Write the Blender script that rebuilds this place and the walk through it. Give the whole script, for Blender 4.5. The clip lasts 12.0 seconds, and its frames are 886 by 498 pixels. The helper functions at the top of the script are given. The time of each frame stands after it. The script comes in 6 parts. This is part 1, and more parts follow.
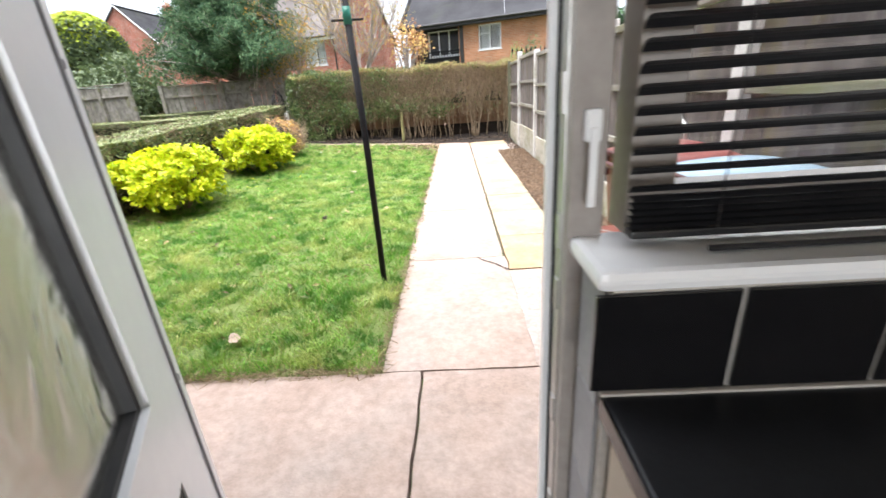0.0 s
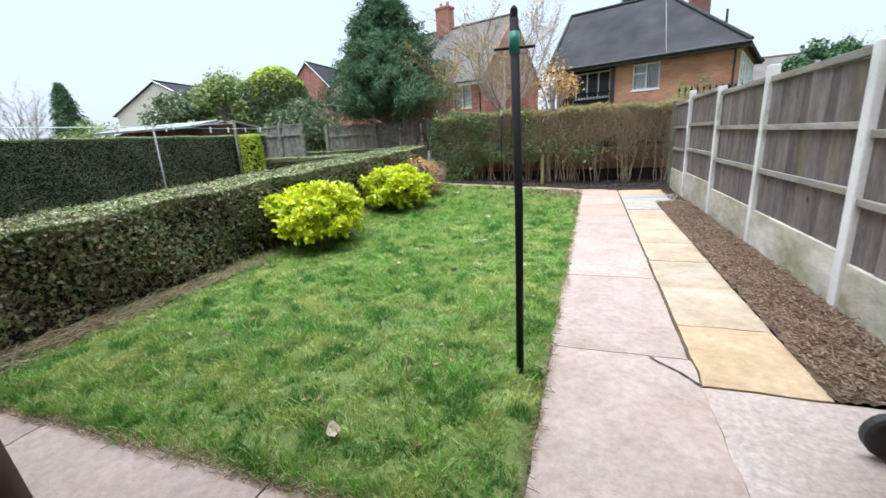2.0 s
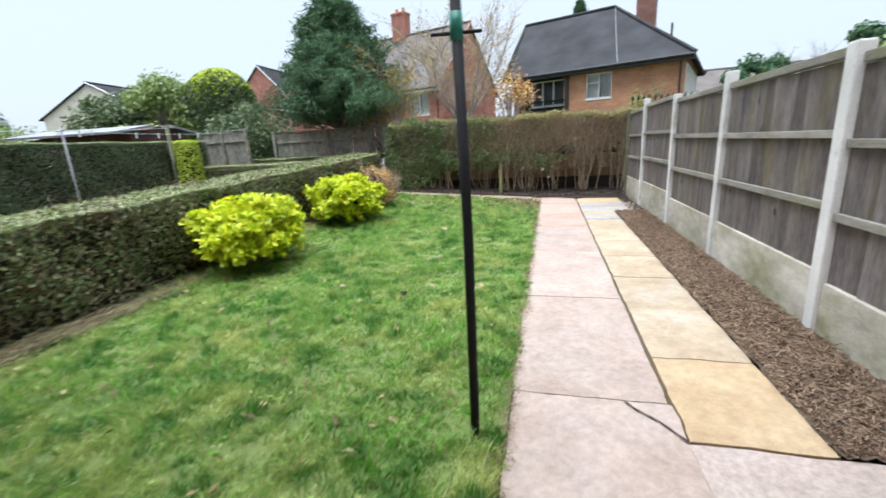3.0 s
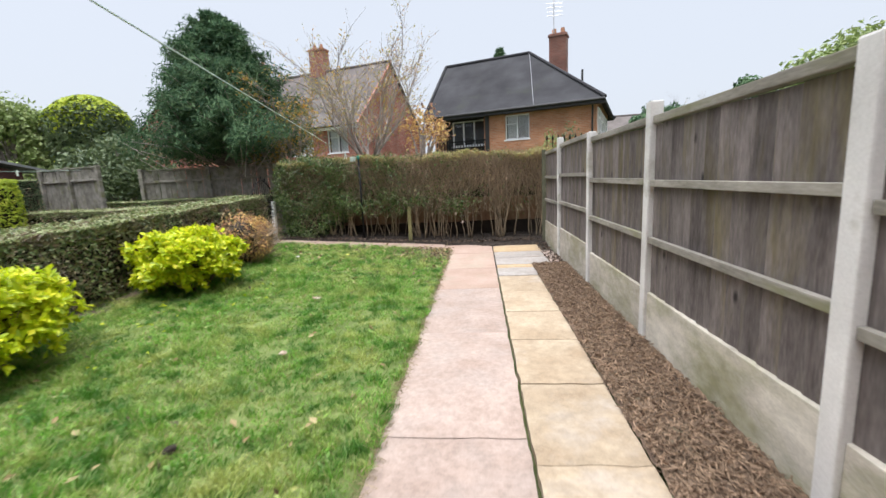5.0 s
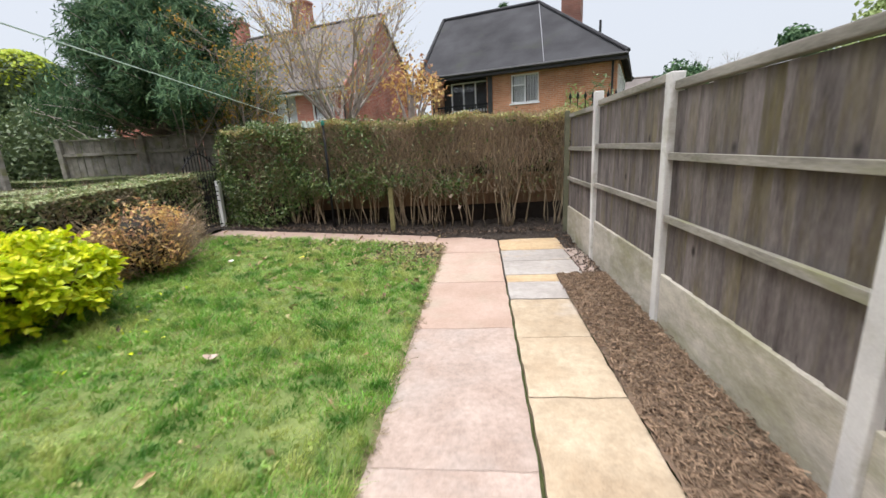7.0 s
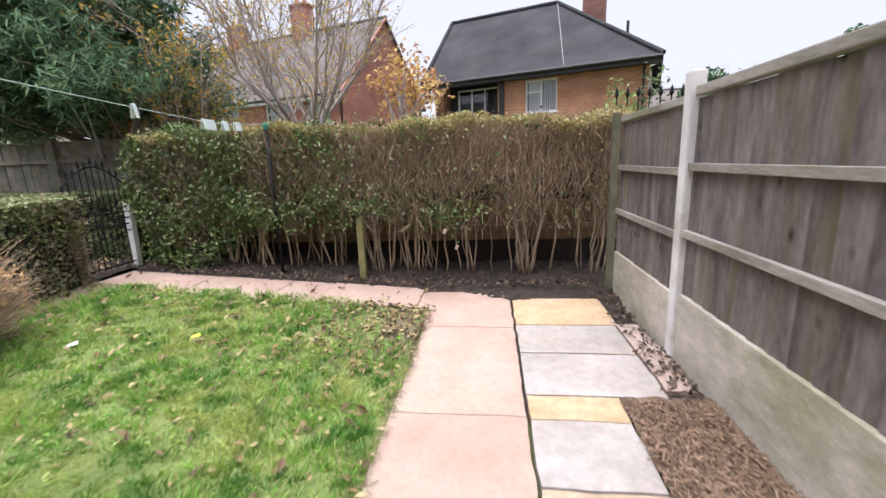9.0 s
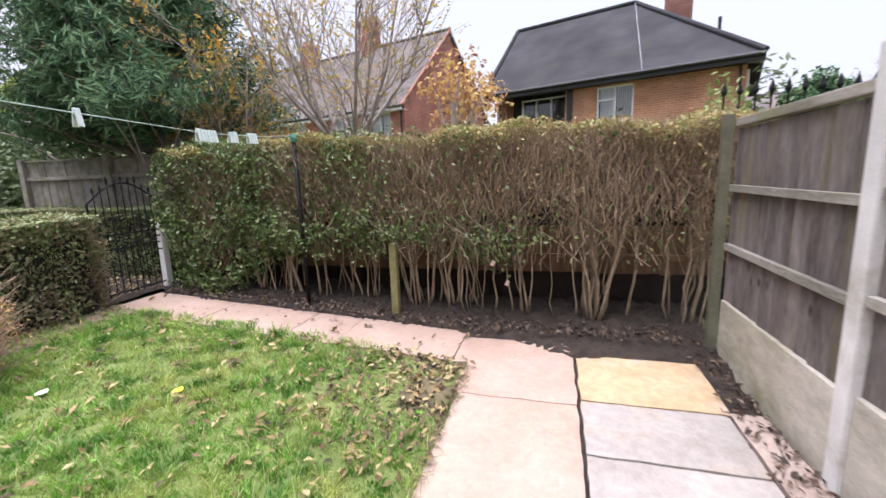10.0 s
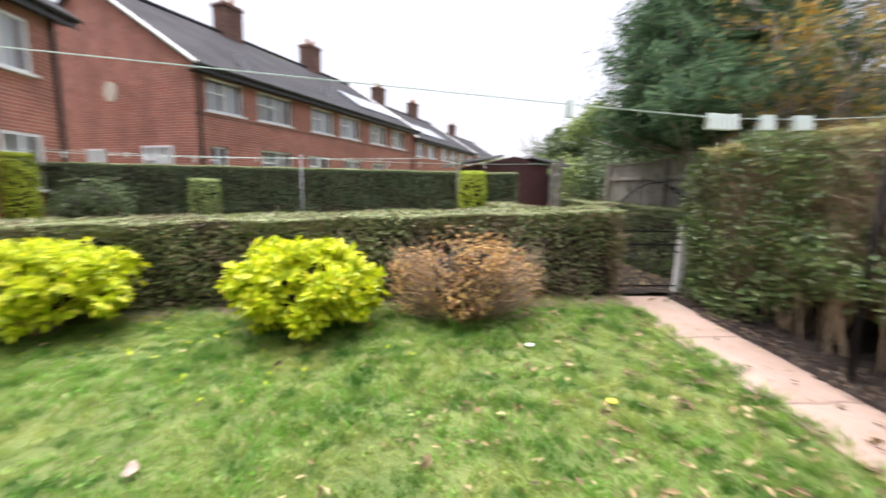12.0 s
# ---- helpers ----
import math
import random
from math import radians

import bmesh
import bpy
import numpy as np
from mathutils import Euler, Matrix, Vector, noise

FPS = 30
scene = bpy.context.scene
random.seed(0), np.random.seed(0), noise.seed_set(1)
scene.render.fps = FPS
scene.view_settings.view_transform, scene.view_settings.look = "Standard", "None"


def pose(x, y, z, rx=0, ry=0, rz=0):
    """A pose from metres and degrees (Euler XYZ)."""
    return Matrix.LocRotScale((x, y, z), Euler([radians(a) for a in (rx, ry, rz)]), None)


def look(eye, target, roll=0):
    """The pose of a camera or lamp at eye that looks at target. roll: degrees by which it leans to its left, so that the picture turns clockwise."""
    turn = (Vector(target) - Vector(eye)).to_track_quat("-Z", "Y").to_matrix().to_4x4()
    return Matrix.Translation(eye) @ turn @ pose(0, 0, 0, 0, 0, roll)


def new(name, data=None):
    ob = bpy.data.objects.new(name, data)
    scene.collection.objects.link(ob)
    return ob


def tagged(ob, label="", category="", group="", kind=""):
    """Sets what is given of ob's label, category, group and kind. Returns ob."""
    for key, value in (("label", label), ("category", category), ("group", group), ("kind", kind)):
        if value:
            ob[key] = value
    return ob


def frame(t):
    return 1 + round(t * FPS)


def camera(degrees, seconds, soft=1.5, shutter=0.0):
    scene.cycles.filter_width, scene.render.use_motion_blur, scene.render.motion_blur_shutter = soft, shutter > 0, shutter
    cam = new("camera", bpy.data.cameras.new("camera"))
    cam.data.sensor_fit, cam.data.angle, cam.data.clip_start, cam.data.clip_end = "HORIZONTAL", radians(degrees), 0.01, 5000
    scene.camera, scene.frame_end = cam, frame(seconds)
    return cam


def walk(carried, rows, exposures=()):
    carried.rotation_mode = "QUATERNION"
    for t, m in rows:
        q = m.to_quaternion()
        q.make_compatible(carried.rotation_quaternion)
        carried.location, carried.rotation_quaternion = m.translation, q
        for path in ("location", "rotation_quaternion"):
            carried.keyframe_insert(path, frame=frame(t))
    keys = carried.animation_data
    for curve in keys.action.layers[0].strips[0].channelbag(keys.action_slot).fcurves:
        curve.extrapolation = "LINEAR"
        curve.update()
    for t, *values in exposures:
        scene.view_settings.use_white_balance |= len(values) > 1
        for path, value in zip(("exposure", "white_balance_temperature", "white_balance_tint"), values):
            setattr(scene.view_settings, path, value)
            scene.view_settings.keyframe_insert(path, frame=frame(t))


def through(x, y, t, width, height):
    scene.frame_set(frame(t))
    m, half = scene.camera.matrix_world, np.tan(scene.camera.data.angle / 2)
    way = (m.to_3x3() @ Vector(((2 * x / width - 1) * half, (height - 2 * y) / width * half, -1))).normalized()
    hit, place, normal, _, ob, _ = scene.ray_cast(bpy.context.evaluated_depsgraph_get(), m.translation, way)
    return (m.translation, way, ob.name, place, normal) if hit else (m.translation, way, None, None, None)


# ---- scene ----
cam = camera(94.3, 12.0, shutter=0.4)
PATH = [
    (0, (0.129, 1.449, 1.357), (0.039, 3.312, 0.636), -4.2),
    (0.5, (-0.006, 1.544, 1.34), (-0.224, 3.403, 0.637), -4.0),
    (1, (-0.065, 1.72, 1.323), (-0.378, 3.575, 0.644), -3.5),
    (1.5, (-0.086, 2.012, 1.366), (-0.58, 3.864, 0.796), -3.5),
    (2, (-0.121, 2.111, 1.383), (-0.786, 3.926, 0.87), -3.3),
    (2.5, (-0.175, 2.279, 1.362), (-0.893, 4.075, 0.852), -3.0),
    (3, (-0.148, 2.608, 1.385), (-0.639, 4.483, 0.893), -3.1),
    (3.5, (-0.021, 2.895, 1.309), (-0.391, 4.816, 0.892), -3.6),
    (5.5, (0.289, 4.654, 1.454), (0.123, 6.619, 1.118), -2.5),
    (6, (0.291, 5.146, 1.444), (0.12, 7.103, 1.071), -2.6),
    (6.5, (0.289, 5.693, 1.446), (0.045, 7.632, 1.02), -3.3),
    (7, (0.256, 6.218, 1.472), (0.06, 8.151, 0.994), -3.0),
    (9, (0.291, 8.385, 1.5), (0.055, 10.326, 1.08), -2.1),
    (9.5, (0.325, 8.865, 1.498), (-0.058, 10.792, 1.125), -2.4),
    (10, (0.327, 9.285, 1.535), (-0.202, 11.181, 1.183), -2.0),
    (10.5, (0.304, 9.638, 1.515), (-0.51, 11.436, 1.191), -1.8),
    (11, (0.317, 9.849, 1.521), (-0.972, 11.345, 1.207), -0.4),
    (11.5, (0.296, 9.968, 1.508), (-1.426, 10.94, 1.208), 0.6),
    (12, (0.177, 9.995, 1.471), (-1.792, 10.171, 1.17), 1.4),
]
walk(cam, [(t, look(eye, target, roll)) for t, eye, target, roll in PATH],
     exposures=[(0, 1.64, 6300, 12), (0.5, 1.55, 6100, 15), (1, 1.42, 5980, 13), (1.5, 1.10, 5850, 9), (2.5, 0.95, 5750, 7), (3.5, 0.90, 6020, 8), (5.5, 0.72, 6300, 12), (7, 0.72, 6400, 12), (9, 0.92, 6250, 19), (10.5, 1.05, 6150, 22), (11.5, 1.15, 6420, 18), (12, 1.16, 6500, 18)])


# ---- world, sun, exposure ----
world = bpy.data.worlds.new("overcast_sky")
scene.world = world
world.use_nodes = True
wn, wl = world.node_tree.nodes, world.node_tree.links
sky = wn.new("ShaderNodeTexSky")
sky.sky_type = "NISHITA"
sky.sun_disc = False
sky.sun_elevation, sky.sun_rotation = radians(80), radians(233)
sky.air_density, sky.dust_density, sky.ozone_density = 1.0, 6.0, 1.0
cloud = wn.new("ShaderNodeMix")
cloud.data_type = "RGBA"
cloud.inputs[0].default_value = 0.82
cloud.inputs[7].default_value = (5.3, 5.6, 5.95, 1)
wl.new(sky.outputs[0], cloud.inputs[6])
wl.new(cloud.outputs[2], wn["Background"].inputs["Color"])
wn["Background"].inputs["Strength"].default_value = 0.1
sun = new("sun", bpy.data.lights.new("sun", "SUN"))
sun.data.energy, sun.data.angle, sun.data.color = 3.6, radians(60), (1.0, 0.995, 0.985)
sun.matrix_world = look((0, 0, 30), (4, 3, 0))
# Fill lamp added behind the camera to brighten the kitchen; no source is seen.
kitchen_fill = new("kitchen_fill_light", bpy.data.lights.new("kitchen_fill_light", "AREA"))
kitchen_fill.data.shape, kitchen_fill.data.size, kitchen_fill.data.size_y, kitchen_fill.data.energy = "RECTANGLE", 2.4, 1.2, 85
kitchen_fill.data.color = (0.95, 0.98, 1.0)
kitchen_fill.matrix_world = look((0.0, -6.02, 1.65), (0.0, 0.0, 1.4))


# ---- materials ----
def nodes_of(name):
    m = bpy.data.materials.new(name)
    m.use_nodes = True
    return m, m.node_tree.nodes, m.node_tree.links, m.node_tree.nodes["Principled BSDF"]


def surface(name, c1, c2, scale=4.0, fine=60.0, rough=0.85, bump=0.3, stretch=(1, 1, 1), spots=None, metal=0.0, vary=0.0, depth=0.01, island=False, spot_range=(0.55, 0.68), knots=False, grain=None):
    """Two base colours mixed by coarse and fine noise, relief, optional stains and piece-to-piece variation."""
    m, n, l, b = nodes_of(name)
    tc = n.new("ShaderNodeTexCoord")
    mp = n.new("ShaderNodeMapping")
    mp.inputs["Scale"].default_value = stretch
    l.new(tc.outputs["Object"], mp.inputs["Vector"])
    vec = mp.outputs[0]
    if vary:
        rnd = n.new("ShaderNodeNewGeometry") if island else n.new("ShaderNodeObjectInfo")
        out = rnd.outputs["Random Per Island"] if island else rnd.outputs["Random"]
        add = n.new("ShaderNodeVectorMath")
        add.operation = "MULTIPLY_ADD"
        comb = n.new("ShaderNodeCombineXYZ")
        for i in range(3):
            l.new(out, comb.inputs[i])
        l.new(comb.outputs[0], add.inputs[0])
        add.inputs[1].default_value = (37, 53, 71)
        l.new(vec, add.inputs[2])
        vec = add.outputs[0]
    big, small = n.new("ShaderNodeTexNoise"), n.new("ShaderNodeTexNoise")
    big.inputs["Scale"].default_value, big.inputs["Detail"].default_value = scale, 6
    small.inputs["Scale"].default_value, small.inputs["Detail"].default_value = fine, 4
    l.new(vec, big.inputs["Vector"])
    l.new(vec, small.inputs["Vector"])
    mix = n.new("ShaderNodeMath")
    mix.operation = "MULTIPLY_ADD"
    l.new(small.outputs[0], mix.inputs[0])
    mix.inputs[1].default_value = 0.45
    l.new(big.outputs[0], mix.inputs[2])
    ramp = n.new("ShaderNodeValToRGB")
    ramp.color_ramp.elements[0].position, ramp.color_ramp.elements[1].position = 0.48, 0.95
    ramp.color_ramp.elements[0].color, ramp.color_ramp.elements[1].color = (*c1, 1), (*c2, 1)
    l.new(mix.outputs[0], ramp.inputs[0])
    col = ramp.outputs[0]
    if spots:
        st = n.new("ShaderNodeTexNoise")
        st.inputs["Scale"].default_value, st.inputs["Detail"].default_value = scale * 0.55, 8
        st.inputs["Roughness"].default_value = 0.65
        l.new(vec, st.inputs["Vector"])
        sr = n.new("ShaderNodeMapRange")
        sr.inputs[1].default_value, sr.inputs[2].default_value = spot_range
        l.new(st.outputs[0], sr.inputs[0])
        sm = n.new("ShaderNodeMix")
        sm.data_type = "RGBA"
        l.new(sr.outputs[0], sm.inputs[0])
        l.new(col, sm.inputs[6])
        sm.inputs[7].default_value = (*spots, 1)
        col = sm.outputs[2]
    if knots:
        kmap = n.new("ShaderNodeMapping")
        kmap.inputs["Scale"].default_value = (1.0, 1.0, 0.55)
        kv = n.new("ShaderNodeTexVoronoi")
        kv.inputs["Scale"].default_value = 4.5
        raw_pos = n.new("ShaderNodeVectorMath")
        raw_pos.operation = "ADD"
        l.new(tc.outputs["Object"], raw_pos.inputs[0])
        l.new(comb.outputs[0], raw_pos.inputs[1])
        l.new(raw_pos.outputs[0], kmap.inputs["Vector"])
        l.new(kmap.outputs[0], kv.inputs["Vector"])
        kr = n.new("ShaderNodeMapRange")
        kr.inputs[1].default_value, kr.inputs[2].default_value, kr.inputs[3].default_value, kr.inputs[4].default_value = 0.04, 0.12, 1.0, 0.0
        l.new(kv.outputs["Distance"], kr.inputs[0])
        km = n.new("ShaderNodeMix")
        km.data_type = "RGBA"
        l.new(kr.outputs[0], km.inputs[0])
        l.new(col, km.inputs[6])
        km.inputs[7].default_value = (0.022, 0.017, 0.015, 1)
        col = km.outputs[2]
    if grain:
        gn = n.new("ShaderNodeTexNoise")
        gn.inputs["Scale"].default_value, gn.inputs["Detail"].default_value, gn.inputs["Roughness"].default_value = grain[0], 5, 0.75
        l.new(vec, gn.inputs["Vector"])
        gr = n.new("ShaderNodeMapRange")
        gr.inputs[1].default_value, gr.inputs[2].default_value, gr.inputs[3].default_value, gr.inputs[4].default_value = 0.36, 0.62, 1 - grain[1], 1 + grain[1] * 0.6
        l.new(gn.outputs[0], gr.inputs[0])
        gh = n.new("ShaderNodeHueSaturation")
        l.new(gr.outputs[0], gh.inputs["Value"])
        l.new(col, gh.inputs["Color"])
        col = gh.outputs[0]
    if vary:
        hs = n.new("ShaderNodeHueSaturation")
        vr = n.new("ShaderNodeMapRange")
        vr.inputs[3].default_value, vr.inputs[4].default_value = 1 - vary, 1 + vary
        l.new(out, vr.inputs[0])
        l.new(vr.outputs[0], hs.inputs["Value"])
        l.new(col, hs.inputs["Color"])
        col = hs.outputs[0]
    l.new(col, b.inputs["Base Color"])
    b.inputs["Roughness"].default_value, b.inputs["Metallic"].default_value = rough, metal
    if bump:
        bp = n.new("ShaderNodeBump")
        bp.inputs["Strength"].default_value, bp.inputs["Distance"].default_value = bump, depth
        l.new(mix.outputs[0], bp.inputs["Height"])
        l.new(bp.outputs[0], b.inputs["Normal"])
    return m


def leafy(name, colours, rough=0.55, through=0.25, patch=None, patch_range=(0.5, 0.68), patch2=None):
    """Leaf colours drawn per leaf, with light passing through."""
    m, n, l, b = nodes_of(name)
    g = n.new("ShaderNodeNewGeometry")
    ramp = n.new("ShaderNodeValToRGB")
    els = ramp.color_ramp.elements
    while len(els) < len(colours):
        els.new(0.5)
    for i, c in enumerate(colours):
        els[i].position, els[i].color = i / (len(colours) - 1), (*c, 1)
    l.new(g.outputs["Random Per Island"], ramp.inputs[0])
    col = ramp.outputs[0]
    for tint, limits in ((patch, patch_range), (patch2, (0.48, 0.62))):
        if not tint:
            continue
        tc = n.new("ShaderNodeTexCoord")
        no = n.new("ShaderNodeTexNoise")
        no.inputs["Scale"].default_value, no.inputs["Detail"].default_value = tint[1], 4
        l.new(tc.outputs["Object"], no.inputs["Vector"])
        r = n.new("ShaderNodeMapRange")
        r.inputs[1].default_value, r.inputs[2].default_value = limits
        l.new(no.outputs[0], r.inputs[0])
        mx = n.new("ShaderNodeMix")
        mx.data_type = "RGBA"
        l.new(r.outputs[0], mx.inputs[0])
        l.new(col, mx.inputs[6])
        mx.inputs[7].default_value = (*tint[0], 1)
        col = mx.outputs[2]
    l.new(col, b.inputs["Base Color"])
    b.inputs["Roughness"].default_value = rough
    tr = n.new("ShaderNodeBsdfTranslucent")
    l.new(col, tr.inputs["Color"])
    ms = n.new("ShaderNodeMixShader")
    ms.inputs[0].default_value = through
    l.new(b.outputs[0], ms.inputs[1])
    l.new(tr.outputs[0], ms.inputs[2])
    l.new(ms.outputs[0], n["Material Output"].inputs["Surface"])
    return m


def brickwork(name, c1, c2, mortar):
    m, n, l, b = nodes_of(name)
    tc = n.new("ShaderNodeTexCoord")
    sep, comb = n.new("ShaderNodeSeparateXYZ"), n.new("ShaderNodeCombineXYZ")
    l.new(tc.outputs["Object"], sep.inputs[0])
    ad = n.new("ShaderNodeMath")
    l.new(sep.outputs[0], ad.inputs[0])
    l.new(sep.outputs[1], ad.inputs[1])
    l.new(ad.outputs[0], comb.inputs[0])
    l.new(sep.outputs[2], comb.inputs[1])
    br = n.new("ShaderNodeTexBrick")
    br.inputs["Color1"].default_value, br.inputs["Color2"].default_value, br.inputs["Mortar"].default_value = (*c1, 1), (*c2, 1), (*mortar, 1)
    br.inputs["Scale"].default_value = 1.0
    br.inputs["Brick Width"].default_value, br.inputs["Row Height"].default_value, br.inputs["Mortar Size"].default_value = 0.225, 0.075, 0.006
    l.new(comb.outputs[0], br.inputs["Vector"])
    no = n.new("ShaderNodeTexNoise")
    no.inputs["Scale"].default_value, no.inputs["Detail"].default_value = 1.2, 8
    l.new(tc.outputs["Object"], no.inputs["Vector"])
    hs = n.new("ShaderNodeHueSaturation")
    mr = n.new("ShaderNodeMapRange")
    mr.inputs[1].default_value, mr.inputs[2].default_value, mr.inputs[3].default_value, mr.inputs[4].default_value = 0.3, 0.7, 0.75, 1.2
    l.new(no.outputs[0], mr.inputs[0])
    l.new(mr.outputs[0], hs.inputs["Value"])
    l.new(br.outputs[0], hs.inputs["Color"])
    l.new(hs.outputs[0], b.inputs["Base Color"])
    b.inputs["Roughness"].default_value = 0.9
    bp = n.new("ShaderNodeBump")
    bp.invert = True
    bp.inputs["Strength"].default_value, bp.inputs["Distance"].default_value = 0.6, 0.006
    l.new(br.outputs["Fac"], bp.inputs["Height"])
    l.new(bp.outputs[0], b.inputs["Normal"])
    return m


def tiled_roof(name, c1, c2):
    m = surface(name, c1, c2, 0.8, 30, 0.8, 0.2, spots=(0.05, 0.053, 0.045))
    n, l, b = m.node_tree.nodes, m.node_tree.links, m.node_tree.nodes["Principled BSDF"]
    tc = n.new("ShaderNodeTexCoord")
    w = n.new("ShaderNodeTexWave")
    w.bands_direction, w.wave_profile = "Z", "SAW"
    w.inputs["Scale"].default_value = 1.1
    l.new(tc.outputs["Object"], w.inputs["Vector"])
    bp = n.new("ShaderNodeBump")
    bp.inputs["Strength"].default_value, bp.inputs["Distance"].default_value = 0.35, 0.03
    l.new(w.outputs["Fac"], bp.inputs["Height"])
    l.new(bp.outputs[0], b.inputs["Normal"])
    return m


def glass(name, tint, rough, bump=0.0):
    m, n, l, b = nodes_of(name)
    b.inputs["Base Color"].default_value = (*tint, 1)
    b.inputs["Roughness"].default_value, b.inputs["Transmission Weight"].default_value = rough, 1.0
    b.inputs["IOR"].default_value = 1.45
    if bump:
        tc = n.new("ShaderNodeTexCoord")
        vo = n.new("ShaderNodeTexNoise")
        vo.inputs["Scale"].default_value, vo.inputs["Detail"].default_value, vo.inputs["Distortion"].default_value = 5, 2, 2.2
        l.new(tc.outputs["Object"], vo.inputs["Vector"])
        bp = n.new("ShaderNodeBump")
        bp.inputs["Strength"].default_value, bp.inputs["Distance"].default_value = bump, 0.01
        l.new(vo.outputs[0], bp.inputs["Height"])
        l.new(bp.outputs[0], b.inputs["Normal"])
    return m


CONCRETE = surface("pink_concrete", (0.302, 0.225, 0.184), (0.412, 0.325, 0.278), 3.5, 120, 0.9, 0.9, spots=(0.35, 0.29, 0.255), vary=0.05, depth=0.006, spot_range=(0.46, 0.70), grain=(20, 0.17))
APRICOT = surface("worn_apricot_concrete", (0.332, 0.230, 0.177), (0.430, 0.317, 0.260), 2.5, 120, 0.9, 0.6, spots=(0.36, 0.30, 0.235), vary=0.05, depth=0.004, spot_range=(0.52, 0.72), grain=(22, 0.09))
PALE = surface("pale_concrete", (0.325, 0.26, 0.225), (0.435, 0.37, 0.335), 3.5, 120, 0.9, 0.9, spots=(0.38, 0.30, 0.255), vary=0.05, depth=0.004, spot_range=(0.48, 0.70), grain=(28, 0.20))
SAND = surface("sandstone_flag", (0.31, 0.23, 0.15), (0.43, 0.35, 0.25), 3.0, 90, 0.9, 0.5, spots=(0.39, 0.33, 0.265), vary=0.08, depth=0.004, grain=(14, 0.16))
SANDWARM = surface("warm_sandstone_flag", (0.36, 0.245, 0.135), (0.46, 0.35, 0.215), 3.0, 90, 0.9, 0.5, spots=(0.40, 0.34, 0.28), vary=0.05, depth=0.004, grain=(14, 0.16))
GREYFLAG = surface("grey_flag", (0.275, 0.245, 0.22), (0.38, 0.35, 0.325), 3.0, 90, 0.9, 0.5, spots=(0.36, 0.29, 0.22), vary=0.05, depth=0.004, grain=(14, 0.14))
SOIL = surface("dark_soil", (0.016, 0.011, 0.008), (0.052, 0.038, 0.028), 8, 90, 0.95, 1.0, depth=0.03)
GRAVEL = surface("brown_gravel", (0.055, 0.036, 0.024), (0.22, 0.15, 0.10), 5, 130, 0.95, 0.9, depth=0.02, spots=(0.10, 0.085, 0.05))
BARESOIL = surface("trampled_earth", (0.055, 0.05, 0.022), (0.17, 0.135, 0.075), 7, 60, 0.95, 0.9, depth=0.02, spots=(0.10, 0.13, 0.03))
EARTH = surface("turf_soil", (0.07, 0.11, 0.022), (0.18, 0.22, 0.065), 3, 60, 0.95, 0.8, depth=0.02)
FARGRASS = surface("rough_grass", (0.05, 0.075, 0.02), (0.12, 0.13, 0.05), 1.2, 40, 0.95, 0.8, depth=0.03, spots=(0.12, 0.10, 0.07))
GRASS = leafy("grass_blades", [(0.06, 0.20, 0.015), (0.13, 0.36, 0.028), (0.20, 0.48, 0.045), (0.27, 0.48, 0.08), (0.44, 0.46, 0.17), (0.46, 0.37, 0.20)], 0.45, 0.4, patch=((0.47, 0.51, 0.15), 1.7), patch_range=(0.45, 0.70), patch2=((0.065, 0.20, 0.018), 5.0))
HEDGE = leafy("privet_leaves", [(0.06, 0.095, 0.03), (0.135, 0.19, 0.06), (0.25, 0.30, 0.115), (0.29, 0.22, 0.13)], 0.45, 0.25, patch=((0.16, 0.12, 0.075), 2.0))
# Sky light on the clipped tops is mixed into these pale greens.
HEDGETOP = leafy("sky_lit_leaf_tops", [(0.30, 0.36, 0.16), (0.42, 0.47, 0.24), (0.52, 0.54, 0.33)], 0.5, 0.2)
HEDGEGREEN = leafy("green_hedge_leaves", [(0.035, 0.07, 0.017), (0.075, 0.135, 0.032), (0.15, 0.225, 0.06), (0.28, 0.31, 0.14)], 0.32, 0.25, patch=((0.13, 0.10, 0.055), 2.6), patch_range=(0.55, 0.72))
FRINGE = leafy("hedge_top_fringe", [(0.20, 0.24, 0.07), (0.36, 0.38, 0.12), (0.46, 0.40, 0.17), (0.42, 0.25, 0.11)], 0.5, 0.35)
BROWNLEAF = leafy("withered_hedge_leaves", [(0.16, 0.125, 0.055), (0.30, 0.21, 0.10), (0.42, 0.32, 0.15), (0.27, 0.30, 0.10)], 0.6, 0.2)
DARKHEDGE = leafy("conifer_hedge_leaves", [(0.085, 0.13, 0.06), (0.115, 0.17, 0.08), (0.15, 0.21, 0.10)], 0.6, 0.2)
LIME = leafy("lime_leaves", [(0.33, 0.44, 0.006), (0.54, 0.65, 0.010), (0.72, 0.78, 0.018), (0.80, 0.74, 0.04)], 0.4, 0.4)
ORANGE = leafy("rust_leaves", [(0.20, 0.10, 0.08), (0.50, 0.26, 0.13), (0.72, 0.46, 0.16), (0.82, 0.62, 0.22), (0.40, 0.24, 0.18)], 0.6, 0.3)
YELLOWCOL = leafy("golden_conifer", [(0.26, 0.36, 0.02), (0.42, 0.52, 0.03), (0.54, 0.58, 0.05)], 0.6, 0.25)
CONIFER = leafy("dark_conifer", [(0.025, 0.07, 0.035), (0.06, 0.135, 0.06), (0.11, 0.20, 0.09), (0.15, 0.235, 0.115)], 0.85, 0.15)
AUTUMN = leafy("autumn_leaves", [(0.55, 0.27, 0.04), (0.64, 0.42, 0.08), (0.50, 0.46, 0.12), (0.26, 0.27, 0.09)], 0.5, 0.35)
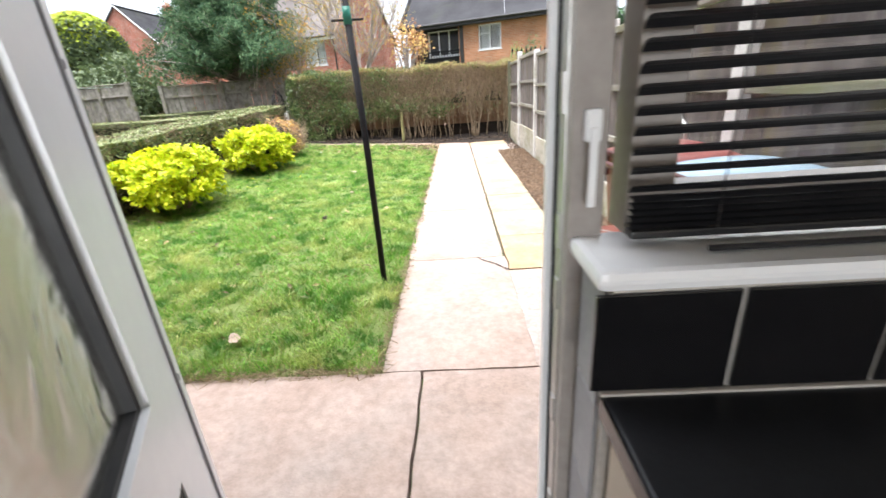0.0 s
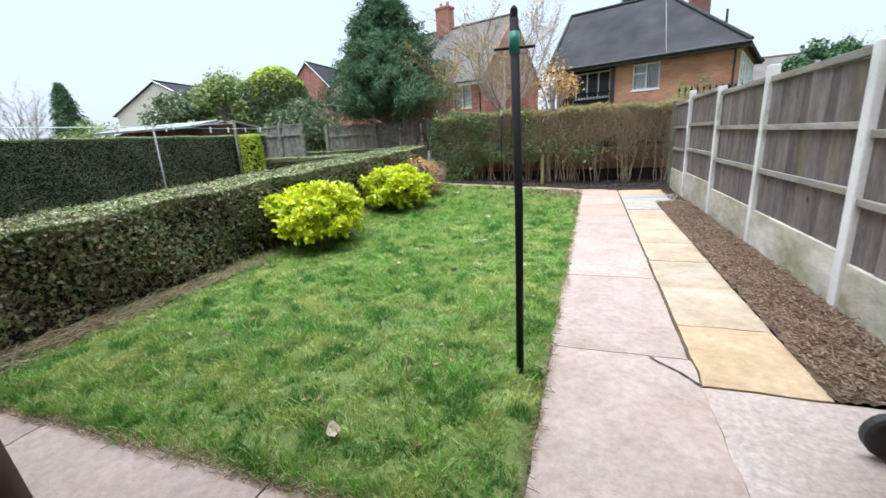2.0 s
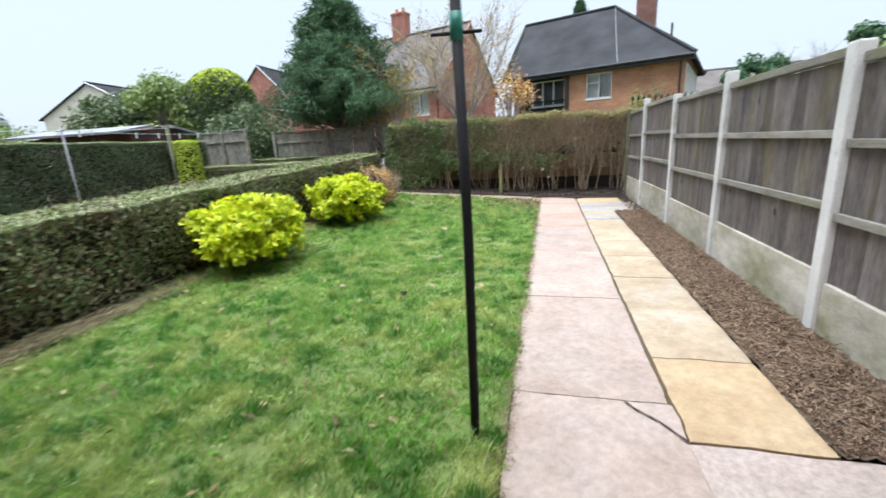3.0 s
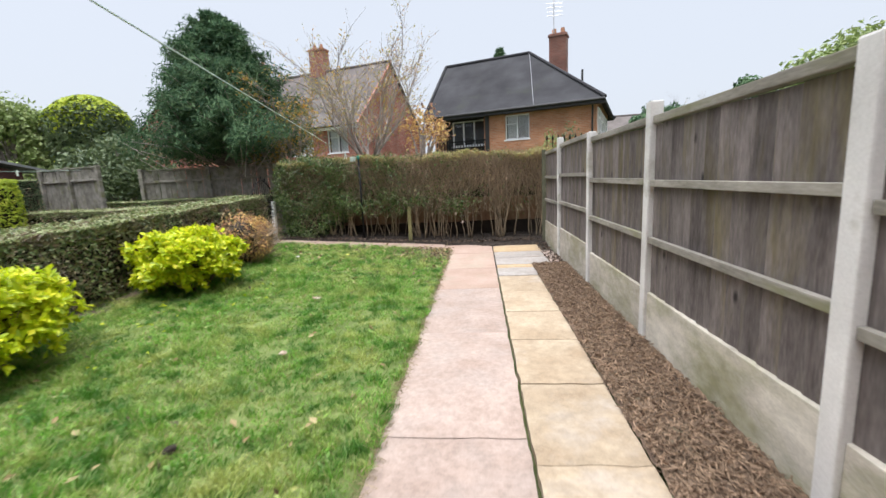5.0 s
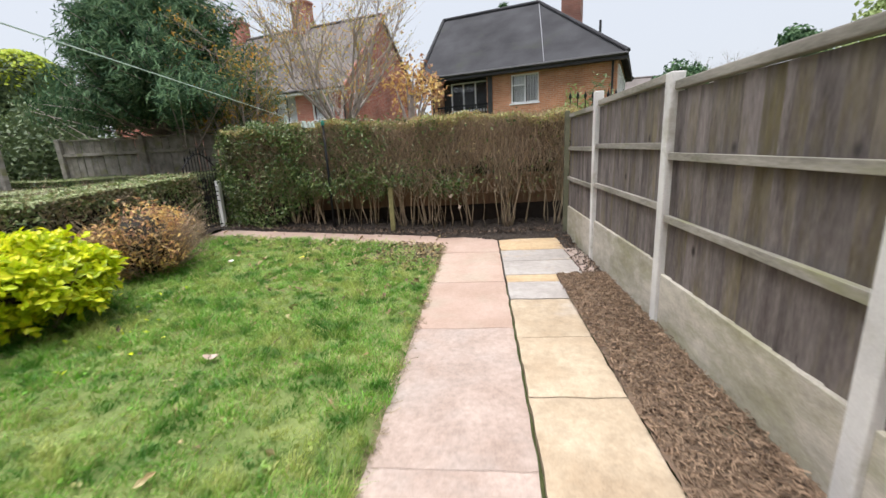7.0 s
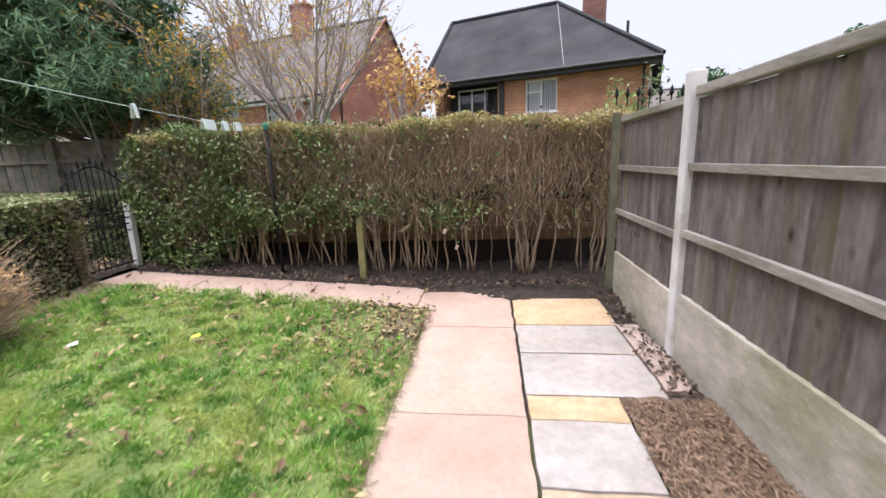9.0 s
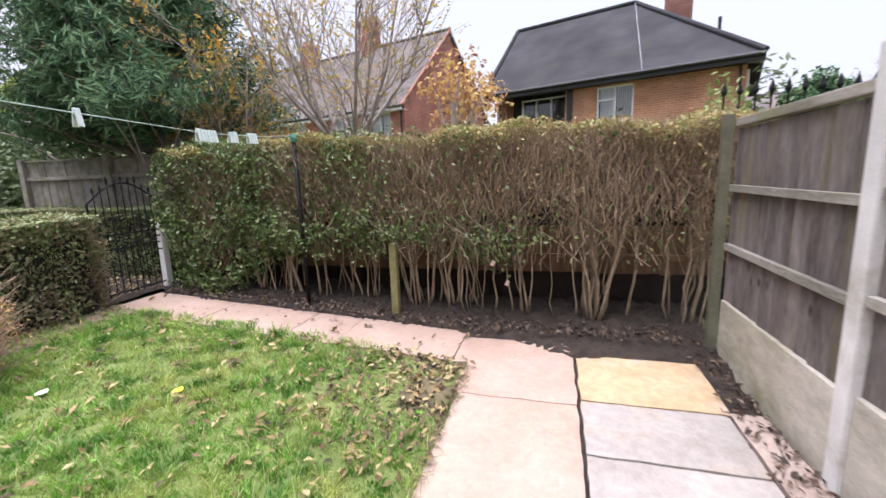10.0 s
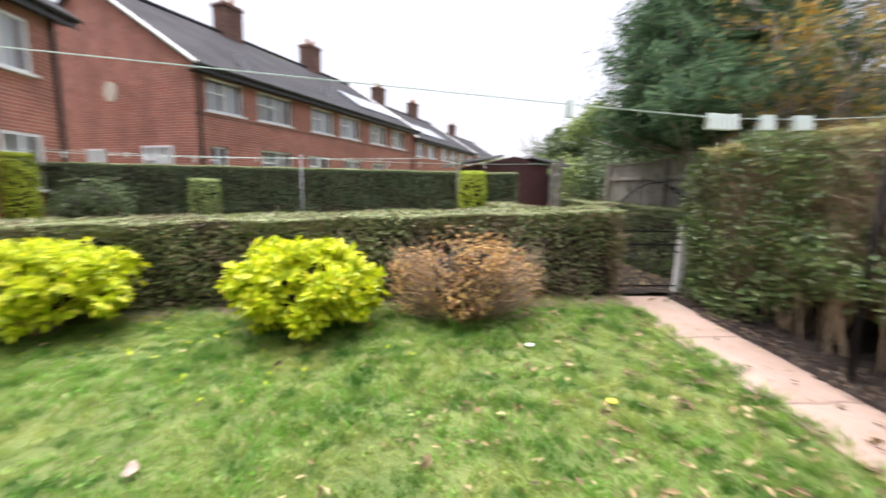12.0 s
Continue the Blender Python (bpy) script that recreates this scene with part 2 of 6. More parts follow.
MAPLE = leafy("turning_leaves", [(0.11, 0.14, 0.04), (0.22, 0.24, 0.07), (0.50, 0.34, 0.07), (0.62, 0.32, 0.05)], 0.5, 0.3)
STRAW = surface("dry_straw", (0.16, 0.12, 0.06), (0.38, 0.31, 0.19), 9, 60, 0.9, 0.2, vary=0.3, island=True)
SHRUB = leafy("shrub_leaves", [(0.07, 0.11, 0.05), (0.12, 0.17, 0.07), (0.17, 0.22, 0.09)], 0.5, 0.25)
PALESHRUB = leafy("pale_shrub_leaves", [(0.18, 0.26, 0.08), (0.28, 0.36, 0.12), (0.34, 0.40, 0.14)], 0.5, 0.25)
LITTER = leafy("fallen_leaf", [(0.06, 0.042, 0.02), (0.14, 0.092, 0.04), (0.28, 0.20, 0.085), (0.46, 0.38, 0.20)], 0.7, 0.1)
DARKLITTER = leafy("damp_fallen_leaf", [(0.025, 0.017, 0.012), (0.055, 0.034, 0.022), (0.10, 0.065, 0.042), (0.19, 0.13, 0.085)], 0.6, 0.05)
TWIG = surface("bare_twigs", (0.17, 0.118, 0.078), (0.47, 0.35, 0.235), 5, 50, 0.85, 0.2, vary=0.3, island=True)
STEM = surface("hedge_stem_bark", (0.18, 0.135, 0.09), (0.42, 0.33, 0.225), 8, 60, 0.85, 0.4, vary=0.2)
BARK = surface("tree_bark", (0.20, 0.165, 0.145), (0.46, 0.40, 0.37), 6, 50, 0.9, 0.5)
# Near-black colour carries the shade inside hedges, shrubs and cypresses.
CORE = surface("inner_shade_dark", (0.012, 0.010, 0.007), (0.04, 0.034, 0.022), 9, 70, 0.95, 0.8, depth=0.03)
BOARD = surface("weathered_boards", (0.058, 0.047, 0.044), (0.225, 0.195, 0.185), 1.5, 16, 0.88, 0.5, stretch=(3, 5, 0.9), spots=(0.135, 0.112, 0.055), vary=0.20, depth=0.004, knots=True, spot_range=(0.50, 0.68), grain=(5, 0.22))
BROWNBOARD = surface("brown_boards", (0.13, 0.072, 0.042), (0.27, 0.165, 0.10), 2, 20, 0.88, 0.4, stretch=(4, 4, 0.6), vary=0.18, depth=0.004)
RAIL = surface("weathered_rail", (0.13, 0.122, 0.095), (0.36, 0.335, 0.295), 2, 25, 0.88, 0.4, stretch=(3, 0.6, 3), spots=(0.20, 0.20, 0.10), vary=0.1, depth=0.004)
POST = surface("concrete_post", (0.55, 0.54, 0.52), (0.76, 0.75, 0.73), 3, 80, 0.9, 0.35, spots=(0.40, 0.38, 0.31), vary=0.05, depth=0.004)
KICK = surface("concrete_gravel_board", (0.36, 0.33, 0.27), (0.62, 0.58, 0.50), 2.0, 70, 0.9, 0.5, stretch=(1, 0.7, 1.6), spots=(0.27, 0.26, 0.15), vary=0.10, depth=0.005, spot_range=(0.48, 0.66), grain=(9, 0.16))
WHITE = surface("white_upvc", (0.82, 0.83, 0.84), (0.89, 0.90, 0.90), 1.5, 30, 0.3, 0.02)
# Grey-brown plastic with paler blotches, for right jamb and window frame.
GREYJAMB = surface("grey_brown_upvc", (0.28, 0.25, 0.225), (0.40, 0.37, 0.34), 4, 50, 0.4, 0.05, spots=(0.38, 0.35, 0.31))
RUBBER = surface("black_rubber", (0.012, 0.012, 0.012), (0.03, 0.03, 0.03), 5, 50, 0.6, 0.1)
STEEL = surface("dull_steel", (0.45, 0.44, 0.42), (0.6, 0.6, 0.58), 8, 60, 0.35, 0.1, metal=0.9)
BLACKMETAL = surface("black_painted_metal", (0.006, 0.006, 0.007), (0.016, 0.016, 0.017), 6, 60, 0.7, 0.15)
GREENPLASTIC = surface("green_plastic", (0.01, 0.14, 0.10), (0.03, 0.24, 0.17), 6, 60, 0.45, 0.1)
BIN = surface("brown_bin_plastic", (0.19, 0.078, 0.046), (0.25, 0.108, 0.066), 3, 120, 0.5, 0.1, depth=0.002)
LID = surface("maroon_lid_plastic", (0.19, 0.055, 0.05), (0.26, 0.085, 0.075), 3, 120, 0.28, 0.1, depth=0.002)
DARKLID = surface("dark_lid_rim", (0.07, 0.022, 0.018), (0.11, 0.035, 0.028), 3, 120, 0.4, 0.1, depth=0.002)
# Pale blue base colour stands in for sky reflected in a brown lid.
SKYLID = surface("lid_painted_sky_reflection", (0.30, 0.42, 0.52), (0.42, 0.54, 0.62), 3, 100, 0.25, 0.1, depth=0.002)
BLACKTILE = surface("black_wall_tile", (0.005, 0.005, 0.006), (0.010, 0.010, 0.011), 4, 60, 0.12, 0.02)
GROUT = surface("pale_grout", (0.42, 0.39, 0.35), (0.55, 0.52, 0.48), 5, 80, 0.9, 0.2)
WORKTOP = surface("dark_worktop", (0.006, 0.0065, 0.008), (0.016, 0.017, 0.020), 9, 150, 0.35, 0.1, depth=0.002)
CABINET = surface("beige_cabinet", (0.40, 0.33, 0.25), (0.50, 0.43, 0.35), 2, 30, 0.5, 0.1)
PLASTER = surface("magnolia_plaster", (0.60, 0.55, 0.46), (0.70, 0.65, 0.56), 1.5, 60, 0.9, 0.15)
LINO = surface("grey_floor", (0.20, 0.18, 0.16), (0.30, 0.27, 0.24), 2, 60, 0.5, 0.1)
BLIND = surface("black_blind_slat", (0.010, 0.010, 0.011), (0.022, 0.022, 0.024), 4, 60, 0.28, 0.05)
GREYPAINT = surface("grey_paint", (0.22, 0.22, 0.23), (0.32, 0.32, 0.33), 4, 60, 0.5, 0.1)
BRICK = brickwork("red_brick", (0.33, 0.105, 0.07), (0.44, 0.16, 0.11), (0.46, 0.39, 0.34))
SOOTBRICK = brickwork("sooty_brick", (0.10, 0.045, 0.033), (0.16, 0.075, 0.055), (0.16, 0.13, 0.11))
ORANGEBRICK = brickwork("orange_brick", (0.40, 0.17, 0.085), (0.50, 0.235, 0.13), (0.45, 0.36, 0.28))
DULLBRICK = brickwork("weathered_chimney_brick", (0.19, 0.075, 0.052), (0.26, 0.11, 0.08), (0.28, 0.22, 0.19))
SLATE = tiled_roof("dark_roof_tiles", (0.028, 0.028, 0.031), (0.062, 0.062, 0.067))
BROWNTILE = tiled_roof("brown_roof_tiles", (0.10, 0.088, 0.082), (0.19, 0.168, 0.158))
SOLAR = surface("solar_panel", (0.30, 0.33, 0.38), (0.40, 0.43, 0.47), 2, 40, 0.15, 0.0)
for m in (SLATE, BROWNTILE):
    m.node_tree.nodes["Principled BSDF"].inputs["Specular IOR Level"].default_value = 0.12
BLACKMETAL.node_tree.nodes["Principled BSDF"].inputs["Specular IOR Level"].default_value = 0.2
DRYSOIL = surface("dry_earth", (0.09, 0.065, 0.042), (0.25, 0.185, 0.125), 5, 80, 0.95, 0.9, depth=0.02)
GREENPOST = surface("algae_stained_post", (0.075, 0.075, 0.045), (0.17, 0.165, 0.11), 6, 50, 0.9, 0.4)
CHIP = surface("bark_chips", (0.080, 0.050, 0.032), (0.36, 0.25, 0.165), 9, 60, 0.95, 0.2, vary=0.4, island=True)
BLACKTRIM = surface("black_fascia", (0.012, 0.012, 0.013), (0.03, 0.03, 0.03), 3, 40, 0.5, 0.1)
CURTAIN = surface("pale_curtain", (0.66, 0.67, 0.68), (0.80, 0.81, 0.81), 4, 30, 0.9, 0.3, stretch=(12, 12, 0.3))
# Dimness of unlit rooms, put into a dark colour.
DARKROOM = surface("unlit_room_dark", (0.03, 0.03, 0.032), (0.07, 0.07, 0.07), 2, 20, 0.9, 0.0)
PANE = glass("window_glass", (0.95, 0.97, 0.97), 0.02)
OBSCURE = glass("obscured_glass", (0.90, 0.90, 0.84), 0.14, 0.45)
PEG = surface("mint_pegs", (0.55, 0.68, 0.62), (0.72, 0.80, 0.76), 8, 60, 0.5, 0.1)
LINE = surface("washing_line_cord", (0.42, 0.58, 0.52), (0.55, 0.66, 0.60), 20, 60, 0.6, 0.1)
# Darkness of the gap below the back boards, held as a colour.
GAPSHADE = surface("gap_shade_dark", (0.014, 0.010, 0.008), (0.04, 0.028, 0.02), 6, 60, 0.9, 0.4)
MOSSWOOD = surface("mossy_stump_wood", (0.13, 0.12, 0.05), (0.25, 0.23, 0.10), 8, 50, 0.9, 0.5)
WHITEWOOD = surface("white_painted_wood", (0.76, 0.76, 0.74), (0.86, 0.86, 0.85), 3, 40, 0.6, 0.2, spots=(0.40, 0.37, 0.32), spot_range=(0.6, 0.75))
BROWNPIPE = surface("brown_painted_pipe", (0.05, 0.025, 0.018), (0.10, 0.05, 0.035), 9, 50, 0.5, 0.4)
CREAM = surface("crumbled_filler", (0.50, 0.40, 0.30), (0.68, 0.58, 0.46), 12, 80, 0.95, 1.0, depth=0.02)
REDSHED = surface("dark_red_shed", (0.055, 0.022, 0.020), (0.10, 0.036, 0.032), 2, 30, 0.8, 0.2)
FELT = surface("grey_shed_felt", (0.22, 0.22, 0.24), (0.34, 0.34, 0.36), 2, 60, 0.8, 0.2)
PAPER = surface("white_litter", (0.70, 0.72, 0.68), (0.80, 0.82, 0.78), 10, 60, 0.7, 0.2)
PALELEAF = surface("pale_dead_leaf", (0.60, 0.45, 0.38), (0.75, 0.62, 0.55), 20, 90, 0.7, 0.2)
YELLOWLEAF = surface("yellow_leaf", (0.62, 0.58, 0.03), (0.72, 0.68, 0.06), 12, 60, 0.6, 0.2)


# ---- mesh helpers ----
rng = np.random.default_rng(7)


def ground_z(x, y):
    """The garden rises gently to its far left corner."""
    s = np.clip((np.asarray(y, float) - 5) / 6, 0, 1)
    return 0.062 * np.clip(-np.asarray(x, float) - 0.4, 0, 4.5) * s * s * (3 - 2 * s)


def add_box(bm, x0, x1, y0, y1, z0, z1, m=None):
    r = bmesh.ops.create_cube(bm, size=1.0)
    t = Matrix.LocRotScale(((x0 + x1) / 2, (y0 + y1) / 2, (z0 + z1) / 2), None, (x1 - x0, y1 - y0, z1 - z0))
    bmesh.ops.transform(bm, matrix=(m @ t) if m else t, verts=r["verts"])
    return r["verts"]


def box(x0, x1, y0, y1, z0, z1, bevel=0.0, m=None):
    bm = bmesh.new()
    add_box(bm, x0, x1, y0, y1, z0, z1, m)
    if bevel:
        bmesh.ops.bevel(bm, geom=bm.edges[:], offset=bevel, segments=2, affect="EDGES", profile=0.6)
    return bm


def add_tube(bm, pts, radii, n=8, caps=True):
    pts = [Vector(p) for p in pts]
    rings = []
    for i, p in enumerate(pts):
        d = (pts[min(i + 1, len(pts) - 1)] - pts[max(i - 1, 0)]).normalized()
        a = d.orthogonal().normalized() if i == 0 else (a - d * a.dot(d)).normalized()
        b = d.cross(a)
        r = radii[i] if isinstance(radii, (list, tuple)) else radii
        rings.append([bm.verts.new(p + (a * math.cos(2 * math.pi * k / n) + b * math.sin(2 * math.pi * k / n)) * r) for k in range(n)])
    for q, w in zip(rings, rings[1:]):
        for k in range(n):
            bm.faces.new((q[k], q[(k + 1) % n], w[(k + 1) % n], w[k]))
    if caps:
        bm.faces.new(rings[0][::-1])
        bm.faces.new(rings[-1])


def tube(pts, radii, n=8):
    bm = bmesh.new()
    add_tube(bm, pts, radii, n)
    return bm


def mesh_from(name, bm, material, smooth=False):
    bmesh.ops.recalc_face_normals(bm, faces=bm.faces[:])
    me = bpy.data.meshes.new(name)
    bm.to_mesh(me)
    bm.free()
    me.materials.append(material)
    if smooth:
        for p in me.polygons:
            p.use_smooth = True
    return me


def part(name, bm, material, parent, label="", smooth=False):
    ob = new(name, mesh_from(name, bm, material, smooth))
    ob.parent = parent
    if label:
        tagged(ob, label)
    return ob


def thing(name, at, label, category, group="", kind="", turn=0.0):
    ob = new(name)
    ob.matrix_world = pose(*at, 0, 0, turn)
    ob.empty_display_size = 0.1
    return tagged(ob, label, category, group, kind)


def solid(name, bm, material, label, category, group="", kind="", smooth=False):
    return tagged(new(name, mesh_from(name, bm, material, smooth)), label, category, group, kind)


def raw(name, co, faces, material, parent=None, label="", smooth=False):
    me = bpy.data.meshes.new(name)
    me.from_pydata(np.asarray(co).tolist(), [], np.asarray(faces).tolist())
    me.materials.append(material)
    if smooth:
        me.polygons.foreach_set("use_smooth", np.ones(len(me.polygons), bool))
    ob = new(name, me)
    ob.parent = parent
    return tagged(ob, label) if label else ob


def leaves(name, pts, size, material, parent=None, label="", out=None, flat=0.5, long=1.7, spread=0.5):
    """Many small folded leaves at pts; out: outward directions that they roughly face."""
    n = len(pts)
    nor = rng.normal(size=(n, 3))
    if out is not None:
        nor = nor * spread + out
    nor /= np.linalg.norm(nor, axis=1)[:, None] + 1e-9
    a = np.cross(nor, rng.normal(size=(n, 3)))
    a /= np.linalg.norm(a, axis=1)[:, None] + 1e-9
    b = np.cross(nor, a)
    s = (size * rng.uniform(0.6, 1.3, n))[:, None]
    lift = nor * s * 0.18
    tip, root = pts + a * s * long * 0.5, pts - a * s * long * 0.5
    co = np.stack([root, pts + b * s * flat + lift, tip, pts - b * s * flat + lift], 1).reshape(-1, 3)
    k = np.arange(n)[:, None] * 4
    faces = np.concatenate([k + [0, 1, 2], k + [0, 2, 3]], 0)
    return raw(name, co, faces, material, parent, label)


def twigs(name, starts, ends, r0, r1, material, parent=None, label="", bend=0.1):
    """Thin three-sided tapered twigs with one bend each."""
    n = len(starts)
    mid = (starts + ends) / 2 + rng.normal(size=(n, 3)) * bend * np.linalg.norm(ends - starts, axis=1)[:, None]
    d = ends - starts
    a = np.cross(d, rng.normal(size=(n, 3)))
    a /= np.linalg.norm(a, axis=1)[:, None] + 1e-9
    b = np.cross(d, a)
    b /= np.linalg.norm(b, axis=1)[:, None] + 1e-9
    rings = []
    for p, r in ((starts, r0), (mid, (np.asarray(r0) + r1) / 2), (ends, r1)):
        r = np.broadcast_to(np.asarray(r, float), (n,))[:, None]
        for k in range(3):
            w = 2 * math.pi * k / 3
            rings.append(p + (a * math.cos(w) + b * math.sin(w)) * r)
    co = np.stack(rings, 1).reshape(-1, 3)
    base = np.arange(n)[:, None] * 9
    faces = []
    for s in (0, 3):
        for k in range(3):
            j = (k + 1) % 3
            faces.append(base + [s + k, s + j, s + 3 + j, s + 3 + k])
    return raw(name, co, np.concatenate(faces, 0), material, parent, label)


def lump(shape, noise_amp, noise_scale, sub=24):
    """A grid box, pushed about by noise; shape: x0, x1, y0, y1, z0, z1."""
    x0, x1, y0, y1, z0, z1 = shape
    bm = bmesh.new()
    bmesh.ops.create_cube(bm, size=1.0)
    bmesh.ops.transform(bm, matrix=Matrix.LocRotScale(((x0 + x1) / 2, (y0 + y1) / 2, (z0 + z1) / 2), None, (x1 - x0, y1 - y0, z1 - z0)), verts=bm.verts[:])
    bmesh.ops.subdivide_edges(bm, edges=bm.edges[:], cuts=sub, use_grid_fill=True)
    for v in bm.verts:
        v.co += Vector(noise.noise_vector(v.co * noise_scale)) * noise_amp
    return bm


def shell_points(n, shape, jitter, faces="fbtlr"):
    """Random points near the faces of a box: f -y, b +y, l -x, r +x, t top; with outward directions."""
    x0, x1, y0, y1, z0, z1 = shape
    area = {"f": (x1 - x0) * (z1 - z0), "b": (x1 - x0) * (z1 - z0), "l": (y1 - y0) * (z1 - z0), "r": (y1 - y0) * (z1 - z0), "t": (x1 - x0) * (y1 - y0)}
    tot = sum(area[f] for f in faces)
    P, O = [], []
    for f in faces:
        k = int(n * area[f] / tot)
        p = np.stack([rng.uniform(x0, x1, k), rng.uniform(y0, y1, k), rng.uniform(z0, z1, k)], 1)
        ax, val, o = {"f": (1, y0, (0, -1, 0.3)), "b": (1, y1, (0, 1, 0.3)), "l": (0, x0, (-1, 0, 0.3)), "r": (0, x1, (1, 0, 0.3)), "t": (2, z1, (0, 0, 1))}[f]
        o = np.array(o)
        p[:, ax] = val
        p += o * (rng.uniform(-1, 0.35, k) * jitter)[:, None]
        P.append(p)
        O.append(np.broadcast_to(o, (k, 3)))
    return np.concatenate(P), np.concatenate(O)


def wavy(p, amp, scale):
    """Shifts points with a smooth unevenness."""
    q = p * scale
    w = np.stack([np.sin(q[:, 1] * 1.7 + q[:, 2] * 2.3), np.sin(q[:, 0] * 1.9 + q[:, 2] * 1.3 + 1), np.sin(q[:, 0] * 1.3 + q[:, 1] * 2.1 + 2)], 1)
    w += 0.5 * np.sin(q[:, [1, 2, 0]] * 4.1 + 0.7)
    return p + w * amp


def pierced(x0, x1, z0, z1, y0, y1, holes):
    """A wall in x and z from y0 to y1 thick, with openings (x0, x1, z0, z1) right through it."""
    xs = sorted({x0, x1, *[h[0] for h in holes], *[h[1] for h in holes]})
    zs = sorted({z0, z1, *[h[2] for h in holes], *[h[3] for h in holes]})
    bm = bmesh.new()

    def full(i, j):
        if not (0 <= i < len(xs) - 1 and 0 <= j < len(zs) - 1):
            return False
        cx, cz = (xs[i] + xs[i + 1]) / 2, (zs[j] + zs[j + 1]) / 2
        return not any(h[0] < cx < h[1] and h[2] < cz < h[3] for h in holes)

    def quad(*c):
        bm.faces.new([bm.verts.new(v) for v in c])

    for i in range(len(xs) - 1):
        for j in range(len(zs) - 1):
            if not full(i, j):
                continue
            a, b, c, d = xs[i], xs[i + 1], zs[j], zs[j + 1]
            quad((a, y0, c), (b, y0, c), (b, y0, d), (a, y0, d))
            quad((a, y1, d), (b, y1, d), (b, y1, c), (a, y1, c))
            if not full(i - 1, j):
                quad((a, y0, d), (a, y1, d), (a, y1, c), (a, y0, c))
            if not full(i + 1, j):
                quad((b, y0, c), (b, y1, c), (b, y1, d), (b, y0, d))
            if not full(i, j - 1):
                quad((a, y0, c), (a, y1, c), (b, y1, c), (b, y0, c))
            if not full(i, j + 1):
                quad((a, y0, d), (b, y0, d), (b, y1, d), (a, y1, d))
    bmesh.ops.remove_doubles(bm, verts=bm.verts[:], dist=1e-5)
    return bm


# ---- ground ----
def sheet(name, x0, x1, y0, y1, step, material, label, category, lift=0.0, rough=0.0, edge=0.0):
    nx, ny = max(2, int((x1 - x0) / step)), max(2, int((y1 - y0) / step))
    gx, gy = np.meshgrid(np.linspace(x0, x1, nx + 1), np.linspace(y0, y1, ny + 1), indexing="ij")
    z = ground_z(gx, gy) + lift + rng.normal(size=gx.shape) * rough
    if edge:
        inside = (gx > x0 + step / 2) & (gx < x1 - step / 2) & (gy > y0 + step / 2) & (gy < y1 - step / 2)
        z = np.where(inside, z, z - edge)
    co = np.stack([gx, gy, z], -1).reshape(-1, 3)
    i, j = np.meshgrid(np.arange(nx), np.arange(ny), indexing="ij")
    k = (i * (ny + 1) + j).reshape(-1, 1)
    faces = np.concatenate([k, k + ny + 1, k + ny + 2, k + 1], 1)
    return tagged(raw(name, co, faces, material, smooth=True), label, category, kind="structure")


def ground_sheet():
    """One sheet out to the horizon, finer about the garden."""
    e = np.array([-900, -200, -60, -30, -20, -14, -10, -8, -6, -5, -4.3, -3, -2, -1, -0.4, 1, 3, 8, 20, 60, 200, 900], float)
    f = np.array([-900, -200, -60, -20, -5, 0, 2, 4, 5, 6, 7, 8, 9, 10, 11, 12, 13, 14, 16, 20, 30, 60, 200, 900], float)
    gx, gy = np.meshgrid(e, f, indexing="ij")
    co = np.stack([gx, gy, ground_z(gx, gy) - 0.06], -1).reshape(-1, 3)
    i, j = np.meshgrid(np.arange(len(e) - 1), np.arange(len(f) - 1), indexing="ij")
    k = (i * len(f) + j).reshape(-1, 1)
    tagged(raw("ground", co, np.concatenate([k, k + len(f), k + len(f) + 1, k + 1], 1), FARGRASS), "rough grassy ground reaching out to the horizon", "ground", kind="structure")


ground_sheet()
sheet("lawn", -4.45, -0.34, 3.24, 12.4, 0.06, EARTH, "green lawn soil under patchy grass", "lawn", 0.012, 0.006, 0.05)
bed = sheet("soil_bed", -4.3, 1.66, 12.5, 14.3, 0.035, SOIL, "dark bare soil bed under the back hedge", "soil", -0.02, 0.018, 0.0)
for v in bed.data.vertices:
    edge = float(np.interp(v.co.x, [-4.3, -0.8, -0.4, 0.0, 0.42, 0.5, 1.0, 1.4, 1.62], [13.07, 13.05, 12.96, 12.89, 12.72, 12.63, 12.76, 12.74, 12.62]))
    edge += 0.07 * noise.noise(v.co * 2.3) + 0.04 * noise.noise(v.co * 9.0)
    v.co.z += -0.045 + 0.075 * min(1.0, max(0.0, (v.co.y - edge + 0.03) / 0.06)) + 0.08 * min(1.0, max(0.0, (v.co.y - 13.1) / 0.4))
sheet("hedge_bed", -5.3, -3.9, 2.6, 12.45, 0.06, DRYSOIL, "dry bare earth strip under the side hedge", "soil", 0.02, 0.010, 0.0)
sheet("gravel_bed", 1.07, 1.62, 4.43, 10.815, 0.03, GRAVEL, "strip of brown gravel beside the fence", "gravel", 0.015, 0.009, 0.0)
sheet("corner_soil", 0.3, 1.62, 10.6, 13.3, 0.05, SOIL, "dark soil round the end of the paving", "soil", -0.035, 0.008, 0.0)
sheet("alley", -12.0, -4.45, 12.55, 13.55, 0.1, SOIL, "leaf-strewn earth path beyond the gate", "path", 0.0, 0.008, 0.0)

# ---- our house: rear wall, kitchen ----
FLOOR_Z = 0.12
OUT, INN = 2.215, 1.96
house = thing("terraced_house", (0, 2.3, 0), "red brick terraced house with the open kitchen door", "house")
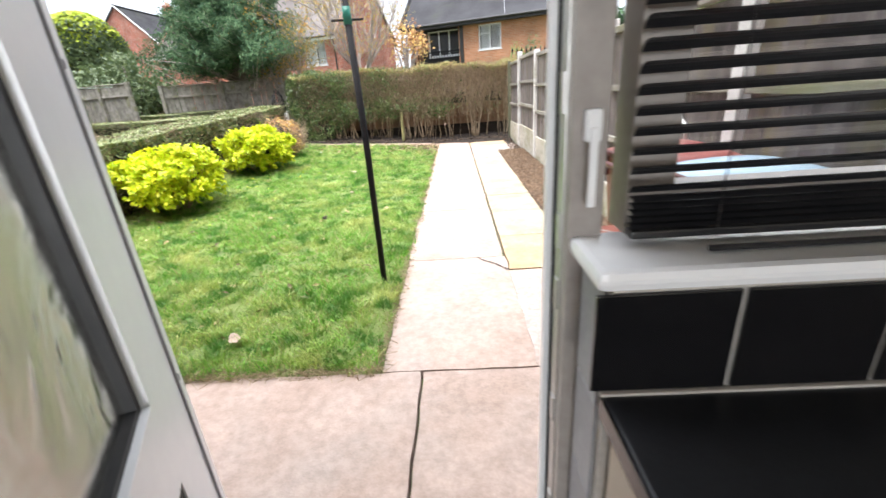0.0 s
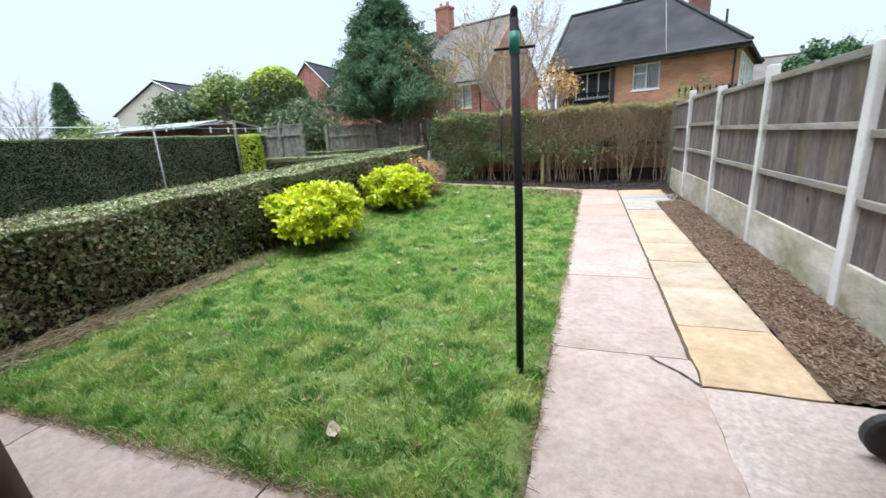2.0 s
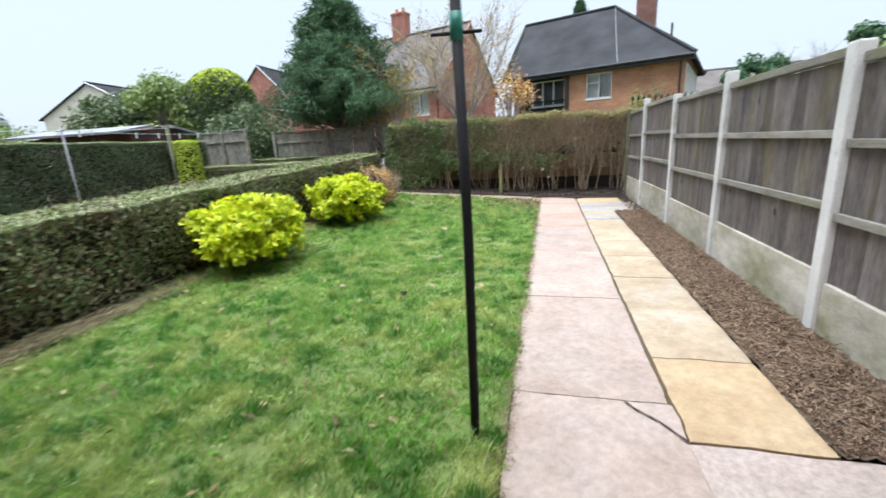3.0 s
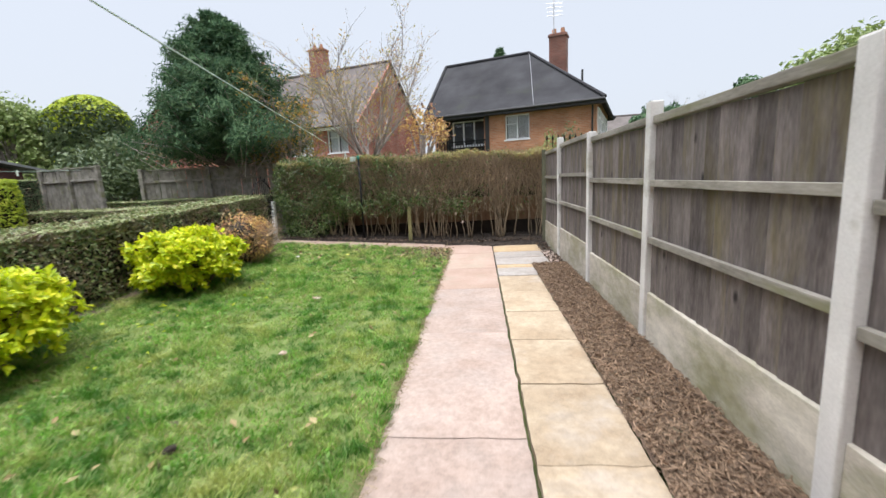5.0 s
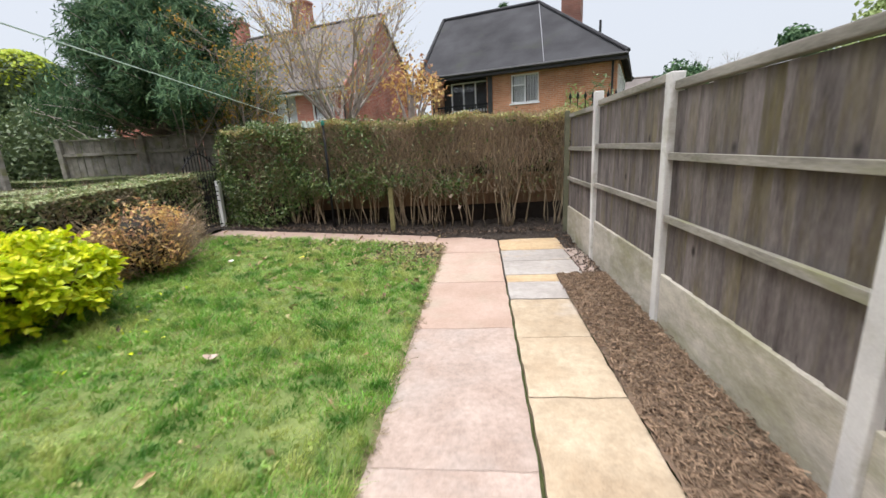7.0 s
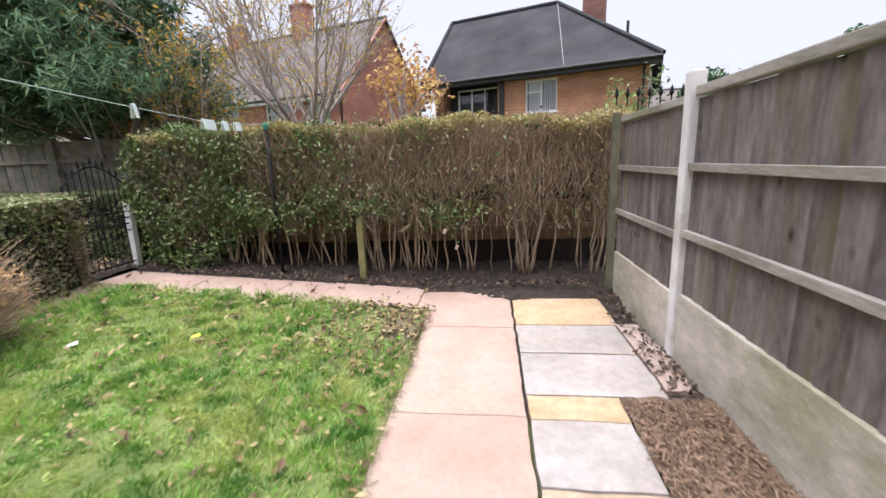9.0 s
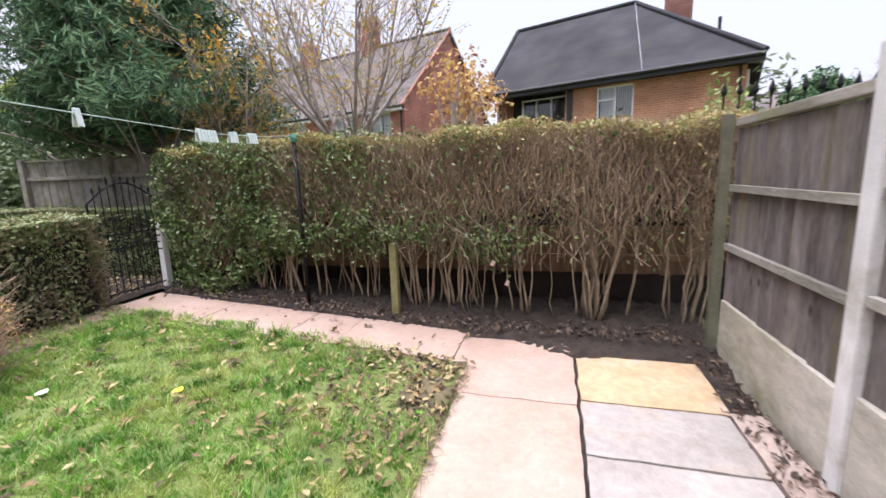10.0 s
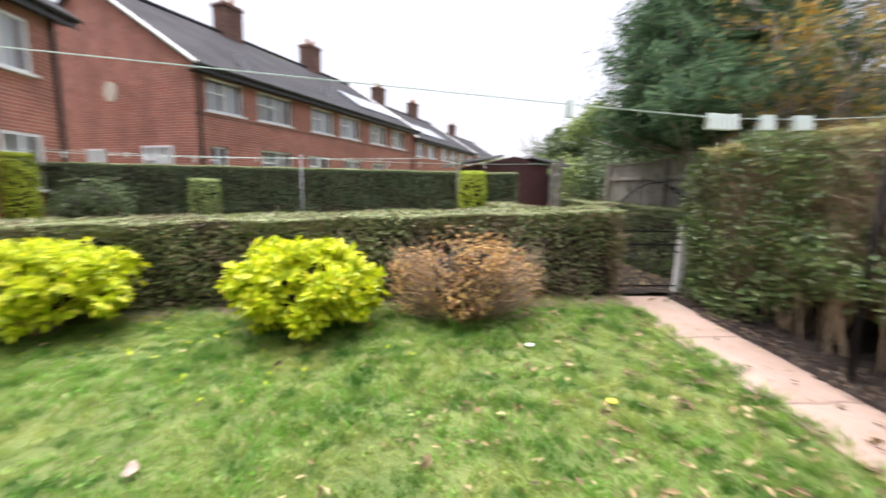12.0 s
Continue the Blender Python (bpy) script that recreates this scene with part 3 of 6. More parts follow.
HOLES = [(-0.62, 0.39, FLOOR_Z, 2.15), (0.39, 1.60, 1.09, 2.15), (-9.5, -8.25, 3.55, 4.62), (-9.55, -8.6, 1.2, 2.35), (-5.5, -4.2, 3.4, 4.6), (-2.0, -0.8, 3.4, 4.6)]
w = part("wall", pierced(-10.2, 5.5, -0.1, 4.95, INN + 0.004, OUT, HOLES), BRICK, house, "red brick rear wall")
w.matrix_parent_inverse = house.matrix_world.inverted()


def keep(ob, parent):
    """Parents ob without moving it."""
    ob.parent = parent
    ob.matrix_parent_inverse = parent.matrix_world.inverted()
    return ob


def upvc_window(parent, x0, x1, z0, z1, y, lights=2, curtain=True, frame=WHITE):
    """A white framed window in an opening: frame, panes, sill, curtain behind."""
    t = 0.06
    panes = []
    for i in range(lights):
        a, b = x0 + t + (x1 - x0 - t) * i / lights, x0 + (x1 - x0 - t) * (i + 1) / lights
        if i == 0 and lights == 2:
            panes += [(a, b, z0 + t, z1 - 0.44), (a, b, z1 - 0.39, z1 - t)]
        else:
            panes.append((a, b, z0 + t, z1 - t))
    fr = pierced(x0, x1, z0, z1, y, y + 0.07, panes)
    win = part("window", fr, frame, parent, "white plastic window frame")
    part("sill", box(x0 - 0.05, x1 + 0.05, y - 0.12, y, z0 - 0.06, z0, 0.01), frame, win)
    for i in range(lights):
        a, b = x0 + t + (x1 - x0 - t) * i / lights, x0 + (x1 - x0 - t) * (i + 1) / lights
        part("pane", box(a, b, y + 0.03, y + 0.036, z0 + t, z1 - t), PANE, win).visible_shadow = False
        if curtain:
            bm = bmesh.new()
            k = 14
            vs = [(a + (b - a) * j / k, y + 0.2 + 0.025 * (j % 2)) for j in range(k + 1)]
            for (p, q), (r, s) in zip(vs, vs[1:]):
                bm.faces.new([bm.verts.new(v) for v in ((p, q, z0), (r, s, z0), (r, s, z1), (p, q, z1))])
            part("curtain", bm, CURTAIN, win, "pale closed curtain")
    return win


for (a, b, c, d) in ((-9.5, -8.25, 3.55, 4.62), (-9.55, -8.6, 1.2, 2.35), (-5.5, -4.2, 3.4, 4.6), (-2.0, -0.8, 3.4, 4.6)):
    w = upvc_window(house, a, b, c, d, OUT - 0.09)
    # the opening faces the garden: turn the frame about so the curtain lies indoors
    w.matrix_basis = Matrix.Translation((a + b, 2 * OUT - 0.1, 0)) @ Matrix.Rotation(math.pi, 4, "Z")
    w.matrix_parent_inverse = house.matrix_world.inverted()
# The opening in the unseen front wall is added to light the kitchen.
for nm, bm, mt in (("side_wall", box(-10.2, -9.9, -6, INN, -0.1, 4.95), BRICK), ("side_wall", box(5.2, 5.5, -6, INN, -0.1, 4.95), BRICK), ("front_wall", pierced(-10.2, 5.5, -0.1, 4.95, -6.3, -6, [(-1.3, 1.3, 1.0, 2.3)]), BRICK),
                   ("fascia", box(-10.4, 5.7, OUT + 0.30, OUT + 0.34, 4.75, 5.0), BLACKTRIM), ("soffit", box(-10.4, 5.7, OUT, OUT + 0.30, 4.82, 4.86), BLACKTRIM), ("gutter", tube([(-10.4, OUT + 0.40, 4.93), (5.7, OUT + 0.40, 4.93)], 0.055), BLACKTRIM)):
    keep(part(nm, bm, mt, None), house)
rf = bmesh.new()
for q in (((-10.4, OUT + 0.4, 4.98), (5.7, OUT + 0.4, 4.98), (5.7, -2, 8), (-10.4, -2, 8)), ((-10.4, -2, 8), (5.7, -2, 8), (5.7, -6.5, 4.98), (-10.4, -6.5, 4.98)),
          ((-10.4, OUT + 0.4, 4.98), (-10.4, -2, 8), (-10.4, -6.5, 4.98)), ((5.7, OUT + 0.4, 4.98), (5.7, -6.5, 4.98), (5.7, -2, 8))):
    rf.faces.new([rf.verts.new(v) for v in q])
keep(part("roof", rf, SLATE, None, "dark tiled roof"), house)
keep(part("downpipe", tube([(-10.05, OUT + 0.06, 4.85), (-10.05, OUT + 0.06, 0.0)], 0.045, 8), BLACKTRIM, None, "dark cast downpipe"), house)

# kitchen shell
for nm, shape, mt, lab in (("kitchen_floor", (-2.5, 3.0, -6.0, 2.17, 0.0, FLOOR_Z), LINO, "grey kitchen floor"), ("kitchen_ceiling", (-2.5, 3.0, -6.0, INN, 2.45, 2.55), PLASTER, "plain pale kitchen ceiling"),
                           ("wall_kitchen_west", (-2.5, -2.4, -6.0, INN, FLOOR_Z, 2.45), PLASTER, "plain magnolia kitchen wall"), ("wall_kitchen_east", (2.9, 3.0, -6.0, INN, FLOOR_Z, 2.45), PLASTER, "plain magnolia kitchen wall")):
    solid(nm, box(*shape), mt, lab, "floor" if "floor" in nm else "ceiling" if "ceiling" in nm else "wall", kind="structure")
solid("wall_kitchen_north", pierced(-2.4, 2.9, FLOOR_Z, 2.45, INN - 0.012, INN, [(-0.66, 0.33, FLOOR_Z, 2.2), (0.33, 1.60, 1.09, 2.2)]), GROUT, "grouted kitchen wall under the window", "wall", kind="structure")
tiles = bpy.data.objects["wall_kitchen_north"]
tile_mesh = mesh_from("wall_tile", box(-0.096, 0.096, -0.006, 0.0, -0.079, 0.079, 0.002), BLACKTILE)
for i in range(10):
    t = new("wall_tile", tile_mesh)
    t.location = (0.402 + 0.2 * i, INN - 0.013, 1.007)
    t.parent = tiles
side_mesh = mesh_from("reveal_tile", box(-0.006, 0.0, -0.05, 0.05, -0.098, 0.098, 0.002), GREYPAINT)
for i in range(5):
    t = new("reveal_tile", side_mesh)
    t.location = (0.328, 2.012, 0.985 - 0.2 * i)
    t.parent = tiles
solid("wall_reveal", box(0.329, 0.388, INN + 0.004, 2.075, FLOOR_Z, 1.088), GROUT, "tiled return beside the door", "wall", kind="structure")

solid("door_reveal", box(-0.62, -0.611, INN - 0.012, 2.148, FLOOR_Z, 2.15), PLASTER, "plastered reveal behind the open door", "wall", kind="structure")
sill = solid("window_sill", box(0.305, 1.62, 1.935, 2.10, 1.092, 1.122, 0.012), WHITE, "white plastic window sill with rounded edge", "sill", kind="structure")
counter = thing("worktop", (0.32, 1.33, 0.885), "dark speckled kitchen worktop under the window", "worktop")
part("slab", box(0.004, 2.28, 0.004, 0.61, 0.0, 0.037, 0.005), WORKTOP, counter)
part("end_strip", box(0.0, 0.004, 0.002, 0.61, 0.001, 0.036, 0.001), BLACKTILE, counter, "thin black edging strip")
part("front_strip", box(0.004, 2.28, 0.0, 0.004, 0.001, 0.036, 0.001), BLACKTILE, counter, "thin black edging strip")
part("sealant", box(0.0, 2.28, 0.606, 0.616, 0.036, 0.041, 0.002), GROUT, counter, "pale sealant bead against the tiles")
unit = thing("kitchen_unit", (0.34, 1.35, FLOOR_Z), "beige kitchen base unit under the worktop", "cabinet")
part("body", box(0.0, 2.2, 0.03, 0.58, 0.0, 0.762), CABINET, unit, "beige side panel")
for i in range(3):
    d = part("door", box(0.02 + 0.72 * i, 0.71 + 0.72 * i, 0.0, 0.026, 0.1, 0.75, 0.004), CABINET, unit)
    part("handle", tube([(0.62 + 0.72 * i, -0.03, 0.55), (0.62 + 0.72 * i, -0.03, 0.68)], 0.006), STEEL, d, "steel bar handle")

# window beside the door, with blind
kw = thing("window_1", (0.39, 2.08, 1.122), "grey-white kitchen window frame with handle", "window", kind="structure")
fb = bmesh.new()
for s in ((0, 0.07, 0, 0.07, 0, 1.02), (1.14, 1.21, 0, 0.07, 0, 1.02), (0.07, 1.14, 0, 0.07, 0, 0.07), (0.07, 1.14, 0, 0.07, 0.95, 1.02), (0.57, 0.63, 0.002, 0.068, 0.07, 0.95)):
    add_box(fb, *s)
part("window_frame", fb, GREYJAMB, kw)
part("pane", box(0.07, 0.57, 0.03, 0.036, 0.07, 0.95), PANE, kw).visible_shadow = False
part("pane", box(0.63, 1.14, 0.03, 0.036, 0.07, 0.95), PANE, kw).visible_shadow = False
hd = part("window_handle", box(-0.070, -0.058, -0.032, -0.022, 0.055, 0.172, 0.004), WHITE, kw, "white lever handle")
part("handle_base", box(-0.074, -0.052, -0.024, 0.0, 0.150, 0.196, 0.005), WHITE, hd)
blind = thing("venetian_blind", (0.375, 2.03, 1.135), "black venetian blind hanging in the window", "blind")
part("head_rail", box(0.0, 1.17, -0.02, 0.02, 0.945, 0.975, 0.003), BLIND, blind)
part("bottom_rail", box(0.0, 1.17, -0.014, 0.014, 0.0, 0.012, 0.003), BLIND, blind)
sm = bmesh.new()
for k in range(4):
    a, b = -0.0125 + 0.00625 * k, -0.0125 + 0.00625 * (k + 1)
    za, zb = 0.0035 * math.cos(a * 125), 0.0035 * math.cos(b * 125)
    for p, q in (((a, za), (b, zb)),):
        sm.faces.new([sm.verts.new(v) for v in ((0, p[0], p[1]), (1.17, p[0], p[1]), (1.17, q[0], q[1]), (0, q[0], q[1]))])
        sm.faces.new([sm.verts.new(v) for v in ((0, q[0], q[1] - 0.0012), (1.17, q[0], q[1] - 0.0012), (1.17, p[0], p[1] - 0.0012), (0, p[0], p[1] - 0.0012))])
slat_mesh = mesh_from("slat", sm, BLIND)
for i in range(37):
    s = new("slat", slat_mesh)
    s.parent = blind
    z = 0.072 + (i - 5) * 0.0265 if i > 4 else 0.018 + i * 0.010
    s.matrix_basis = pose(0, 0, z, -33 if i > 4 else 6, 0, 0)
for x in (0.12, 0.60, 1.05):
    part("ladder_cord", tube([(x, -0.014, 0.0), (x, -0.014, 0.94)], 0.0012, 5), BLIND, blind)
solid("blind_wand", tube([(0.47, 1.985, 1.129), (1.3, 1.985, 1.129)], 0.005, 6), BLIND, "thin black blind wand lying on the sill", "wand")

# door frame and open leaf
df = thing("door_1", (-0.56, 2.17, FLOOR_Z), "white plastic door frame round the open back door", "door", kind="structure")
jr = part("jamb", box(0.86, 0.915, -0.09, 0.012, 0, 2.03, 0.003), GREYJAMB, df, "grey-brown plastic jamb with lock keeps")
part("outer_lip", box(0.843, 0.861, -0.010, 0.014, 0, 2.03, 0.003), WHITE, jr)
part("gasket", box(0.854, 0.861, -0.024, -0.014, 0, 2.03), RUBBER, jr, "black rubber gasket")
part("lock_strip", box(0.8565, 0.8605, -0.068, -0.030, 0, 2.03), STEEL, jr, "dull metal lock strip")
for z in (0.35, 0.62, 0.88, 1.0, 1.22, 1.55, 1.8):
    k = part("lock_keep", box(0.853, 0.8575, -0.060, -0.040, z - 0.03, z + 0.03, 0.001), STEEL, jr, "dull steel lock keep")
jl = part("jamb", box(-0.055, 0.035, -0.09, -0.038, 0, 2.03, 0.003), WHITE, df, "white plastic jamb")
part("gasket", box(0.0345, 0.039, -0.06, -0.05, 0, 2.03), RUBBER, jl, "black rubber gasket")
part("head", box(-0.055, 0.915, -0.02, 0.05, 2.03, 2.10, 0.003), WHITE, df)
part("threshold", box(0.0, 0.86, -0.02, 0.05, -0.02, 0.03, 0.004), STEEL, df, "metal threshold strip")
leaf = thing("back_door_leaf", (-0.505, 2.093, FLOOR_Z + 0.03), "open white plastic door leaf with obscured glass", "door", turn=-62)
LW, LH = 0.80, 1.98
SW = 0.218
lf = pierced(0, LW, 0, LH, 0, 0.06, [(SW, LW - 0.12, 0.13, 0.64), (SW, LW - 0.12, 0.795, LH - 0.11)])
st = part("leaf_frame", lf, WHITE, leaf)
part("edge_bead", box(0.045, 0.052, 0.058, 0.064, 0.0, LH), GREYPAINT, leaf, "grey groove line along the edge")
for s in ((SW - 0.004, SW + 0.016, 0.79, LH - 0.11), (LW - 0.14, LW - 0.12, 0.79, LH - 0.11)):
    part("gasket", box(s[0], s[1], 0.012, 0.048, s[2], s[3]), RUBBER, leaf, "dark glazing gasket")
part("gasket", box(SW + 0.016, LW - 0.14, 0.012, 0.048, 0.79, 0.806), RUBBER, leaf, "dark glazing gasket")
part("obscured_pane", box(SW + 0.012, LW - 0.135, 0.024, 0.036, 0.80, LH - 0.105), OBSCURE, leaf, "textured privacy glass").visible_shadow = False
part("lower_panel", box(SW + 0.012, LW - 0.12, 0.02, 0.04, 0.13, 0.64, 0.004), WHITE, leaf)
part("gasket", box(SW - 0.004, SW + 0.014, 0.015, 0.056, 0.13, 0.64), RUBBER, leaf, "dark glazing gasket")
for z in (0.72, 1.28):
    part("screw_cap", tube([(0.03, 0.0595, z), (0.03, 0.0625, z)], 0.007, 10), GREYPAINT, leaf)
part("handle", tube([(LW - 0.05, -0.04, 1.0), (LW - 0.16, -0.04, 1.0)], 0.009), STEEL, leaf, "steel lever handle")

# curved grab rail with peeling paint on the wall beside the door
gr = thing("grab_rail", (-0.69, OUT, 0.88), "curved brown grab rail with peeling paint beside the door", "grab rail")
curve_pts = [(-0.13, -0.01, 0.33), (-0.10, 0.04, 0.325), (-0.055, 0.07, 0.29), (-0.02, 0.075, 0.22), (0.005, 0.075, 0.14), (0.015, 0.072, 0.075), (0.0, 0.05, 0.02), (-0.02, 0.02, -0.02), (-0.03, -0.01, -0.04)]
part("rail", tube(curve_pts, 0.012, 10), BROWNPIPE, gr, smooth=True)
peel = bmesh.new()
for a, b in zip(curve_pts[1:6], curve_pts[2:7]):
    a, b = Vector(a), Vector(b)
    for k in range(4):
        q = a.lerp(b, k / 4)
        add_tube(peel, [q + Vector((-0.009, -0.004, -0.012)), q + Vector((-0.011 - rng.uniform(0, 0.004), -0.005, 0)), q + Vector((-0.009, -0.004, 0.013))], [0.003, 0.0075, 0.003], 6)
part("peeled_paint", peel, CREAM, gr, "cream undercoat where paint has peeled")

# ---- right boundary fence ----
FX = 1.60
fence = thing("side_fence", (FX, 5.73, 0), "grey weathered board fence between white concrete posts", "fence")
bounds = [3.78, 5.76, 7.66, 9.47, 11.44, 13.02]
post_mesh = mesh_from("post", box(0.0, 0.10, -0.05, 0.05, -0.3, 1.9, 0.012), POST)
board_bm = box(0.055, 0.072, -0.084, 0.084, 0.0, 1.36, 0.003)
board_mesh = mesh_from("board", board_bm, BOARD)
lifts = [-0.055, 0.0, 0.01, 0.08, 0.045]
pair = [(bounds[i], bounds[i + 1]) for i in range(5)]
pair.insert(0, (1.85, 3.78))
for i, y in enumerate(([1.85] + bounds)[:-1]):
    p = new("post", post_mesh)
    p.parent = fence
    p.matrix_basis = pose(0, y - 5.73, [-0.06, -0.06, -0.05, 0.05, 0.01, 0.12][i], rng.uniform(-0.5, 0.5), rng.uniform(-0.6, 0.6), 0)
for i, (a, b) in enumerate(pair):
    up = ([-0.06] + lifts)[i]
    a, b = a - 5.73 + 0.05, b - 5.73 - 0.05
    part("gravel_board", box(0.025, 0.075, a, b, -0.1, 0.42 + up, 0.006), KICK, fence, "stained concrete gravel board")
    n = max(8, round((b - a) / 0.150))
    for k in range(n):
        o = new("board", board_mesh)
        o.parent = fence
        o.matrix_basis = pose(rng.normal() * 0.002, a + (b - a) * (k + 0.5) / n, 0.405 + up + rng.uniform(-0.004, 0.004), 0, rng.uniform(-0.3, 0.3), 4.5 + rng.uniform(-1, 1))
    for z, h in ((0.836, 0.052), (1.293, 0.052)):
        part("rail", box(0.012, 0.052, a, b, z + up, z + h + up, 0.004), RAIL, fence, "pale weathered timber rail")
    part("capping", box(0.022, 0.10, a, b, 1.775 + up, 1.835 + up, 0.008), RAIL, fence, "mossy timber capping")

# ---- back boards behind the hedge ----
bf = thing("back_fence", (-1.3, 14.06, 0), "low brown board fence behind the back hedge", "fence")
bb = mesh_from("board", box(-0.062, 0.062, 0.0, 0.018, 0.30, 1.15, 0.003), BROWNBOARD)
# Near-black board added where a shaded gap shows over the soil.
part("gravel_board", box(-2.95, 3.95, 0.004, 0.03, -0.2, 0.405, 0.004), GAPSHADE, bf, "dark board standing in for the shaded gap under the fence")
for k in range(54):
    o = new("board", bb)
    o.parent = bf
    o.matrix_basis = pose(-2.85 + k * 0.125, 0, 0.1 + rng.uniform(-0.01, 0.01), 0, rng.uniform(-0.5, 0.5), rng.uniform(-2, 2))
part("rail", box(0.2, 3.6, -0.045, -0.005, 0.56, 0.62, 0.004), BROWNBOARD, bf, "brown timber rail")
corner = solid("corner_post", box(1.585, 1.66, 13.08, 13.15, -0.1, 1.93, 0.008), GREENPOST, "green-stained timber corner post at the fence end", "post")


# ---- hedges ----
def clipped_hedge(name, shape, top_rise, label, n, size, side_mat, top_mat=None, core_gap=0.1, amp=0.035, faces="fbtlr", turn=0.0, at=(0, 0, 0)):
    """A box hedge whose top rises by top_rise from its near to its far end."""
    h = thing(name, at, label, "hedge", turn=turn)
    x0, x1, y0, y1, z0, z1 = shape
    g = core_gap
    # Solid lump, coloured as the shade between the leaves.
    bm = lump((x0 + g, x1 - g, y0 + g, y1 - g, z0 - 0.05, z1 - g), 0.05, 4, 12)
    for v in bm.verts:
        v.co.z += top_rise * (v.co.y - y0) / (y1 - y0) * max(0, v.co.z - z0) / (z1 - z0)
    part("shade_core", bm, CORE, h, "solid dark core painted as shade inside the hedge")
    p, o = shell_points(n, shape, g * 1.3, faces)
    k = (p[:, 2] - z0) / (z1 - z0)
    thin = rng.uniform(size=len(p)) < np.clip(0.35 + k * 2.2, 0, 1)
    p, o, k = p[thin], o[thin], k[thin]
    p[:, 2] += top_rise * (p[:, 1] - y0) / (y1 - y0) * np.clip(k, 0, 1)
    zz = p[:, 2].copy()
    p = wavy(p, amp, 2.2)
    p[:, 2] = zz + (p[:, 2] - zz) * 0.3
    leaves("foliage", p, size, side_mat, h, out=o, spread=0.6)
    # Top leaves get paler colours than the sides, painted as sky-lit.
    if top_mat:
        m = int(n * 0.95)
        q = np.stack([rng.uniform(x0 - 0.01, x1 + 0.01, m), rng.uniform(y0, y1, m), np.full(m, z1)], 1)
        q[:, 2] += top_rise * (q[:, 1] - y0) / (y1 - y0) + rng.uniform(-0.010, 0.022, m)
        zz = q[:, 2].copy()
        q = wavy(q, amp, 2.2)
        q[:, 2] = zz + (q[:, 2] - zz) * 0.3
        leaves("clipped_top", q, size * 0.62, top_mat, h, "clipped top painted pale as sky-lit", out=np.broadcast_to(np.array([0, 0, 1.0]), q.shape), spread=0.28)
    nt = int(n * 0.10)
    s, so = shell_points(nt, shape, g, faces.replace("t", ""))
    nt = len(s)
    s[:, 2] += top_rise * (s[:, 1] - y0) / (y1 - y0) * np.clip((s[:, 2] - z0) / (z1 - z0), 0, 1)
    e = s + so * rng.uniform(0.0, 0.06, (nt, 1)) + rng.normal(size=(nt, 3)) * 0.06 + np.array([0, 0, 0.05])
    twigs("twig_growth", wavy(s, amp, 2.2) - so * 0.05, wavy(e, amp, 2.2), 0.003, 0.0015, TWIG, h, "thin bare twigs")
    return h


clipped_hedge("side_hedge", (-5.15, -4.22, 2.4, 12.45, 0.05, 0.80), 0.44, "low clipped privet hedge, flat top painted sky-lit", 80000, 0.028, HEDGE, HEDGETOP)
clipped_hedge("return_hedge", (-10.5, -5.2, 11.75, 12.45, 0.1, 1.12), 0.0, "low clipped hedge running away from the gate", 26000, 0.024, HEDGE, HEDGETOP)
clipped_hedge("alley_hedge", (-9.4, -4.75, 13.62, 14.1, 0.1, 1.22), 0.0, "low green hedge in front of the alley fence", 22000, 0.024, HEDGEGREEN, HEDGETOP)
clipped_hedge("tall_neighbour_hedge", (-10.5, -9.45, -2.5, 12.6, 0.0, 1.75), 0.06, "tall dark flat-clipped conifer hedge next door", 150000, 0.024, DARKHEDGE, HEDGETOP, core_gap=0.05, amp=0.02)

# back hedge: leafy at one end, bare twigs at the other
bh = thing("back_hedge", (-1.3, 13.7, 0), "tall clipped hedge, leafy at one end and bare twigs elsewhere", "hedge")


def place(ob):
    return keep(ob, bh)


# Dark lumps block the view through and paint the hedge's inner shade.
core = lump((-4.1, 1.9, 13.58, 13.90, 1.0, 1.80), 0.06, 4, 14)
place(part("shade_core", core, CORE, None, "solid dark core painted as shade inside the hedge"))
place(part("shade_core", lump((-4.1, -3.1, 13.50, 13.9, 0.2, 1.2), 0.06, 4, 12), CORE, None, "solid dark core painted as shade inside the leafy end"))


def skirt(x):
    """Height of the lowest leaves along the hedge."""
    return 0.16 + 0.56 * np.clip((x + 3.45) / 0.6, 0, 1) + 0.07 * np.sin(x * 4.3) + 0.05 * np.sin(x * 9.1 + 1)


m = 90000
p, o = shell_points(m, (-4.3, 1.95, 13.22, 13.97, 0.12, 1.95), 0.2, "ftbl")
clump = 0.5 + 0.5 * np.sin(p[:, 0] * 5.1 + 1.5 * np.sin(p[:, 2] * 4.0)) * np.sin(p[:, 2] * 6.3 + 1.2 * np.sin(p[:, 0] * 3.1))
share = np.interp(p[:, 0], [-2.9, -2.4, -1.6, -0.5, 0.3, 1.95], [0.95, 0.55, 0.20, 0.09, 0.03, 0.015])
low = np.exp(-((p[:, 2] - 0.92) / 0.22) ** 2) * np.interp(p[:, 0], [-2.6, -1.6, -0.3, 0.3], [0.3, 0.55, 0.45, 0.0])
green = (rng.uniform(size=len(p)) < (share + low) * (0.22 + 1.25 * clump)) & (p[:, 2] > skirt(p[:, 0]) + rng.normal(size=len(p)) * 0.06)
place(leaves("green_foliage", wavy(p[green], 0.06, 2.4), 0.032, HEDGEGREEN, None, "small glossy green leaves", out=o[green], spread=0.8))
p, o = shell_points(34000, (-3.4, 1.95, 13.26, 13.97, 0.75, 1.95), 0.2, "ftb")
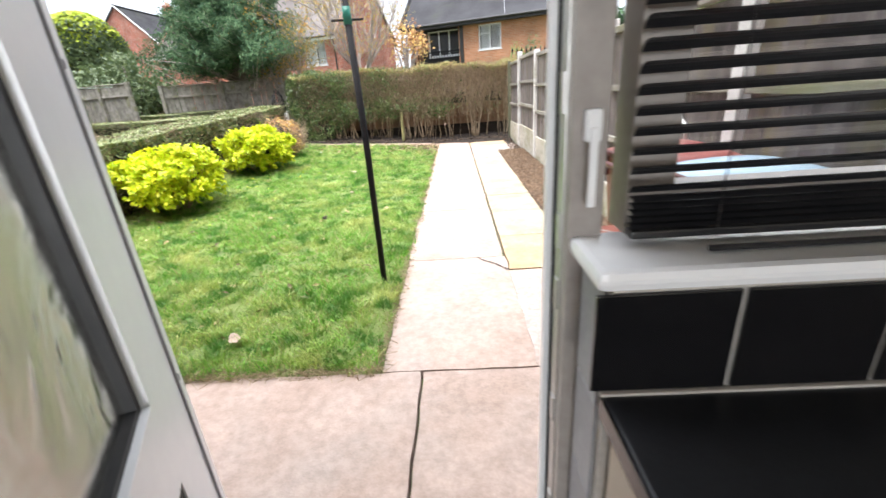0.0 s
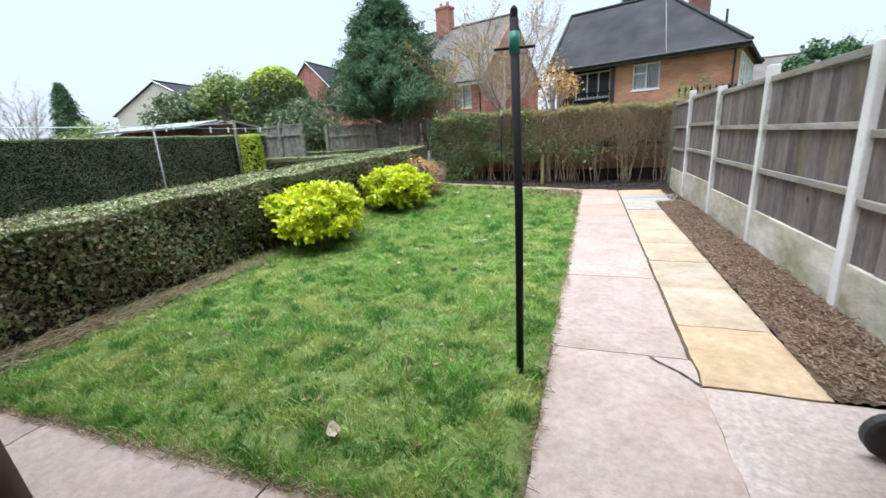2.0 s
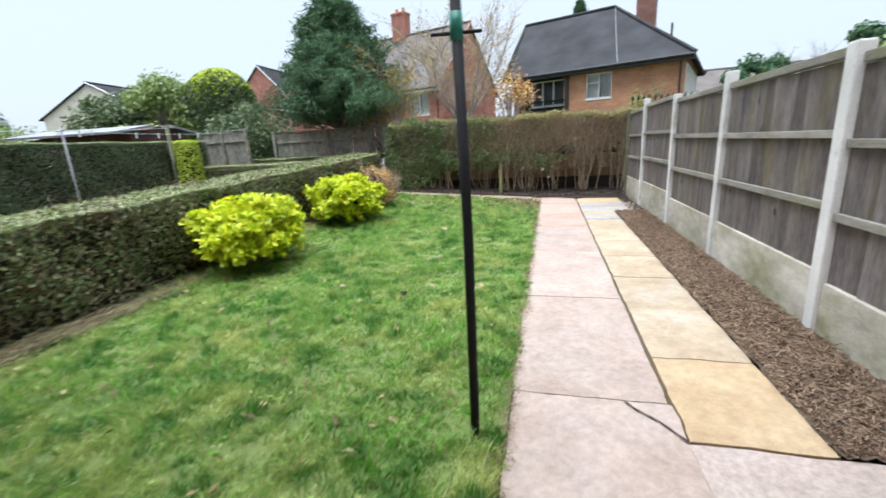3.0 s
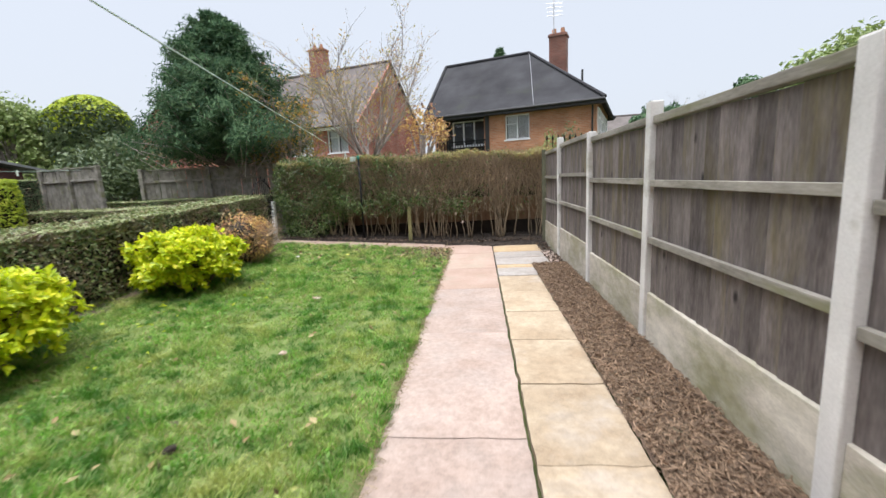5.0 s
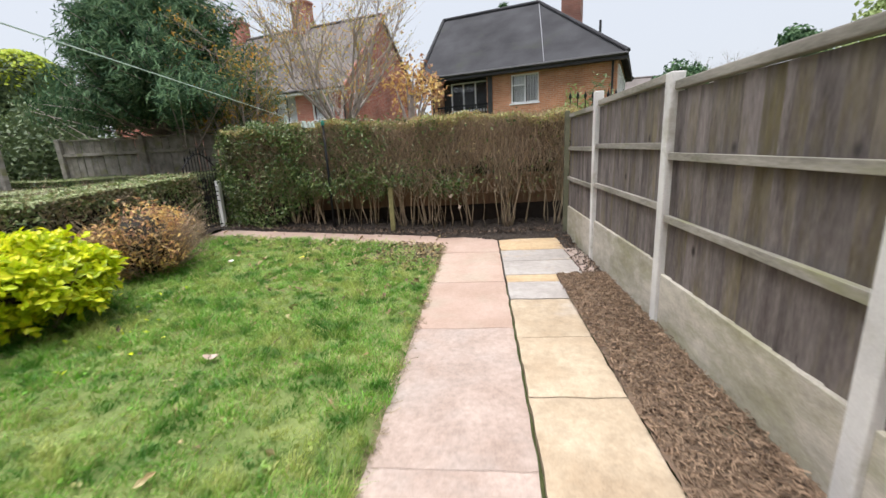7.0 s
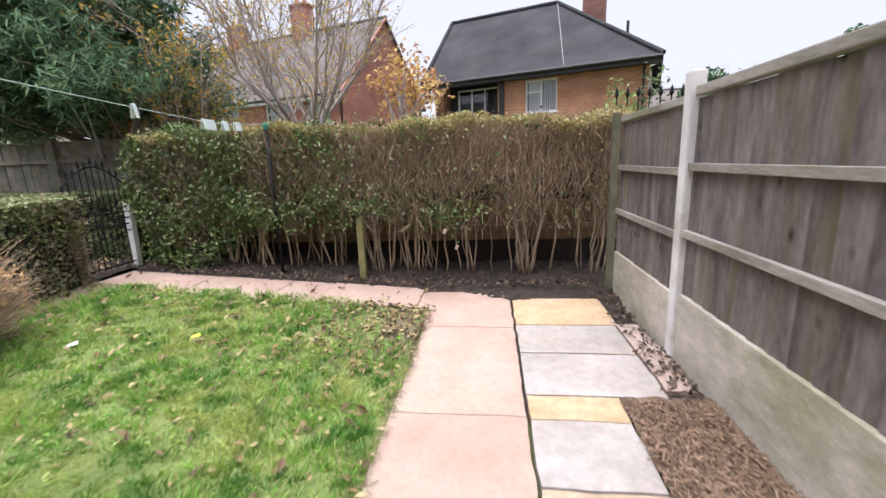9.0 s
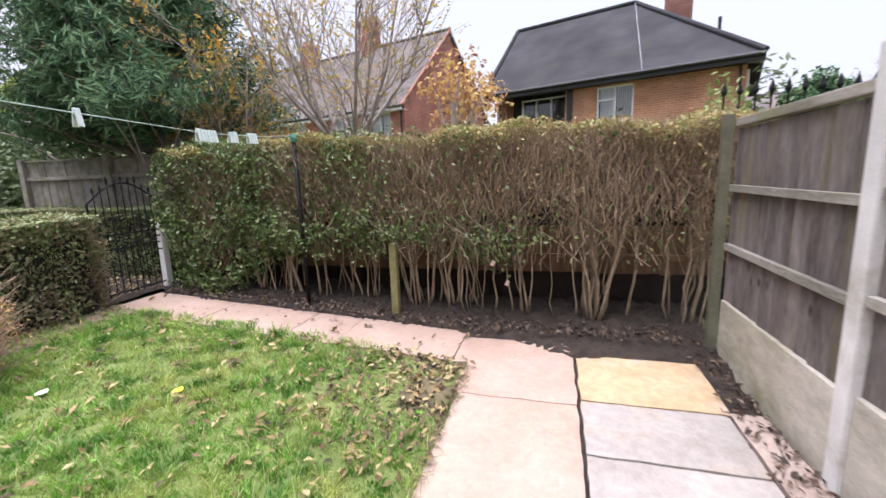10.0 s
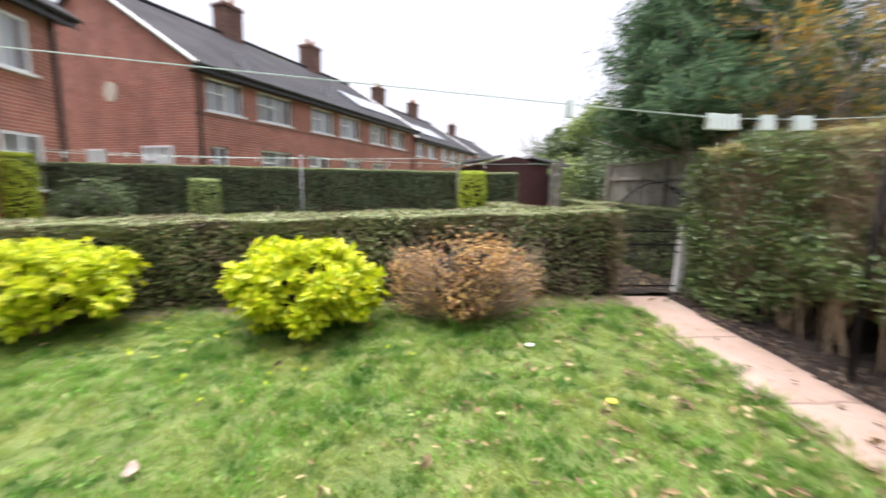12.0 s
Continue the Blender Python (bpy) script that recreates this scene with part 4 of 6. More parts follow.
brown = (rng.uniform(size=len(p)) < 0.08 + 0.40 * np.clip((p[:, 2] - 1.15) / 0.7, 0, 1)) & (p[:, 2] > skirt(p[:, 0]) + 0.1)
place(leaves("brown_foliage", wavy(p[brown], 0.05, 2.0), 0.020, BROWNLEAF, None, "small withered brown leaves", out=o[brown], spread=0.9))
k = 11000
q = np.stack([rng.uniform(-4.25, 1.95, k), 13.25 + rng.beta(1, 1.6, k) * 0.7, 1.97 - np.abs(rng.normal(size=k)) * 0.07], 1)
place(leaves("top_fringe", wavy(q, 0.05, 2.0), 0.026, FRINGE, None, "yellowish young leaves along the clipped top", out=np.broadcast_to(np.array([0, -0.5, 1.0]), q.shape), spread=0.9))
nt = 11000
x = rng.uniform(-4.1, 1.9, nt)
foot = skirt(x) + 0.10 + 0.16 * np.clip(0.5 + 0.5 * np.sin(x * 7.3 + 1.1 * np.sin(x * 3.1)), 0, 1)
a = np.stack([x, 13.28 + rng.beta(1, 2.2, nt) * 0.65, foot + (1.80 - foot) * rng.beta(1.5, 1.0, nt)], 1)
dirs = np.stack([rng.normal(size=nt) * 0.42, rng.normal(size=nt) * 0.25 - 0.08, np.ones(nt)], 1)
e = a + dirs * rng.uniform(0.12, 0.45, (nt, 1))
e[:, 2] = np.minimum(e[:, 2], 1.97 + rng.normal(size=nt) * 0.035)
place(twigs("twig_growth", a, e, rng.uniform(0.0022, 0.006, nt), 0.0014, TWIG, None, "dense thin brown twigs", bend=0.12))
nb = 300
x = rng.uniform(-2.4, 1.85, nb)
a = np.stack([x, 13.24 + rng.uniform(0, 0.2, nb), rng.uniform(0.6, 1.5, nb)], 1)
d = np.stack([rng.normal(size=nb) * 0.34, rng.normal(size=nb) * 0.12 - 0.06, rng.uniform(0.4, 1, nb)], 1)
e = a + d * rng.uniform(0.2, 0.55, (nb, 1))
e[:, 2] = np.minimum(e[:, 2], 1.98)
place(twigs("branch_growth", a, e, rng.uniform(0.004, 0.011, nb), 0.0025, STEM, None, "pale crooked branches", bend=0.14))
clumps = sorted(rng.uniform(-3.3, 1.8, 17))
for i in range(110):
    root = clumps[int(17 * rng.uniform() ** 1.3)] if i % 3 else rng.uniform(-3.3, 1.8)
    x = root + rng.normal() * 0.06
    y = 13.40 + rng.uniform(0, 0.28)
    z0 = float(ground_z(x, y)) * 0.5 + 0.02
    lean = (x - root) * 2.6 + rng.normal() * 0.12
    bm = bmesh.new()
    r = rng.choice([0.005, 0.007, 0.009, 0.012, 0.018])
    q = []
    wob = rng.normal() * 0.03
    for j, h in enumerate((0, 0.2, 0.42, 0.68, 0.95, 1.25, 1.55, rng.uniform(1.7, 1.88))):
        f = h / 1.8
        q.append((x + lean * f + wob * math.sin(5 * f + i) + rng.normal() * 0.018 * (j > 0), y - f * rng.uniform(0.02, 0.16) + rng.normal() * 0.012, z0 + h))
    add_tube(bm, q, [r * w for w in (1.2, 1.05, 1.0, 0.85, 0.7, 0.55, 0.42, 0.25)], 6)
    for b in range(4):
        t = rng.uniform(0.1, 0.9)
        s = Vector(q[2]).lerp(Vector(q[4]), t)
        d = Vector((rng.normal() * 0.22, rng.normal() * 0.08 - 0.06, rng.uniform(0.35, 0.85)))
        m1 = s + d * 0.35 + Vector((rng.normal() * 0.03, rng.normal() * 0.02, 0))
        m2 = s + d * 0.7 + Vector((rng.normal() * 0.03, rng.normal() * 0.02, 0))
        add_tube(bm, [s, m1, m2, s + d], [r * 0.6, r * 0.48, r * 0.36, r * 0.2], 5)
    place(part("stem", bm, STEM, None, smooth=True))


for x, z in ((-0.27, 0.665), (-0.13, 0.47)):
    hl = solid("dead_leaf", box(-0.022, 0.022, -0.003, 0.003, -0.03, 0.03, 0.002), PALELEAF, "pale pinkish dead leaf caught in the hedge twigs", "leaf")
    for v in hl.data.vertices:
        v.co.x *= 1.0 - 8.0 * abs(v.co.z) * (0.6 if v.co.z > 0 else 1.0)
        v.co.y += 6.0 * v.co.x ** 2
    hl.matrix_world = pose(x, 13.23, z, 12, 25, 10)

# ---- garden things ----
stump = solid("mossy_post", box(-1.35, -1.27, 13.18, 13.26, 0.0, 0.86, 0.01, None), MOSSWOOD, "short mossy timber post in the hedge bottom", "post")

pole = thing("clothes_pole", (-0.48, 4.31, 0.0), "black metal washing line pole with green cap", "clothes pole")
part("pole", tube([(0, 0, -0.2), (0.002, 0, 1.0), (-0.015, 0, 1.93)], 0.022, 12), BLACKMETAL, pole, smooth=True)
part("cap", tube([(-0.013, 0, 1.77), (-0.0135, 0, 1.83), (-0.014, 0, 1.87)], [0.027, 0.026, 0.024], 12), GREENPLASTIC, pole, "green plastic line holder", smooth=True)
part("crossbar", tube([(-0.115, 0, 1.80), (0.085, 0, 1.795)], 0.007, 8), BLACKMETAL, pole)
part("finial", tube([(-0.015, 0, 1.92), (-0.015, 0, 1.97), (-0.015, 0, 1.985)], [0.018, 0.018, 0.006], 10), BLACKMETAL, pole)
pole2 = thing("clothes_pole", (-2.37, 13.21, 0.0), "dark washing line pole with green cap against the hedge", "clothes pole")
part("pole", tube([(0, 0, 0.0), (0, 0, 1.98)], 0.02, 10), BLACKMETAL, pole2, smooth=True)
part("cap", tube([(0, 0, 1.94), (0, 0, 1.99), (0, 0, 2.02)], [0.032, 0.032, 0.02], 12), GREENPLASTIC, pole2, "green plastic line holder")
part("crossbar", tube([(-0.07, 0, 2.0), (0.07, 0, 2.0)], 0.008, 8), GREENPLASTIC, pole2)
A, B = Vector((-2.38, 13.18, 1.98)), Vector((-0.50, 4.33, 1.86))


def on_line(t):
    """The line dips under its pegs near the hedge and hangs almost level beyond."""
    q = A.lerp(B, t)
    q.z = float(np.interp(t, [0, 0.08, 0.16, 0.28, 0.5, 0.75, 1], [2.0, 1.93, 1.888, 1.886, 1.898, 1.905, 1.915]))
    return q


solid("washing_line", tube([on_line(i / 50) for i in range(51)], 0.0028, 6), LINE, "thin pale green washing line between two poles", "washing line")


def peg(t, w):
    q = on_line(t)
    d = (B - A).normalized()
    g = thing("clothes_peg", q, "mint plastic clothes peg on the line", "clothes peg", group="pegs on the washing line")
    turn = math.degrees(math.atan2(d.y, d.x))
    g.matrix_world = pose(q.x, q.y, q.z, 0, 0, turn)
    for s in (-1, 1):
        bm = bmesh.new()
        m = pose(0, 0.006 * s, 0, 9 * s, 0, 0)
        add_box(bm, -w / 2, w / 2, -0.004, 0.004, -0.065, 0.022, m)
        bmesh.ops.bevel(bm, geom=bm.edges[:], offset=0.002, segments=1, affect="EDGES")
        part("jaw", bm, PEG, g)
    part("spring", tube([(-w / 2 - 0.002, 0, -0.015), (w / 2 + 0.002, 0, -0.015)], 0.005, 8), STEEL, g, "small steel spring")


for t in (0.084, 0.0882, 0.0924, 0.0966, 0.119, 0.1232, 0.1274, 0.150, 0.1542, 0.1584, 0.1626, 0.1668, 0.171, 0.27):
    peg(t, 0.032)

# gate and its posts
GZ = 0.24
gate = thing("iron_gate", (-4.5, 12.92, GZ), "black wrought iron garden gate with arched spear top", "gate")
for y in (-0.40, 0.40):
    part("stile", tube([(0, y, 0.03), (0, y, 1.12)], 0.012, 8), BLACKMETAL, gate)
for z in (0.09, 0.60, 0.76):
    part("rail", box(-0.006, 0.006, -0.40, 0.40, z - 0.008, z + 0.008), BLACKMETAL, gate)
arch = [(0, -0.40 + 0.8 * i / 14, 1.12 + 0.22 * math.sin(math.pi * i / 14)) for i in range(15)]
part("arch", tube(arch, 0.011, 8), BLACKMETAL, gate)
for i in range(9):
    y = -0.32 + 0.08 * i
    top = 1.12 + 0.22 * math.sin(math.pi * (y + 0.40) / 0.8) + (0.09 if i % 2 == 0 else 0.05)
    b = part("bar", tube([(0, y, 0.06), (0, y, top - 0.05)], 0.006, 6), BLACKMETAL, gate)
    part("spear", tube([(0, y, top - 0.06), (0, y, top - 0.03), (0, y, top + 0.03)], [0.006, 0.015, 0.001], 6), BLACKMETAL, b)
wp = thing("gate_post", (-4.52, 13.33, GZ - 0.05), "leaning white painted timber gate post", "post")
bm = box(-0.04, 0.04, -0.04, 0.04, 0, 0.91, 0.006)
bmesh.ops.transform(bm, matrix=Matrix.Rotation(radians(1.5), 4, "Y"), verts=bm.verts[:])
part("shaft", bm, WHITEWOOD, wp)
for z in (0.55, 0.72):
    part("strap", box(-0.045, 0.045, -0.046, 0.046, z, z + 0.018), BLACKMETAL, wp, "black metal strap")
solid("gate_post", box(-4.56, -4.47, 12.46, 12.54, 0.1, 1.25, 0.008), MOSSWOOD, "weathered timber gate post at the hedge end", "post")


# ---- bushes ----
def bush(name, at, rx, ry, h, material, label, n, size, lobes=17, stems=True, open_core=0.5, category="bush"):
    """A rounded uneven shrub built of overlapping lobes of leaves round a dark shade core."""
    b = thing(name, at, label, category)
    P, O = [], []
    cs = []
    for i in range(lobes):
        w = 2 * math.pi * i / lobes + rng.uniform(-0.3, 0.3)
        rr = rng.uniform(0.2, 0.72)
        cs.append((rx * rr * math.cos(w), ry * rr * math.sin(w), h * rng.uniform(0.20, 0.74), rng.uniform(0.24, 0.40)))
    cs.append((0, 0, h * 0.62, 0.55))
    for cx, cy, cz, s in cs:
        k = n // len(cs)
        d = rng.normal(size=(k, 3))
        d /= np.linalg.norm(d, axis=1)[:, None]
        r = rng.uniform(0.72, 1.14, (k, 1))
        q = np.array([cx, cy, cz]) + d * r * np.array([rx * s * 1.15, ry * s * 1.15, h * s * 0.72])
        P.append(q)
        O.append(d + np.array([0, 0, 0.35]))
    P, O = np.concatenate(P), np.concatenate(O)
    ok = (P[:, 2] > 0.0) & (P[:, 2] < h * 1.03)
    leaves("foliage", P[ok], size, material, b, out=O[ok], spread=0.7, flat=0.36, long=1.9)
    # The shrub's inner shade is this solid dark ball.
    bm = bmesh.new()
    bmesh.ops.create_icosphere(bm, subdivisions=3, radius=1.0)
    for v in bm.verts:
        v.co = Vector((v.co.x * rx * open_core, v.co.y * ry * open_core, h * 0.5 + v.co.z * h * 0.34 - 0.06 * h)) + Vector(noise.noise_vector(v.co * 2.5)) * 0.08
    part("shade_core", bm, CORE, b, "solid dark core painted as shade inside")
    if stems:
        for i in range(7):
            w = rng.uniform(0, 2 * math.pi)
            part("stem", tube([(0.08 * math.cos(w), 0.08 * math.sin(w), -0.05), (rx * 0.3 * math.cos(w), ry * 0.3 * math.sin(w), h * 0.3), (rx * 0.55 * math.cos(w), ry * 0.55 * math.sin(w), h * 0.6)], [0.012, 0.009, 0.004], 6), STEM, b)
    return b


def rosettes(name, pts, dirs, k, size, material, parent):
    """Sprig tips: k pointed leaves spreading round each direction."""
    n = len(pts)
    p, d = np.repeat(pts, k, 0), np.repeat(dirs / np.linalg.norm(dirs, axis=1)[:, None], k, 0)
    u = np.cross(d, rng.normal(size=(n * k, 3)))
    u /= np.linalg.norm(u, axis=1)[:, None] + 1e-9
    axis = u * rng.uniform(0.55, 1.0, (n * k, 1)) + d * rng.uniform(0.15, 0.9, (n * k, 1))
    axis /= np.linalg.norm(axis, axis=1)[:, None]
    side = np.cross(axis, d)
    side /= np.linalg.norm(side, axis=1)[:, None] + 1e-9
    L = (size * rng.uniform(0.7, 1.25, n * k))[:, None]
    root = p - d * L * rng.uniform(0, 0.9, (n * k, 1))
    mid = root + axis * L * 0.55
    co = np.stack([root, mid + side * L * 0.24 + d * L * 0.06, root + axis * L - d * L * 0.08, mid - side * L * 0.24 + d * L * 0.06], 1).reshape(-1, 3)
    q = np.arange(n * k)[:, None] * 4
    raw(name, co, np.concatenate([q + [0, 1, 2], q + [0, 2, 3]], 0), material, parent)


def lime_bush(at, rx, ry, h, label, lobes):
    """A spreading evergreen: lobes of leafy sprigs held clear of the ground over dark stems."""
    b = thing("lime_shrub", at, label, "bush")
    P, D = [], []
    for i in range(lobes):
        w = 2 * math.pi * (i * 0.618 % 1) + rng.uniform(-0.2, 0.2)
        rr = math.sqrt((i + 0.5) / lobes) * 0.78
        c = np.array([rx * rr * math.cos(w), ry * rr * math.sin(w), h * (0.64 - 0.40 * rr ** 2.0 * rng.uniform(0.5, 1.25) + rng.uniform(-0.10, 0.13))])
        if rr > 0.42 and i % 2 == 0:
            c[2] = h * rng.uniform(0.20, 0.34)
        k = 40
        d = rng.normal(size=(k, 3)) + np.array([0.55 * math.cos(w) * rr, 0.55 * math.sin(w) * rr, 0.45])
        d /= np.linalg.norm(d, axis=1)[:, None]
        r = rng.uniform(0.13, 0.24)
        P.append(c + d * r * rng.uniform(0.55, 1.08, (k, 1)) * np.array([1, 1, 0.85]))
        D.append(d + np.array([0, 0, 0.5]))
    P, D = np.concatenate(P), np.concatenate(D)
    ok = P[:, 2] > 0.05 * h
    rosettes("foliage", P[ok], D[ok], 7, 0.086, LIME, b)
    # Dark ball painted as the shade under the sprigs.
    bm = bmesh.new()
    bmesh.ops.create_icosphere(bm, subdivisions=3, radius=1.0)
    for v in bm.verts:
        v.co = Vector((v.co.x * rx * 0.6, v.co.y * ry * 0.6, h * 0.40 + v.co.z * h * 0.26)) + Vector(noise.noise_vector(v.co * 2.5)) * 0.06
    part("shade_core", bm, CORE, b, "solid dark core painted as shade inside")
    for i in range(16):
        w = rng.uniform(0, 2 * math.pi)
        part("stem", tube([(0.10 * math.cos(w), 0.10 * math.sin(w), -0.08), (rx * 0.45 * math.cos(w), ry * 0.45 * math.sin(w), h * 0.2), (rx * 0.7 * math.cos(w), ry * 0.7 * math.sin(w), h * 0.5)], [0.012, 0.009, 0.004], 6), STEM, b)
    return b


lime_bush((-3.64, 6.80, 0.18), 0.60, 0.74, 0.84, "bright lime green evergreen shrub against the hedge", 46)
lime_bush((-3.50, 9.10, 0.20), 0.64, 0.70, 0.94, "bright lime green evergreen shrub on the lawn edge", 50)
ob = bush("rust_shrub", (-3.68, 10.58, 0.16), 0.60, 0.76, 0.92, ORANGE, "rust coloured twiggy shrub losing its leaves", 5600, 0.030, open_core=0.5)
nt = 900
w = rng.uniform(0, 2 * math.pi, nt)
s = np.stack([0.25 * np.cos(w), 0.3 * np.sin(w), rng.uniform(0.05, 0.5, nt)], 1)
e = s + np.stack([0.35 * np.cos(w), 0.45 * np.sin(w), rng.uniform(0.1, 0.45, nt)], 1) * rng.uniform(0.5, 1.1, (nt, 1))
twigs("twig_growth", s, e, 0.004, 0.0015, TWIG, ob, "bare brown twigs")

for x, y, h in ((-9.05, 11.45, 1.75), (-9.25, 5.62, 1.45), (-8.7, 2.35, 1.85)):
    c = thing("golden_cypress", (x, y, 0.05), "small golden column cypress by the dark hedge" if y != 5.62 else "small greenish column cypress against the dark hedge", "cypress", group="golden cypresses")
    n = 5000
    w, z = rng.uniform(0, 2 * math.pi, n), rng.uniform(0.02, 1, n)
    r = 0.31 * np.sqrt(np.clip(1.02 - z ** 22, 0.02, 1)) * rng.uniform(0.85, 1.05, n)
    lid = rng.uniform(size=n) < 0.14
    r, z = np.where(lid, 0.30 * np.sqrt(rng.uniform(size=n)), r), np.where(lid, rng.uniform(0.97, 1.01, n), z)
    p = np.stack([r * np.cos(w), r * np.sin(w), z * h], 1)
    leaves("foliage", p, 0.035, YELLOWCOL if y != 5.62 else PALESHRUB, c, out=np.stack([np.cos(w), np.sin(w), 0.8 * np.ones(n)], 1), spread=0.4)
    part("trunk", tube([(0, 0, -0.1), (0, 0, h * 0.9)], [0.05, 0.02], 8), BARK, c)
    part("shade_core", tube([(0, 0, 0.05), (0, 0, h * 0.5), (0, 0, h * 0.93)], [0.24, 0.25, 0.20], 12), CORE, c)
bush("grey_shrub", (-8.6, 3.75, 0), 0.75, 1.05, 1.62, SHRUB, "grey-green rounded shrub in the next garden", 5000, 0.05)

# ---- bins ----
def wheelie_bin(at, label, lid_mat):
    """Two-wheeled bin; its hinge, handle and wheels face -x."""
    b = thing("wheelie_bin", at, label, "bin", group="bins beside the path")
    bm = bmesh.new()
    rings = []
    for z, d0, d1, w in ((0.02, 0.03, 0.40, 0.21), (0.12, 0.0, 0.41, 0.22), (0.87, -0.05, 0.47, 0.265), (0.91, -0.06, 0.48, 0.28)):
        c = 0.05
        rings.append([bm.verts.new(v) for v in ((d0 + c, -w, z), (d1 - c, -w, z), (d1, -w + c, z), (d1, w - c, z), (d1 - c, w, z), (d0 + c, w, z), (d0, w - c, z), (d0, -w + c, z))])
    for p, q in zip(rings, rings[1:]):
        for k in range(8):
            bm.faces.new((p[k], p[(k + 1) % 8], q[(k + 1) % 8], q[k]))
    bm.faces.new(rings[0][::-1])
    bm.faces.new(rings[-1])
    bmesh.ops.bevel(bm, geom=[e for e in bm.edges if abs(e.verts[0].co.z - e.verts[1].co.z) > 0.05], offset=0.02, segments=2, affect="EDGES")
    part("body", bm, BIN, b, "brown plastic body", smooth=False)
    part("rim", box(-0.055, 0.49, -0.305, 0.295, 0.895, 0.925, 0.012), DARKLID, b)
    lid = bmesh.new()
    rows = []
    for i in range(9):
        x = -0.07 + 0.57 * i / 8
        row = []
        for j in range(9):
            y = -0.31 + 0.62 * j / 8
            dome = 0.065 * max(0, 1 - abs(2 * i / 8 - 1) ** 3) * max(0, 1 - abs(2 * j / 8 - 1) ** 3)
            row.append(lid.verts.new((x, y, 0.935 + dome)))
        rows.append(row)
    for i in range(8):
        for j in range(8):
            lid.faces.new((rows[i][j], rows[i + 1][j], rows[i + 1][j + 1], rows[i][j + 1]))
    lo = bmesh.ops.extrude_face_region(lid, geom=lid.faces[:])
    for v in [g for g in lo["geom"] if isinstance(g, bmesh.types.BMVert)]:
        v.co.z -= 0.014
    l = part("lid", lid, lid_mat, b, "slightly domed plastic lid", smooth=True)
    part("lid_edge", box(-0.085, -0.055, -0.30, 0.30, 0.925, 0.955, 0.008), DARKLID, l)
    for y in (-0.18, 0.18):
        part("hinge", box(-0.13, -0.05, y - 0.05, y + 0.05, 0.895, 0.938, 0.008), DARKLID, b)
        part("handle_bracket", box(-0.12, -0.02, y - 0.02, y + 0.02, 0.80, 0.90, 0.008), DARKLID, b)
    part("handle", tube([(-0.12, -0.27, 0.90), (-0.12, 0.27, 0.90)], 0.016, 10), DARKLID, b, "moulded grab handle")
    part("axle", tube([(0.03, -0.25, 0.10), (0.03, 0.25, 0.10)], 0.011, 8), STEEL, b, "steel axle")
    for y in (-0.25, 0.25):
        wh = part("wheel", tube([(-0.01, y - 0.028, 0.10), (-0.01, y - 0.02, 0.10), (-0.01, y + 0.02, 0.10), (-0.01, y + 0.028, 0.10)], [0.085, 0.10, 0.10, 0.085], 20), RUBBER, b, "black rubber wheel", smooth=False)
        part("hub", tube([(-0.01, y - 0.034, 0.10), (-0.01, y + 0.034, 0.10)], 0.028, 12), GREYPAINT, wh)
    return b


wheelie_bin((1.085, 3.785, 0.01), "brown wheelie bin with a maroon lid", LID)
# This bin's lid has the sky's reflection in its colour.
wheelie_bin((1.11, 3.15, 0.01), "brown wheelie bin, sky reflection painted pale blue on its lid", SKYLID)
fr = thing("folded_trolley", (1.52, 4.34, 0.0), "grey tubular metal frame standing behind the bins", "trolley")
part("tube_frame", tube([(-0.22, 0.14, 0.02), (-0.16, 0.10, 0.55), (-0.12, 0.05, 1.02), (-0.09, -0.02, 1.10), (-0.06, -0.30, 1.12), (-0.05, -0.38, 1.06), (-0.05, -0.40, 0.9)], 0.014, 10), STEEL, fr, smooth=True)
part("rear_leg", tube([(-0.05, -0.40, 0.9), (-0.04, -0.42, 0.02)], 0.014, 8), STEEL, fr)


# ---- trees ----
def needle_tree(name, at, h, r, label, n, size, material=CONIFER, base=0.06):
    t = thing(name, at, label, "tree")
    part("trunk", tube([(0, 0, -0.2), (0, 0, h * 0.5), (0, 0, h * 0.97)], [0.18, 0.11, 0.02], 10), BARK, t)
    k = 760
    zz = rng.uniform(base, 0.985, k) ** 0.9
    w = rng.uniform(0, 2 * math.pi, k)
    rr = r * (1 - zz) ** 0.65 * rng.uniform(0.66, 1.20, k) * (1 + 0.15 * np.sin(w * 3 + zz * 9))
    tips = np.stack([rr * np.cos(w), rr * np.sin(w), zz * h + 0.10 * rr + rng.normal(size=k) * 0.08], 1)
    roots = np.stack([0 * zz, 0 * zz, zz * h - 0.25 * rr], 1)
    twigs("branch_growth", roots, tips, 0.03, 0.006, BARK, t)
    m = n // k
    f = rng.uniform(0.35, 1.03, (k, m, 1)) ** 0.7
    sp = 0.05 + 0.13 * (1 - zz)[:, None, None]
    p = roots[:, None] + (tips - roots)[:, None] * f + rng.normal(size=(k, m, 3)) * sp * np.array([1, 1, 0.8])
    o = np.repeat((tips - roots), m, 0) + np.array([0, 0, 0.3])
    leaves("crown", p.reshape(-1, 3), size, material, t, out=o, spread=0.9, flat=0.24, long=3.0)
    return t


